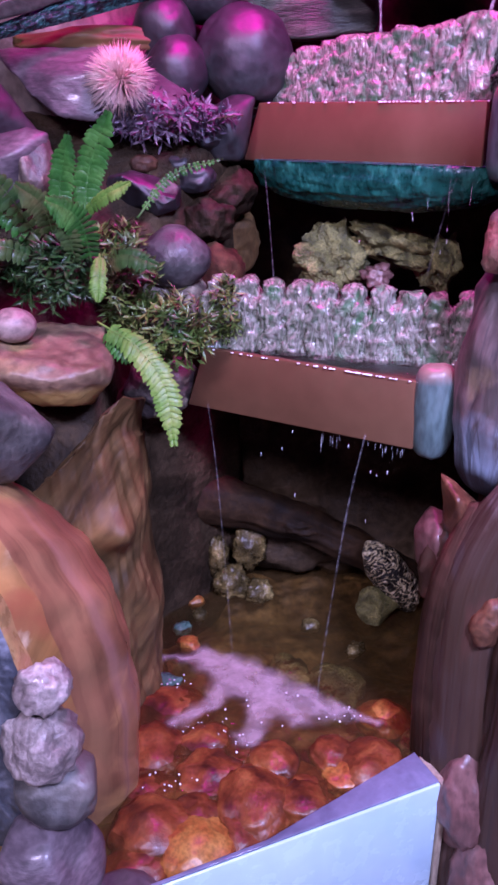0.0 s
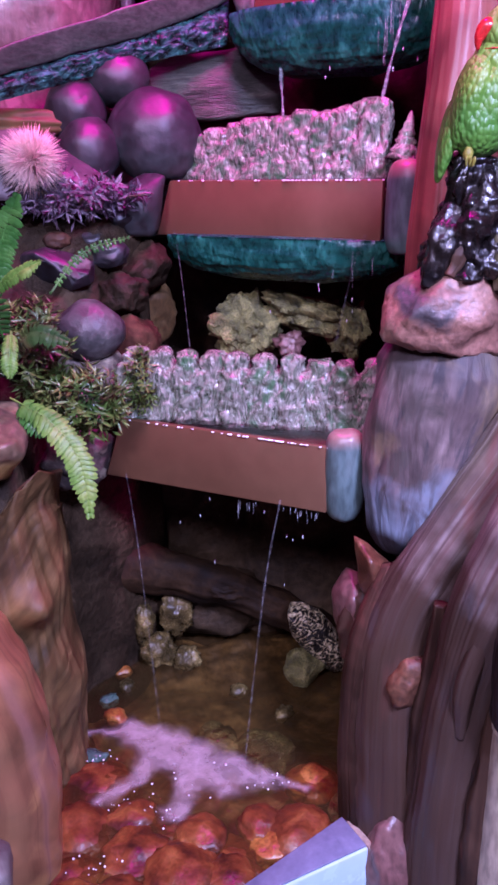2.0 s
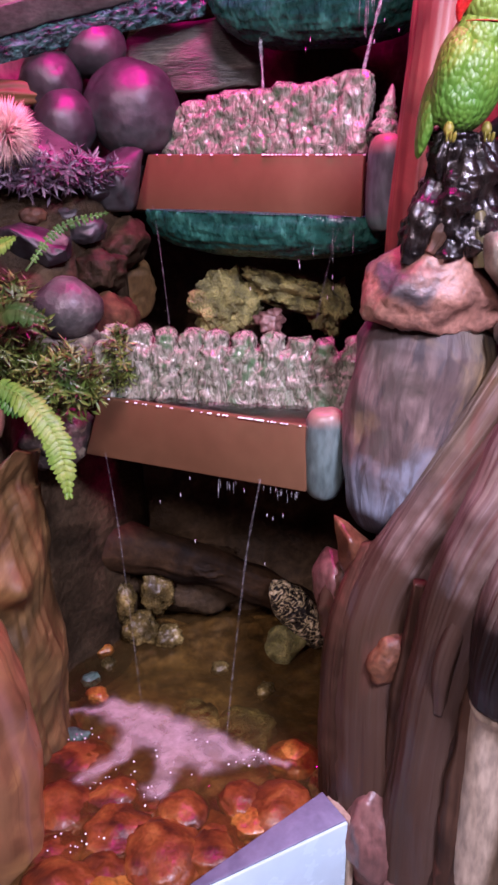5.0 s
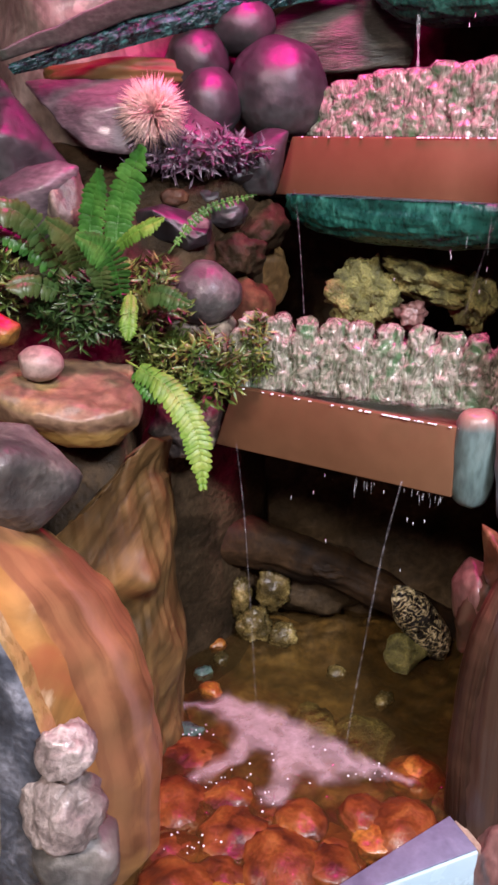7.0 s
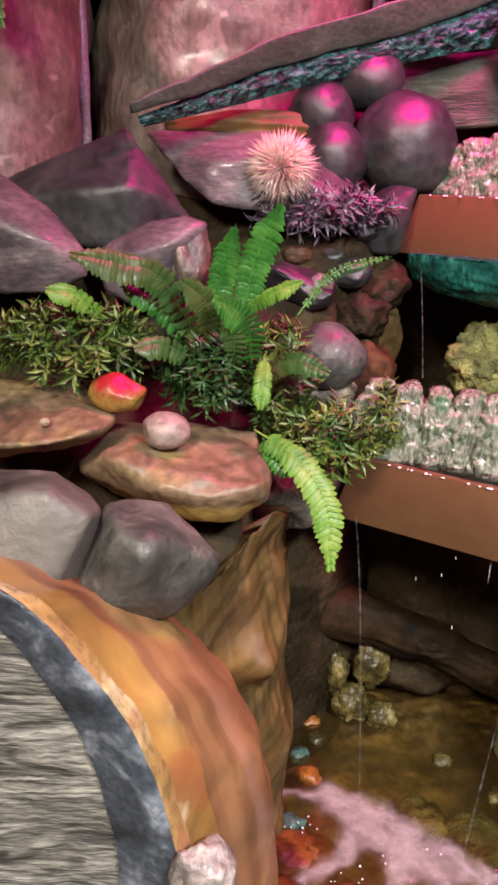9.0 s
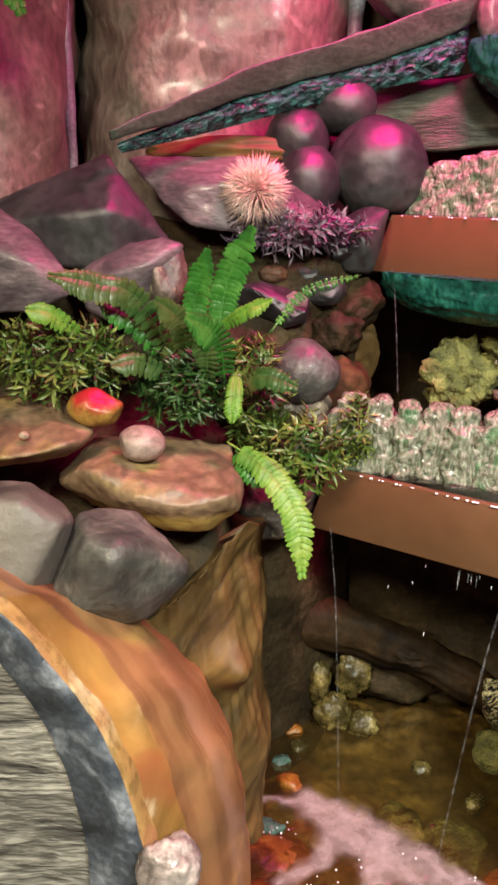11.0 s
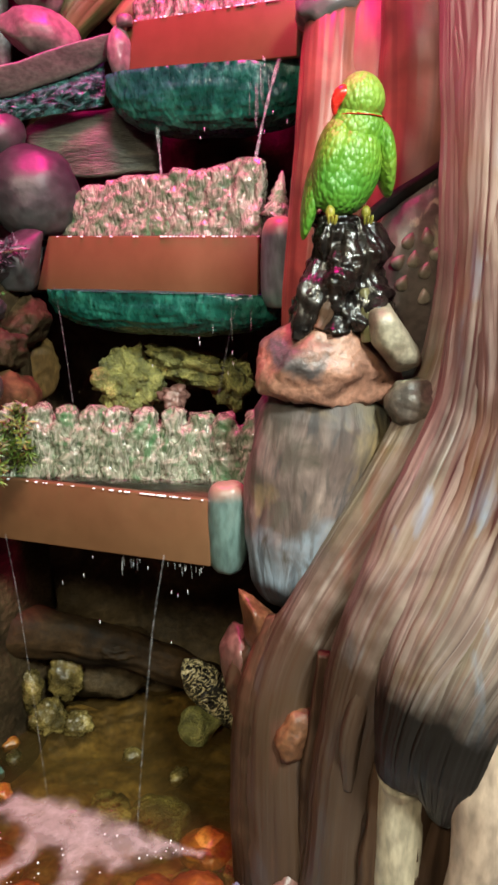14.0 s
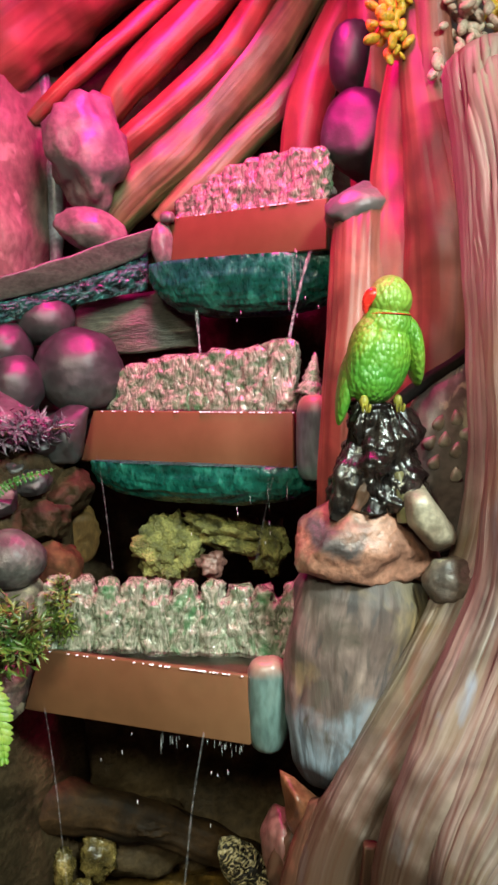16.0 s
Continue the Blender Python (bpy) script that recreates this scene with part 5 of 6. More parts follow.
def bird_bm():
    bm = bmesh.new()
    blob(bm, (0.004, 0, 0.082), (0.054, 0.05, 0.084), (0, 12, 0), 0, 5, 0.04)
    blob(bm, (-0.012, -0.004, 0.05), (0.046, 0.044, 0.052), (0, 10, 0), 0, 4)
    blob(bm, (0.016, 0, 0.142), (0.047, 0.043, 0.044), (0, 8, 0), 0, 4, -0.1)
    blob(bm, (0.02, -0.003, 0.186), (0.0395, 0.039, 0.042), (0, 0, 0), 0, 5, -0.06)
    blob(bm, (0.018, -0.002, 0.158), (0.042, 0.041, 0.0035), (0, 3, 0), 1, 4)
    blob(bm, (0.063, 0.0, 0.093), (0.018, 0.042, 0.064), (0, -10, 0), 0, 4, 0.25)
    blob(bm, (-0.032, -0.002, 0.085), (0.026, 0.042, 0.076), (0, 15, 0), 0, 4, 0.25)
    blob(bm, (-0.056, 0.02, 0.03), (0.014, 0.03, 0.07), (0, 11, 0), 0, 4, 0.2)
    for k in range(18):
        f = k / 17
        blob(bm, (-0.013 - 0.014 * math.sin(1.7 * f), -0.011, 0.192 - 0.027 * f**1.4), (0.015 - 0.011 * f, 0.014 - 0.009 * f, 0.014 - 0.008 * f), (0, 0, 0), 1, 3)
    for x in (-0.036, 0.026):
        blob(bm, (x, -0.028, 0.006), (0.008, 0.009, 0.012), (0, 0, 0), 2, 3)
        for a in (-1, 0, 1):
            blob(bm, (x + a * 0.006, -0.04, -0.006), (0.0022, 0.004, 0.009), (20, 0, a * 25), 2, 3)
    return bm


def feather_mat():
    m = painted("green_feather", [(0.05, 0.17, 0.018), (0.12, 0.25, 0.02), (0.24, 0.31, 0.035)], 13, 0.42, 0.15, speck=0.12, coat=0.04)
    t, ns, ln, b = nodes_of(m)
    tc = [n for n in ns if n.type == "TEX_COORD"][0]
    vo = ns.new("ShaderNodeTexVoronoi")
    vo.inputs["Scale"].default_value = 140
    mp = ns.new("ShaderNodeMapping")
    mp.inputs["Scale"].default_value = (1, 1, 0.6)
    ln.new(tc.outputs["Object"], mp.inputs[0])
    ln.new(mp.outputs[0], vo.inputs["Vector"])
    bp = [n for n in ns if n.type == "BUMP"][0]
    bq = ns.new("ShaderNodeBump")
    bq.inputs["Strength"].default_value, bq.inputs["Distance"].default_value = 0.7, 0.0045
    bq.invert = True
    ln.new(vo.outputs["Distance"], bq.inputs["Height"])
    ln.new(bp.outputs[0], bq.inputs["Normal"])
    ln.new(bq.outputs[0], b.inputs["Normal"])
    return m


M_feather = feather_mat()
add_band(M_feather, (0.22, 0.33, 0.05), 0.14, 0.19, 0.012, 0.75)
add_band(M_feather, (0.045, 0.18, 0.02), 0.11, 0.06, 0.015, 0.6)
M_beak = painted("red_beak", [(0.5, 0.01, 0.01), (0.6, 0.03, 0.02)], 20, 0.25, 0.1, coat=0.4)
M_foot = painted("yellow_foot", [(0.14, 0.13, 0.02), (0.3, 0.27, 0.04)], 30, 0.35, 0.3)
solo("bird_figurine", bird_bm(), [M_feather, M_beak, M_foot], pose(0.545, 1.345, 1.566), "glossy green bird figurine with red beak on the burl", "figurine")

# ---- the great roots ----
great = holder("great_root", (0.7, 1.1, 0.0), "large rosy-brown root with long grooves sweeping to the floor", "tree root")
G0 = Vector((0.7, 1.1, 0.0))
ROOT_LIMBS = []


def melt_limbs(limbs, reach=0.06):
    """Fill the creases where limbs of one thing grow together."""
    lines = [(np.array([tuple(p) for p in spline(pts, 60)]), np.array(values(rad, 60))) for _, pts, rad in limbs]
    for n, (ob, _, _) in enumerate(limbs):
        me = ob.data
        co, nr = np.empty(len(me.vertices) * 3), np.empty(len(me.vertices) * 3)
        me.vertices.foreach_get("co", co)
        me.vertices.foreach_get("normal", nr)
        co, nr = co.reshape(-1, 3), nr.reshape(-1, 3)
        push = np.zeros(len(co))
        for m, (c, r) in enumerate(lines):
            if m == n:
                continue
            d = np.abs((np.linalg.norm(co[:, None, :] - c[None], axis=2) - r[None]).min(axis=1))
            push = np.maximum(push, np.maximum(reach - d, 0) ** 2 / (4 * reach))
        me.vertices.foreach_set("co", (co + nr * push[:, None]).ravel())
        me.update()


def great_limb(pts, rad, rd, mt, lab=""):
    own = [Vector(p) - G0 for p in pts]
    big = mt in (M_root, M_black_end)
    ob = part("root", tube_bm(own, rad, 150 if big else 64, 120, rd, 0.012 if big else 0.02, 0.1 if mt is not M_hollow else 0.3, 13 + rd, twist=0.5, calm=0.25 if mt is M_root else 1.0, fine=0.035 if big else 0.1 if mt is M_hollow else 0.02), mt, great, lab)
    if mt is not M_hollow:
        ROOT_LIMBS.append((ob, own, rad))


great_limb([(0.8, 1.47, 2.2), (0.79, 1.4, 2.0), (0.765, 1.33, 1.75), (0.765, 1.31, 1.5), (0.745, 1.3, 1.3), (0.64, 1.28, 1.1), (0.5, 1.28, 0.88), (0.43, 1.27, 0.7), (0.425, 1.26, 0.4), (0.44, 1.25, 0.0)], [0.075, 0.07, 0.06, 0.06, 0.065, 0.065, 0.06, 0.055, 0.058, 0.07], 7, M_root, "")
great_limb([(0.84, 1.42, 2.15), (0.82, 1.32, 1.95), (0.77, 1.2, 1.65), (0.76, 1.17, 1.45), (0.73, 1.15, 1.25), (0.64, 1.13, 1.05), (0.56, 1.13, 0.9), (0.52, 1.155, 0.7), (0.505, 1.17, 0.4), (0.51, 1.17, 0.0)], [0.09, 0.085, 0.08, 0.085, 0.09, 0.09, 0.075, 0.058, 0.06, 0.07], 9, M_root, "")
great_limb([(0.9, 1.4, 2.08), (0.86, 1.2, 1.75), (0.8, 1.08, 1.4), (0.76, 1.04, 1.2), (0.67, 1.02, 1.0), (0.605, 1.02, 0.89), (0.57, 1.02, 0.8), (0.572, 1.04, 0.7)], [0.12, 0.12, 0.11, 0.1, 0.09, 0.068, 0.054, 0.042], 9, M_black_end, "root with a black lower end")
great_limb([(0.97, 1.3, 2.0), (0.9, 1.1, 1.6), (0.82, 1.0, 1.25), (0.75, 0.97, 1.05), (0.69, 0.965, 0.94), (0.64, 0.965, 0.85), (0.622, 0.98, 0.75), (0.625, 1.01, 0.63)], [0.14, 0.14, 0.12, 0.1, 0.078, 0.062, 0.055, 0.02], 9, M_black_end, "root with a black lower end")
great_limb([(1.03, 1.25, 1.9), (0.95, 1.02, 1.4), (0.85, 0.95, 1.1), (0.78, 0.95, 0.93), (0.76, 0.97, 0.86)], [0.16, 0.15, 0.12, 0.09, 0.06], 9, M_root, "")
great_limb([(0.72, 0.95, 0.95), (0.7, 0.925, 0.84), (0.668, 0.935, 0.65), (0.64, 0.95, 0.42), (0.62, 0.96, 0.0)], [0.03, 0.045, 0.046, 0.046, 0.055], 3, M_limb, "smooth pale pink limb")
great_limb([(0.575, 1.06, 0.715), (0.575, 1.06, 0.55), (0.58, 1.06, 0.3), (0.58, 1.06, 0.0)], [0.025, 0.026, 0.028, 0.03], 3, M_stub, "pale cut stub")
great_limb([(0.42, 1.32, 0.84), (0.39, 1.31, 0.7), (0.375, 1.31, 0.5), (0.39, 1.3, 0.2), (0.4, 1.3, 0.0)], [0.012, 0.045, 0.045, 0.05, 0.06], 4, M_leg, "dark rosy root leg")
great_limb([(0.64, 1.1, 0.96), (0.63, 1.11, 0.8), (0.61, 1.12, 0.5), (0.6, 1.12, 0.0)], [0.06, 0.07, 0.08, 0.09], 5, M_leg, "dark rosy wood between the roots")
melt_limbs(ROOT_LIMBS)
part("knot", rock_bm((0.036, 0.03, 0.058), 121, 0.12, 3), M_knot, great, "dull orange-brown knot in a fold", at=Matrix.Translation(Vector((0.435, 1.215, 0.66)) - G0) @ pose(0, 0, 0, 0, 18, 0))
part("knot", rock_bm((0.055, 0.05, 0.09), 127, 0.2, 6), M_leg, great, "dark rosy-brown knot", at=Matrix.Translation(Vector((0.39, 1.37, 0.7)) - G0) @ pose(0, 0, 0, 0, 12, 0))


part("knob", soft_hull([(-0.377, 0.32, 0.749), (-0.344, 0.32, 0.801), (-0.308, 0.3, 0.783), (-0.29, 0.28, 0.699), (-0.302, 0.26, 0.628), (-0.344, 0.27, 0.634), (-0.37, 0.3, 0.678), (-0.343, 0.24, 0.765), (-0.334, 0.23, 0.71), (-0.319, 0.4, 0.7), (-0.299, 0.38, 0.588)], 128, melt=3, rough=0.006), M_rosy, great, "rosy-brown rounded knob")
part("wedge", soft_hull([(-0.342, 0.28, 0.887), (-0.32, 0.27, 0.875), (-0.263, 0.25, 0.825), (-0.288, 0.24, 0.789), (-0.315, 0.24, 0.744), (-0.331, 0.25, 0.782), (-0.321, 0.21, 0.86), (-0.311, 0.21, 0.825), (-0.306, 0.34, 0.806), (-0.281, 0.32, 0.751)], 129, melt=1, rough=0.004), M_rust, great, "rust-brown pointed wedge")


def thin_limb(pts, rad, mt, lab):
    part("root", tube_bm([Vector(p) - G0 for p in pts], rad, 40, 60, 4, 0.05, 0.3, 61, twist=0.5, fine=0.04), mt, great, lab)


thin_limb([(0.6, 1.1, 0.93), (0.535, 1.09, 0.86), (0.5, 1.1, 0.74), (0.5, 1.11, 0.62)], [0.012, 0.02, 0.018, 0.01], M_root, "thin root crossing over")
thin_limb([(0.48, 1.2, 0.83), (0.475, 1.195, 0.7), (0.46, 1.2, 0.56), (0.465, 1.2, 0.3)], [0.012, 0.022, 0.02, 0.02], M_leg, "dark thin root")
thin_limb([(0.56, 1.09, 0.7), (0.548, 1.09, 0.5), (0.545, 1.095, 0.2)], [0.02, 0.03, 0.03], M_leg, "dark thin root")
thin_limb([(0.66, 1.045, 0.66), (0.635, 1.045, 0.5), (0.625, 1.05, 0.2)], [0.02, 0.035, 0.04], M_leg, "dark thin root")
hood = holder("curved_trunk", (0.78, 1.55, 1.5), "tall smooth trunk curving behind the figurine", "trunk")
H0 = Vector((0.78, 1.55, 1.5))


HOOD_LIMBS = []


def hood_limb(pts, rad):
    own = [Vector(p) - H0 for p in pts]
    HOOD_LIMBS.append((part("limb", tube_bm(own, rad, 80, 80, 4, 0.012, 0.1, 31, twist=0.6, fine=0.012), M_redroot, hood), own, rad))


hood_limb([(0.7, 1.6, 1.35), (0.755, 1.58, 1.6), (0.77, 1.58, 1.85), (0.75, 1.6, 2.05), (0.735, 1.65, 2.3), (0.74, 1.7, 2.7)], [0.06, 0.075, 0.08, 0.06, 0.035, 0.035])
hood_limb([(0.8, 1.56, 1.3), (0.84, 1.55, 1.6), (0.84, 1.55, 1.85), (0.81, 1.56, 2.02), (0.77, 1.6, 2.2), (0.755, 1.66, 2.7)], [0.08, 0.08, 0.08, 0.06, 0.035, 0.03])
hood_limb([(0.9, 1.5, 1.4), (0.9, 1.5, 1.75), (0.88, 1.5, 1.95), (0.83, 1.54, 2.08)], [0.09, 0.09, 0.075, 0.03])
hood_limb([(0.99, 1.5, 1.4), (0.99, 1.5, 1.75), (0.97, 1.5, 1.95), (0.92, 1.52, 2.02)], [0.1, 0.1, 0.08, 0.04])
hood_limb([(0.66, 1.69, 1.3), (0.69, 1.69, 1.6), (0.7, 1.7, 1.85), (0.715, 1.74, 2.1), (0.73, 1.74, 2.3)], [0.06, 0.075, 0.08, 0.05, 0.03])
melt_limbs(HOOD_LIMBS, 0.05)
# near-black strip laid on the trunk in place of the cleft's shade
part("cleft", tube_bm([Vector(p) - H0 for p in ((0.6, 1.47, 1.54), (0.66, 1.45, 1.592), (0.73, 1.44, 1.637), (0.8, 1.44, 1.685))], [0.012, 0.014, 0.015, 0.012], 20, 40, 3, 0.08, 0.25, 37), M_hollow, hood, "dark strip standing for shade in the cleft")


def coral_bm(seed, n, spread, size):
    rng = random.Random(seed)
    bm = bmesh.new()
    for _ in range(n):
        c = [rng.gauss(0, spread[k]) for k in range(3)]
        r = bmesh.ops.create_icosphere(bm, subdivisions=2, radius=1.0)
        m = pose(*c, rng.uniform(0, 360), rng.uniform(0, 360), 0)
        s = rng.uniform(0.6, 1.3) * size
        for v in r["verts"]:
            v.co = m @ Vector((v.co.x * s, v.co.y * s * 0.7, v.co.z * s * 0.45))
    return bm


solo("coral_cluster", coral_bm(7, 90, (0.028, 0.02, 0.04), 0.017), M_coral, pose(0.8, 1.58, 2.215, 0, -10, 0), "rosy coral-like cluster fixed on the trunk", "coral", kind="stuff")
solo("amber_cluster", coral_bm(8, 60, (0.016, 0.015, 0.04), 0.016), M_amber, pose(0.675, 1.64, 2.345), "yellow translucent crystal cluster", "crystal", "amber crystals", "stuff")
solo("amber_cluster", coral_bm(9, 40, (0.017, 0.015, 0.03), 0.018), M_amber, pose(0.905, 1.6, 2.335), "yellow translucent crystal cluster", "crystal", "amber crystals", "stuff")
solo("coral_cluster", coral_bm(10, 60, (0.02, 0.02, 0.04), 0.017), M_coral, pose(0.83, 1.6, 2.35), "brown coral-like cluster fixed on the trunk", "coral", kind="stuff")

# ---- the log and the trunk at the pool's edge ----
log = holder("sawn_log", (-0.7, 1.2, 0.0), "huge sawn log with grey end face and orange side", "log")
D0 = Vector((-0.7, 1.2, 0.0))


def log_rings():
    bm = bmesh.new()
    uv = bm.loops.layers.uv.verify()
    secs = [  # y, centre x, half width, centre z, half height
        (1.0, -0.697, 0.275, 0.62, 0.47), (0.99, -0.697, 0.31, 0.615, 0.5), (0.98, -0.697, 0.345, 0.61, 0.527), (0.984, -0.697, 0.362, 0.602, 0.538),
        (1.01, -0.697, 0.375, 0.59, 0.547), (1.06, -0.697, 0.41, 0.545, 0.575), (1.13, -0.697, 0.45, 0.475, 0.6), (1.2, -0.697, 0.485, 0.42, 0.61), (1.3, -0.697, 0.475, 0.4, 0.56), (1.42, -0.697, 0.44, 0.38, 0.5)]
    seg = 120
    rings = []
    for k, (y, cx, a, cz, b) in enumerate(secs):
        ring = []
        for j in range(seg + 1):
            th = math.pi * (1.5 - 1.9 * j / seg) + 0.6
            d = Vector((math.cos(th), 0, math.sin(th)))
            if k > 4:
                p = 1 - 0.05 * (k - 4)
                d = Vector((math.copysign(abs(d.x) ** p, d.x), 0, math.copysign(abs(d.z) ** p, d.z)))
            w = 1 + 0.012 * frac((d.x * 2, y * 6, d.z * 2), 2.0, 77) + (0.006 * math.sin(th * 31) if k > 3 else 0.008 * frac(d, 9, 5))
            ring.append(bm.verts.new(Vector((cx + a * d.x * w, y, max(0.0, cz + b * d.z * w))) - D0))
        rings.append(ring)
    for k in range(len(rings) - 1):
        for j in range(seg):
            f = bm.faces.new((rings[k][j], rings[k][j + 1], rings[k + 1][j + 1], rings[k + 1][j]))
            f.material_index = 0 if k >= 5 else (1 if k < 3 else 2 if k == 3 else 3)
            for lp, (jj, kk) in zip(f.loops, ((j, k), (j + 1, k), (j + 1, k + 1), (j, k + 1))):
                lp[uv].uv = (secs[kk][0] * 1.2, jj / seg * 2.6)
    bmesh.ops.subdivide_edges(bm, edges=bm.edges[:], cuts=1, use_grid_fill=True)
    bmesh.ops.recalc_face_normals(bm, faces=bm.faces)
    return bm


part("bark_side", log_rings(), [M_logside, M_logrim, M_loggold, M_logmid], log, "orange-brown side with worn bluish rim")


def log_face(u, v):
    th = math.pi * (1.5 - 1.9 * u) + 0.6
    x = -0.697 + 0.277 * v * math.cos(th)
    z = max(0.0, 0.62 + 0.472 * v * math.sin(th))
    return Vector((x, 1.006 - 0.012 * (1 - v) + 0.008 * frac((x * 0.6, 0, z * 4), 4, 66) + 0.003 * frac((x * 3, 0, z * 16), 3, 67), z)) - D0


part("end_face", field_bm(0, 1, 120, 0.02, 1, 50, log_face), M_logface, log, "grey rough-sawn end grain")
ROUGH = "rough pale stone in a stack before the log"
M_skull = painted("pitted_pale_stone", [(0.1, 0.08, 0.07), (0.32, 0.26, 0.24), (0.6, 0.52, 0.48)], 13, 0.35, 0.8, depth=0.014, coat=0.3)
for k, (c, s, mt) in enumerate([((-0.312, 0.985, 0.705), (0.047, 0.045, 0.047), M_skull), ((-0.32, 0.975, 0.61), (0.063, 0.06, 0.063), M_skull), ((-0.3, 0.985, 0.51), (0.075, 0.065, 0.058), M_grey), ((-0.325, 0.95, 0.385), (0.095, 0.08, 0.09), M_lilac), ((-0.21, 0.96, 0.265), (0.07, 0.06, 0.06), M_lilac), ((-0.33, 0.93, 0.17), (0.12, 0.09, 0.14), M_grey), ((-0.22, 0.93, 0.1), (0.11, 0.08, 0.13), M_grey)]):
    rock("stacked_stone", c, s, mt, ROUGH if mt is M_skull else "smooth rounded stone in a stack before the log", "stone", 130 + k, 0.13 if mt is M_skull else 0.06, 5, group="stacked stones", grain=3.0 if mt is M_skull else 1.6)

snag = holder("knotted_trunk", (-0.36, 1.6, 0.0), "brown knotted trunk standing at the pool", "trunk")
S0 = Vector((-0.36, 1.6, 0.0))


def snag_bm():
    bm = tube_bm([Vector(p) - S0 for p in ((-0.34, 1.56, 0.0), (-0.36, 1.56, 0.4), (-0.375, 1.56, 0.7), (-0.385, 1.57, 0.9), (-0.35, 1.6, 1.0))], [0.165, 0.16, 0.155, 0.16, 0.15], 160, 120, 5, 0.022, 0.14, 41, twist=2.6, lump_scale=5, fine=0.03, shear=0.9)
    for v in bm.verts:
        x = v.co.x + S0.x
        v.co.z = min(v.co.z, 0.81 + 1.0 * (x + 0.429) + 0.012 * frac(v.co, 20, 46))
    kn = Vector((-0.27, 1.45, 0.735)) - S0
    for v in bm.verts:
        d = (v.co - kn).length
        v.co += Vector((0.5, -1, 0)).normalized() * 0.055 * math.exp(-(d / 0.042) ** 2)
        e = (v.co - kn - Vector((-0.02, 0, -0.085))).length
        v.co -= Vector((0.3, -1, 0)).normalized() * 0.035 * math.exp(-(e / 0.05) ** 2)
    return bm


part("trunk", snag_bm(), M_bark, snag)
rock("snag_top", (-0.2, 1.73, 0.94), (0.09, 0.09, 0.08), M_mottle, "dark rock between trunk and tray", "rock", 141, 0.12, 7)

# ---- pool back and stones ----
beam = holder("sunken_branch", (0.03, 1.93, 0.4), "thick brown branch lying across the pool's back", "branch")
part("branch", tube_bm([(-0.5, 0.02, 0.25), (-0.1, 0.0, 0.15), (0.12, -0.02, 0.09), (0.32, -0.03, 0.0), (0.45, 0, -0.1)], [0.05, 0.055, 0.05, 0.045, 0.04], 40, 60, 3, 0.05, 0.4, 42, fine=0.08), M_branch, beam)
part("knot", rock_bm((0.05, 0.03, 0.025), 139, 0.3, 5), M_branch, beam, "worn knot", at=pose(0.1, -0.045, 0.1, 0, 14, 0))
part("stub", tube_bm([(-0.18, 0, 0.16), (-0.2, -0.05, 0.2), (-0.2, -0.08, 0.22)], [0.025, 0.02, 0.014], 20, 20, 3, 0.08, 0.3, 138), M_branch, beam, "broken side stub")
rock("pool_back_rock", (-0.24, 1.96, 0.5), (0.16, 0.1, 0.27), M_brown, "brown rock at the pool's back", "rock", 142, 0.12, 6, grain=2.5, sub=5)
rock("pool_back_rock", (0.12, 2.0, 0.4), (0.16, 0.08, 0.1), M_dark, "dark rock at the pool's back", "rock", 143, 0.15, 8)
rock("veined_stone", (0.37, 1.8, 0.4), (0.05, 0.05, 0.125), M_vein, "black stone with gold-white veins leaning in the pool", "stone", 144, 0.12, 6, (0, -38, 0))
rock("mossy_stone", (0.33, 1.77, 0.33), (0.06, 0.05, 0.05), M_yellow, "mossy stone under the veined one", "stone", 145, 0.12, 6)
# gold lumps modelled in place of a blurred golden reflection on the water
for k, (c, s) in enumerate([((-0.045, 1.88, 0.33), (0.05, 0.04, 0.05)), ((0.025, 1.86, 0.315), (0.04, 0.03, 0.035)), ((-0.085, 1.9, 0.4), (0.03, 0.03, 0.06)), ((0.0, 1.92, 0.42), (0.045, 0.03, 0.07))]):
    rock("golden_rock", c, s, M_gold, "rough golden lump standing for a reflection in the pool", "rock", 146 + k, 0.25, 7, grain=3, group="golden rocks")
for k, (x, y, r, mt, lab) in enumerate([(-0.146, 1.85, 0.026, M_orange, "small orange pebble in the pool"), (-0.17, 1.73, 0.026, M_tealpeb, "small teal pebble in the pool"), (-0.15, 1.66, 0.03, M_orange, "small orange pebble in the pool"), (0.157, 1.74, 0.026, M_gold, "small golden pebble in the pool"), (0.26, 1.64, 0.028, M_gold, "small golden pebble in the pool"), (-0.13, 1.79, 0.024, M_gold, "small golden pebble in the pool"), (-0.19, 1.52, 0.03, M_tealpeb, "small teal pebble in the pool"), (-0.132, 1.075, 0.028, M_pebble, "small rosy pebble in the pool"), (0.1, 1.6, 0.06, M_yellow, "submerged mossy stone in the pool"), (0.2, 1.55, 0.07, M_yellow, "submerged mossy stone in the pool"), (0.36, 1.36, 0.05, M_yellow, "submerged mossy stone in the pool")]):
    rock("pool_pebble", (x, y, WATER - 0.006 if r < 0.04 else WATER - 0.05), (r * 1.1, r * 0.9, r * 0.65), mt, lab, "pebble", 150 + k, 0.25, 6, (0, 0, k * 61), sub=3, group="pool pebbles")
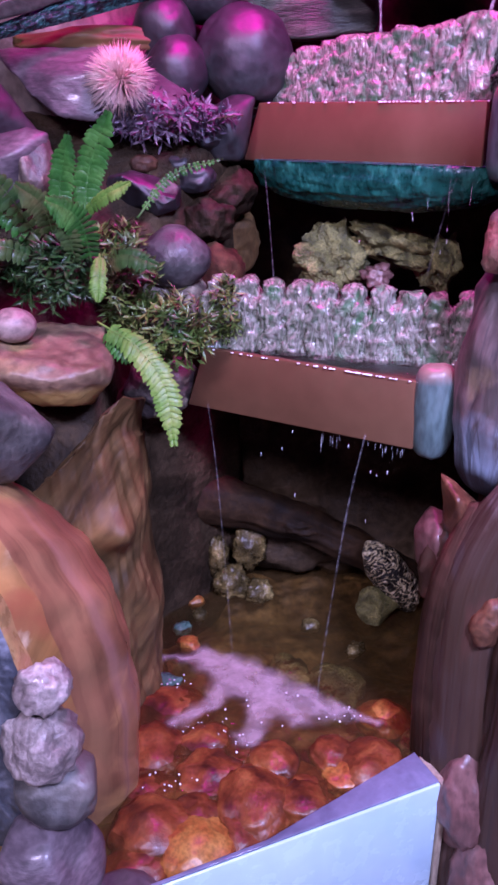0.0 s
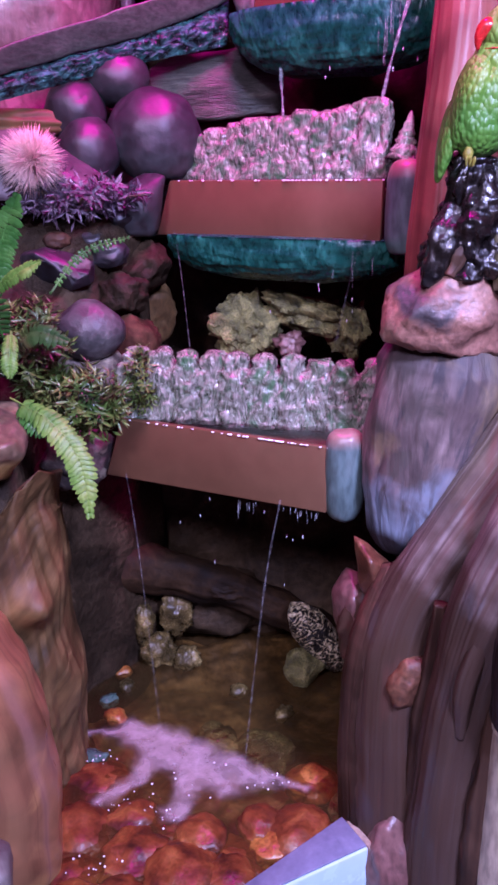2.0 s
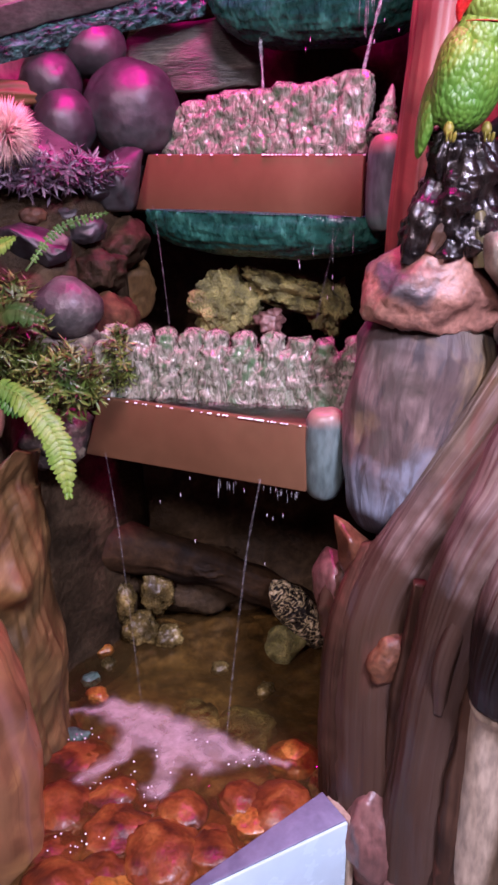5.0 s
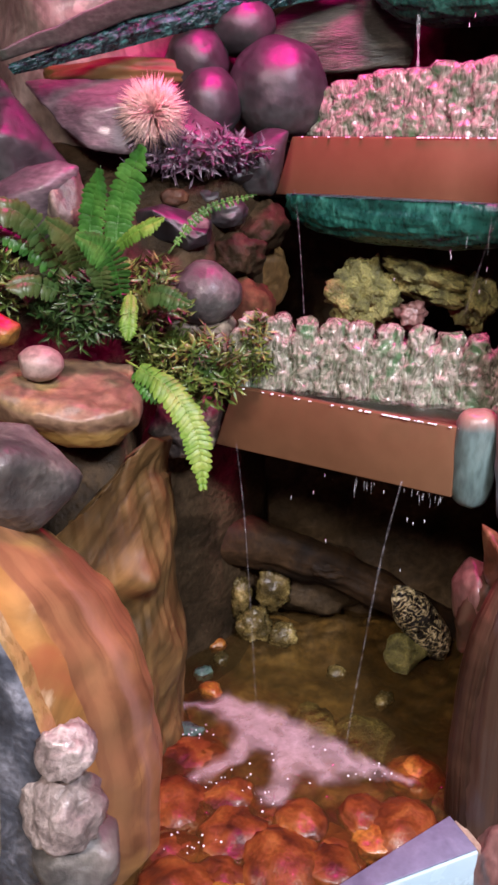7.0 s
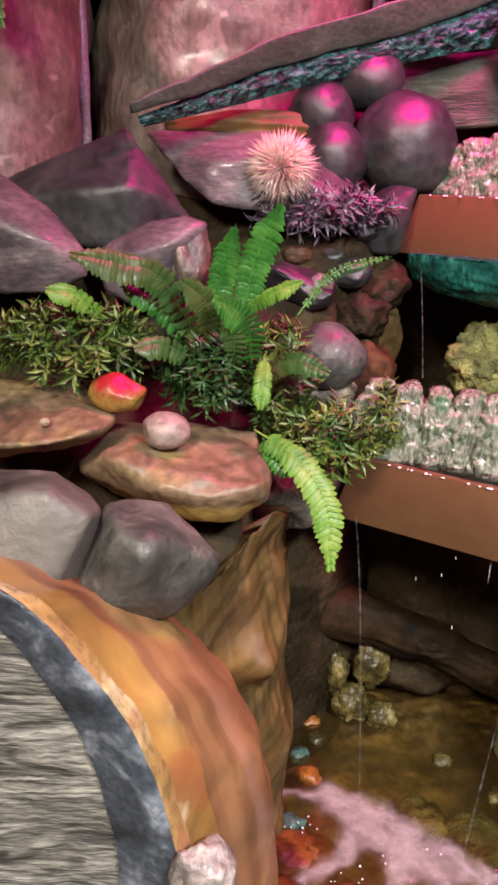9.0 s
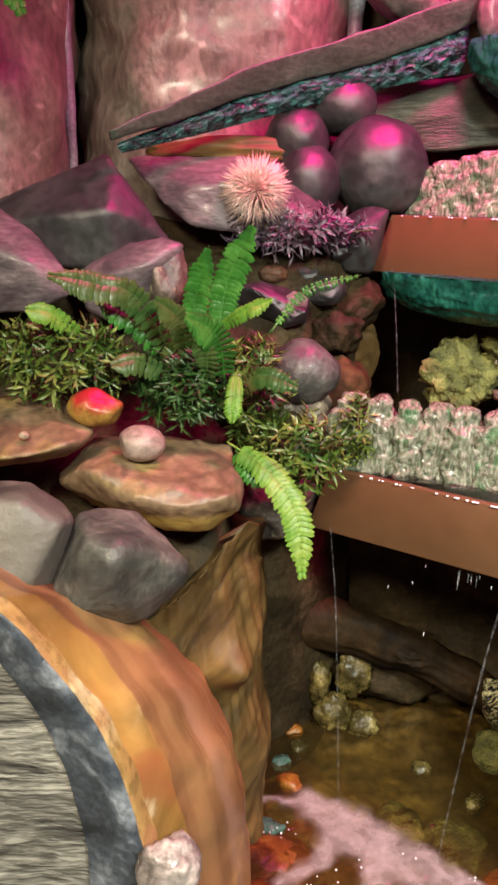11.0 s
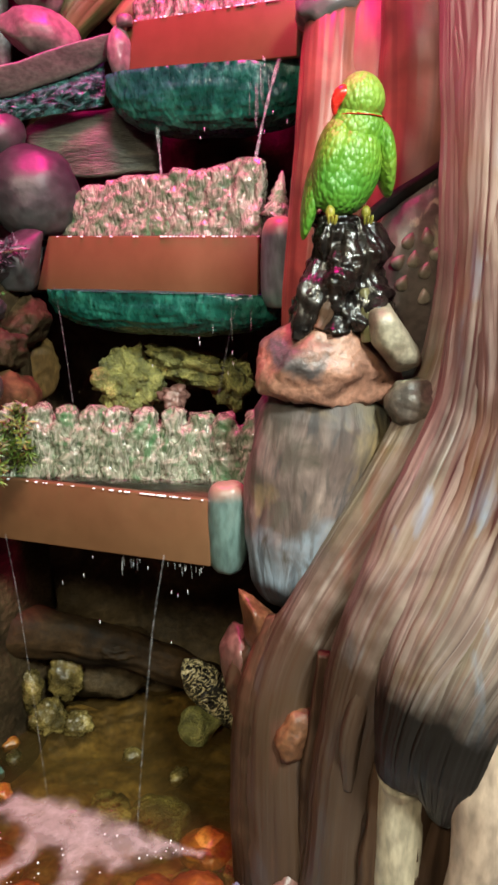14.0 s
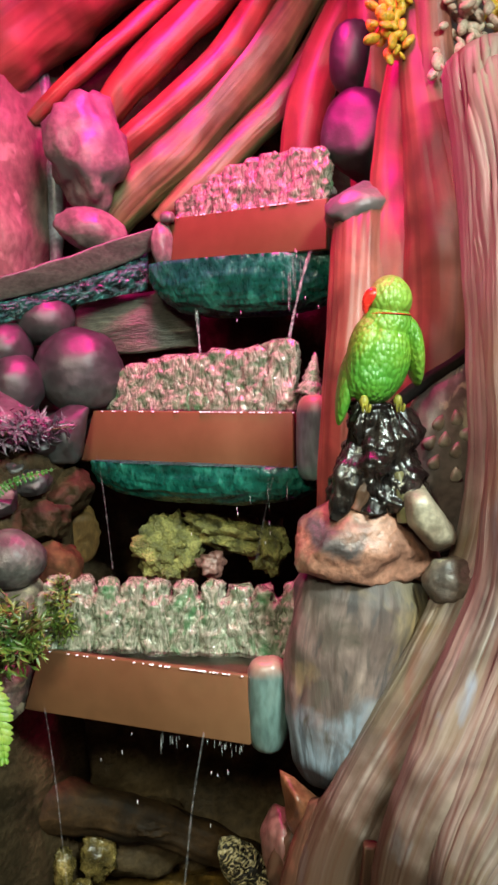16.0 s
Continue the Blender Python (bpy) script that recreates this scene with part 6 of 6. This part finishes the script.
for k, (x, y, r) in enumerate([(-0.177, 1.45, 0.08), (-0.079, 1.24, 0.075), (0.01, 1.174, 0.08), (0.109, 1.217, 0.06), (0.19, 1.235, 0.045), (0.246, 1.26, 0.07), (-0.02, 1.12, 0.065), (-0.11, 1.085, 0.08), (-0.177, 1.11, 0.07), (-0.2, 1.2, 0.065), (-0.2, 1.31, 0.075), (0.1, 1.16, 0.05), (-0.2, 1.04, 0.06), (-0.1, 1.14, 0.05), (0.05, 1.27, 0.05), (0.3, 1.42, 0.055), (-0.09, 1.33, 0.055), (0.17, 1.29, 0.045), (-0.02, 1.3, 0.04)]):
    mt = M_orange if k in (4, 7, 15) else M_red
    rock("red_stone", (x, y, WATER - 0.008 + 0.01 * ((k * 7) % 3) - 0.42 * r), (r * 1.15, r * 1.02, r * 0.6), mt, "smooth red stone wet in the shallow pool", "stone", 170 + k, 0.16, 0, (0, 0, k * 47), sub=4, group="red pool stones")
rock("corner_rock", (0.425, 1.2, 0.25), (0.06, 0.06, 0.12), M_rosy, "rosy rock at the pool's corner", "rock", 190, 0.14, 7)
rock("corner_rock", (0.46, 1.16, 0.1), (0.06, 0.06, 0.12), M_rosy, "rosy rock below the pool's corner", "rock", 191, 0.14, 7)
rock("mossy_rock", (0.2, 2.0, 1.175), (0.085, 0.06, 0.085), M_yellow, "mossy yellow rock behind the glass strip", "rock", 192, 0.42, 9, group="mossy rocks", grain=2.2, sub=5)
rock("mossy_rock", (0.36, 1.97, 1.215), (0.12, 0.06, 0.05), M_yellow, "mossy yellow rock overhanging the tray", "rock", 193, 0.4, 9, (0, 12, 0), group="mossy rocks", grain=2.2, sub=5)
rock("mossy_rock", (0.46, 1.95, 1.18), (0.05, 0.045, 0.065), M_yellow, "small mossy yellow rock beside the larger ones", "rock", 195, 0.4, 8, group="mossy rocks", grain=2, sub=5)
rock("rosy_pebble", (0.3, 1.9, 1.155), (0.034, 0.028, 0.032), M_rosy, "small rough rosy pebble behind the glass", "pebble", 194, 0.4, 7)

# ---- plants ----


def frond_bm(pts, length_pairs=20, width=0.03, seed=0, droop=0.25, start=0.12, fill=1.3):
    rng = random.Random(seed)
    bm = bmesh.new()
    steps = 60
    c = spline(pts, steps)
    tube_bm(pts, [0.0022, 0.0018, 0.0006], 6, 30, bm=bm)
    view = Vector((0.1, -1.0, 0.55)).normalized()
    length = sum((c[i + 1] - c[i]).length for i in range(steps))
    n = length_pairs
    for k in range(n):
        f = start + (1 - start) * k / n
        i = min(int(f * steps), steps - 1)
        p, tan = c[i], (c[i + 1] - c[i]).normalized()
        out = tan.cross(view)
        out = out.normalized() if out.length > 0.1 else Vector((1, 0, 0))
        nor = out.cross(tan).normalized()
        nor = nor if nor.y < 0 else -nor
        ln = width * (0.72 + 0.28 * smooth_step(start, 0.35, f)) * (1 - 0.72 * smooth_step(0.72, 1.0, f))
        hw0 = length * (1 - start) / n * fill
        for s in (-1, 1):
            w, fwd, roll = rng.uniform(0.92, 1.08), rng.uniform(0.1, 0.28), rng.uniform(0.15, 0.5)
            ax = (out * s + tan * fwd).normalized()
            rows = []
            for a in range(6):
                g = a / 5
                ctr = p + ax * ln * w * g - Vector((0, 0, 1)) * droop * ln * g * g + nor * 0.003 * math.sin(3 * g)
                hw = hw0 * (0.85 + 0.2 * math.sin(math.pi * g)) * math.sqrt(max(0.03, 1 - max(0, (g - 0.6) / 0.4) ** 2.2))
                rows.append([bm.verts.new(ctr - tan * hw * 0.5 - nor * hw * roll * 0.5), bm.verts.new(ctr + nor * 0.0012), bm.verts.new(ctr + tan * hw * 0.5 + nor * hw * roll * 0.3)])
            for a in range(5):
                for b in range(2):
                    bm.faces.new((rows[a][b], rows[a][b + 1], rows[a + 1][b + 1], rows[a + 1][b]))
    return bm


fern = holder("fern", (-0.335, 1.63, 1.24), "lush green plastic fern with arching fronds", "fern")
N0 = Vector((-0.335, 1.63, 1.24))


def fern_frond(k, pts, wd, mt, lab, pairs):
    part("frond", frond_bm([Vector(p) - N0 for p in pts], pairs, wd, 200 + k, fill=0.6 if k == 7 else 1.3), mt, fern, lab)


fern_frond(0, ((-0.373, 1.63, 1.301), (-0.368, 1.645, 1.386), (-0.343, 1.64, 1.478)), 0.026, M_fern, "", 17)
fern_frond(1, ((-0.325, 1.63, 1.311), (-0.309, 1.645, 1.412), (-0.262, 1.64, 1.518)), 0.031, M_fern, "", 20)
fern_frond(2, ((-0.377, 1.6, 1.226), (-0.459, 1.56, 1.382), (-0.53, 1.53, 1.412), (-0.606, 1.5, 1.429)), 0.03, M_bronze, "bronze-tinted frond", 30)
fern_frond(3, ((-0.368, 1.59, 1.245), (-0.381, 1.55, 1.345), (-0.425, 1.52, 1.393)), 0.026, M_bronze, "bronze-tinted frond", 18)
fern_frond(4, ((-0.302, 1.57, 1.236), (-0.315, 1.53, 1.328), (-0.368, 1.5, 1.367)), 0.03, M_fern, "", 18)
fern_frond(5, ((-0.28, 1.53, 1.265), (-0.28, 1.5, 1.23), (-0.282, 1.49, 1.18)), 0.017, M_lime, "pale lime frond", 17)
fern_frond(6, ((-0.282, 1.56, 1.223), (-0.234, 1.52, 1.265), (-0.165, 1.5, 1.248)), 0.022, M_bronze, "orange-tinted frond", 14)
fern_frond(7, ((-0.229, 1.7, 1.311), (-0.159, 1.74, 1.391), (-0.054, 1.76, 1.422)), 0.012, M_fern, "long thin arching frond", 20)
fern_frond(8, ((-0.292, 1.52, 1.138), (-0.212, 1.48, 1.099), (-0.16, 1.46, 1.022), (-0.145, 1.45, 0.904)), 0.029, M_lime, "pale lime hanging frond", 30)
fern_frond(10, ((-0.369, 1.57, 1.233), (-0.454, 1.53, 1.277), (-0.501, 1.51, 1.272)), 0.022, M_bronze, "bronze-tinted frond", 16)
fern_frond(11, ((-0.32, 1.61, 1.33), (-0.272, 1.59, 1.365), (-0.219, 1.58, 1.391)), 0.016, M_lime, "yellow-green frond", 14)
fern_frond(12, ((-0.381, 1.6, 1.25), (-0.463, 1.58, 1.337), (-0.541, 1.57, 1.385)), 0.026, M_fern, "", 22)
fern_frond(13, ((-0.335, 1.55, 1.239), (-0.333, 1.53, 1.297), (-0.351, 1.52, 1.328)), 0.022, M_bronze, "bronze-tinted frond", 12)
fern_frond(14, ((-0.277, 1.53, 1.12), (-0.251, 1.5, 1.098), (-0.212, 1.49, 1.072)), 0.022, M_fern, "", 12)
fern_frond(16, ((-0.552, 1.53, 1.319), (-0.602, 1.5, 1.362), (-0.643, 1.49, 1.37)), 0.02, M_lime, "yellow-green frond", 12)


def leaf_cloud_bm(seed, n, size, leaf, tilt=0.5, holes=0.0):
    rng = random.Random(seed)
    bm = bmesh.new()
    for _ in range(n // 5):
        d = Vector((rng.gauss(0, 1), rng.gauss(0, 1), rng.gauss(0, 1))).normalized() * rng.uniform(0.25, 1.0) ** 0.6
        tip = Vector((d.x * size[0], d.y * size[1], d.z * size[2]))
        aim = (tip.normalized() + Vector((0, -0.4, 0.35)) + Vector((rng.gauss(0, 0.4), rng.gauss(0, 0.4), rng.gauss(0, 0.4)))).normalized()
        for k in range(7):
            a = 2.4 * k
            s1 = aim.orthogonal().normalized()
            s2 = aim.cross(s1)
            way = (aim * 0.55 + (s1 * math.cos(a) + s2 * math.sin(a))).normalized()
            base = tip + aim * (k * leaf * 0.16)
            L = leaf * rng.uniform(0.7, 1.25)
            side = way.cross(aim).normalized() * L * 0.12
            up = side.cross(way).normalized() * L * 0.12
            v = [bm.verts.new(base), bm.verts.new(base + way * L * 0.5 + side), bm.verts.new(base + way * L), bm.verts.new(base + way * L * 0.5 - side), bm.verts.new(base + way * L * 0.5 - up)]
            for q in ((0, 1, 4), (1, 2, 4), (2, 3, 4), (3, 0, 4)):
                bm.faces.new([v[i] for i in q])
    return bm


def stems_bm(seed, n, size):
    rng = random.Random(seed)
    bm = bmesh.new()
    for _ in range(n):
        d = Vector((rng.gauss(0, 1) * size[0] * 0.6, rng.gauss(0, 1) * size[1] * 0.6, rng.uniform(0.1, 0.8) * size[2]))
        tube_bm([(0, 0.02, -size[2]), d * 0.5 + Vector((0, 0, -0.01)), d], [0.003, 0.002, 0.001], 6, 8, bm=bm)
    return bm


for at, size, n, leaf, mt, lab, sd in (
    ((-0.62, 1.56, 1.265), (0.13, 0.07, 0.065), 1100, 0.028, M_bush, "dense olive-green bushy plant behind the slabs", 1),
    ((-0.26, 1.63, 1.215), (0.055, 0.05, 0.085), 520, 0.028, M_bush, "dense olive-green bushy plant beside the fern", 2),
    ((-0.17, 1.6, 1.1), (0.085, 0.05, 0.065), 760, 0.028, M_bush, "dense olive-green bushy plant over the tray end", 3),
    ((-0.046, 1.69, 1.123), (0.022, 0.02, 0.06), 260, 0.022, M_weed, "yellow-green water weed growing over the glass strip", 5),
    ((-0.38, 1.57, 1.22), (0.075, 0.035, 0.05), 620, 0.03, M_shade, "green leafy plant under the fern, shade put into its colour", 6),
    ((-0.19, 1.91, 1.495), (0.15, 0.05, 0.035), 900, 0.028, M_violet, "violet spiky-leaved plant under the flower", 4),
):
    h = holder("bushy_plant", at, lab, "plant", "bushy plants")
    tagged(part("foliage", leaf_cloud_bm(sd, n, size, leaf), mt, h), kind="stuff")
    part("stem", stems_bm(sd + 20, 14, size), M_stem, h)


def spines_bm(n, r0, r1, seed):
    rng = random.Random(seed)
    bm = bmesh.new()
    for k in range(n):
        zc = 1 - 1.75 * (k + 0.5) / n
        a = k * 2.39996 + rng.gauss(0, 0.1)
        q = math.sqrt(max(0, 1 - zc * zc))
        d = Vector((q * math.cos(a), -zc * 0.55 - 0.35 + 0.1 * rng.gauss(0, 1), q * math.sin(a))).normalized()
        d = Vector((q * math.cos(a), -abs(zc) * 0.9 - 0.15, q * math.sin(a) + 0.15)).normalized()
        L = r1 * rng.uniform(0.75, 1.1)
        s1 = d.orthogonal().normalized() * 0.0015
        s2 = d.cross(s1).normalized() * 0.0015
        b = [bm.verts.new(d * r0 + s1), bm.verts.new(d * r0 - s1 * 0.5 + s2), bm.verts.new(d * r0 - s1 * 0.5 - s2)]
        m = [bm.verts.new(d * L * 0.7 + (p.co - d * r0) * 0.8) for p in b]
        t = bm.verts.new(d * L + Vector((0, 0, -0.004)))
        for i in range(3):
            j = (i + 1) % 3
            bm.faces.new((b[i], b[j], m[j], m[i]))
            bm.faces.new((m[i], m[j], t))
    return bm


flower = holder("spiny_flower", (-0.275, 1.9, 1.575), "pale pink spiny ball flower on the violet rock", "flower")
part("core", rock_bm((0.034, 0.026, 0.03), 220, 0.2, 0, 3), M_core, flower, "orange centre")
tagged(part("spine", spines_bm(1100, 0.012, 0.082, 221), M_spike, flower, "pale pink spines"), kind="stuff")

M_thread = painted("falling_thread", [(0.7, 0.72, 0.75), (0.9, 0.92, 0.95)], 60, 0.12, 0.5)
st, sn, sl, sb = nodes_of(M_thread)
snz = [n for n in sn if n.type == "TEX_NOISE"][0]
srp = ramp(sn, [(0.01, 0.01, 0.01), (0.08, 0.08, 0.08)], (0.4, 0.7))
sl.new(snz.outputs["Fac"], srp.inputs[0])
sl.new(srp.outputs[0], sb.inputs["Alpha"])
M_sheet = painted("falling_ribbon", [(0.7, 0.72, 0.75), (0.9, 0.92, 0.95)], 60, 0.12, 0.5)
st, sn, sl, sb = nodes_of(M_sheet)
snz = [n for n in sn if n.type == "TEX_NOISE"][0]
srp = ramp(sn, [(0.08, 0.08, 0.08), (0.4, 0.4, 0.4)], (0.4, 0.7))
sl.new(snz.outputs["Fac"], srp.inputs[0])
sl.new(srp.outputs[0], sb.inputs["Alpha"])
M_drop = painted("bright_drop", [(0.75, 0.78, 0.82), (0.9, 0.92, 0.95)], 10, 0.1, 0.0, speck=0.0)

# ---- falling water ----


def fall(pts, r, seed):
    base = Vector(pts[-1])
    solo("water_stream", tube_bm([Vector(p) - base for p in pts], [r, r * 0.8, r * 0.7, r * 0.9], 10, 70, lumps=0.7, seed=seed, lump_scale=30), M_sheet if r > 0.004 else M_thread, Matrix.Translation(base), "thin clear stream falling from a tray", "water stream", "water streams")


for k, (a, push, z1, r) in enumerate([((0.285, 2.085, 1.925), (0.02, -0.03), 1.61, 0.009), ((0.56, 1.855, 1.93), (-0.06, 0.03), 1.7, 0.009), ((0.03, 2.01, 1.42), (0.03, -0.05), 1.14, 0.0028), ((0.44, 1.73, 1.42), (-0.05, 0.04), 1.18, 0.0032), ((-0.09, 1.665, 0.92), (0.05, -0.06), WATER, 0.0032), ((0.23, 1.48, 0.92), (-0.08, -0.03), WATER, 0.004)]):
    p = [(a[0] + push[0] * f, a[1] + push[1] * f, a[2] + (z1 - a[2]) * f**1.35) for f in (0, 0.35, 0.7, 1.0)]
    fall(p, r * (0.65 if r < 0.006 else 0.5), 230 + k)


def drops_bm(seed, n, L, R, z0, z1):
    rng = random.Random(seed)
    bm = bmesh.new()
    for _ in range(n):
        u, w = min(1, max(0, rng.choice((0.35, 0.8, 0.88)) + rng.gauss(0, 0.06))), rng.random() ** 2.2
        p = Vector((*L, 0)).lerp(Vector((*R, 0)), u)
        m = pose(p.x + rng.gauss(0, 0.006), p.y - 0.02 + rng.gauss(0, 0.006), z0 + (z1 - z0) * w)
        r = bmesh.ops.create_icosphere(bm, subdivisions=1, radius=1.0)
        s = rng.uniform(0.0005, 0.0009)
        for v in r["verts"]:
            v.co = m @ Vector((v.co.x * s, v.co.y * s, v.co.z * s * 7))
    return bm


for sd, L, R, z0, z1 in ((1, (0.06, 2.0), (0.47, 1.72), 1.4, 1.2), (2, (-0.06, 1.66), (0.31, 1.44), 0.9, 0.7), (3, (0.3, 2.06), (0.57, 1.84), 1.91, 1.72)):
    solo("water_drops", drops_bm(sd, 9, L, R, z0, z1), M_drop, pose(0, 0, 0), "scattered bright drops falling from a tray", "water", kind="stuff")



def drips_bm(seed, spots, L, R, z):
    """Short bright strings of water hanging under a tray's lip."""
    rng = random.Random(seed)
    bm = bmesh.new()
    for u, n, drop in spots:
        for _ in range(n):
            p = Vector((*L, 0)).lerp(Vector((*R, 0)), u + rng.gauss(0, 0.035))
            top = z - rng.uniform(0, 0.3) * drop
            end = top - drop * rng.uniform(0.15, 0.6)
            r = rng.uniform(0.0004, 0.0008)
            y = p.y + rng.gauss(0, 0.006)
            tube_bm([(p.x, y, top), (p.x, y, (top + end) / 2), (p.x + rng.gauss(0, 0.0006), y, end)], [r * 0.5, r, r * 0.6], 6, 8, bm=bm)
    return bm


for sd, spots, L, R, z in (
    (31, ((0.62, 9, 0.05), (0.86, 11, 0.035), (0.93, 6, 0.03)), (-0.09, 1.675), (0.32, 1.44), 0.905),
    (32, ((0.55, 5, 0.09), (0.8, 8, 0.12), (0.9, 6, 0.1), (0.3, 3, 0.06)), (0.03, 2.03), (0.47, 1.72), 1.4),
    (33, ((0.35, 4, 0.1), (0.62, 6, 0.12), (0.8, 10, 0.16)), (0.25, 2.11), (0.58, 1.83), 1.905),
):
    solo("water_drips", drips_bm(sd, spots, L, R, z), M_sheet, pose(0, 0, 0), "bright strings of water hanging under a tray", "water", kind="stuff")

# leaves hanging in the far corner
corner = holder("hanging_fern", (-0.88, 1.99, 2.1), "lime fern fronds hanging beside the bark column", "fern")
C0 = Vector((-0.88, 1.99, 2.1))
for k, pts in enumerate([((-0.88, 2.05, 2.1), (-0.8, 1.88, 2.02), (-0.735, 1.84, 1.885)), ((-0.88, 2.05, 2.1), (-0.87, 1.88, 1.97), (-0.815, 1.84, 1.8)), ((-0.88, 2.05, 2.1), (-0.93, 1.84, 1.98), (-0.98, 1.82, 1.85))]):
    part("frond", frond_bm([Vector(p) - C0 for p in pts], 16, 0.034, 260 + k), M_fern, corner)


def beads_bm(seed, n, L, R, z):
    rng = random.Random(seed)
    bm = bmesh.new()
    for _ in range(n):
        u = min(1, max(0.05, rng.choice((rng.random(), rng.gauss(0.75, 0.12)))))
        p = Vector((*L, 0)).lerp(Vector((*R, 0)), u)
        r = bmesh.ops.create_icosphere(bm, subdivisions=2, radius=1.0)
        s = rng.uniform(0.0012, 0.0028)
        for v in r["verts"]:
            v.co = Vector((p.x + v.co.x * s * 1.4, p.y - 0.003 + v.co.y * s, z + rng.uniform(0, 0.0002) + v.co.z * s * 0.8))
    return bm


# pale beads added to give the sparkle seen on the wet lips
for sd, L, R, z in ((5, (-0.097, 1.69), (0.318, 1.448), 1.039), (6, (0.023, 2.04), (0.474, 1.731), 1.532), (7, (0.238, 2.124), (0.585, 1.838), 2.029)):
    solo("water_beads", beads_bm(sd, 46, L, R, z), M_drop, pose(0, 0, 0), "added pale beads standing for glints along a tray lip", "water", kind="stuff")


def bubbles_bm(seed, n):
    rng = random.Random(seed)
    bm = bmesh.new()
    for _ in range(n):
        x, y, s = rng.choice(((-0.1, 1.35, 0.035), (-0.04, 1.31, 0.03), (0.2, 1.39, 0.03), (-0.17, 1.5, 0.03), (0.03, 1.42, 0.07), (-0.15, 1.2, 0.04)))
        r = bmesh.ops.create_icosphere(bm, subdivisions=2, radius=rng.uniform(0.0008, 0.0026))
        at = Vector((x + rng.gauss(0, s), y + rng.gauss(0, s * 0.45), WATER + 0.007))
        for v in r["verts"]:
            v.co += at
    return bm


solo("foam_bubbles", bubbles_bm(9, 90), M_drop, pose(0, 0, 0), "bright bubbles drifting from the foam on the pool", "foam", kind="stuff")
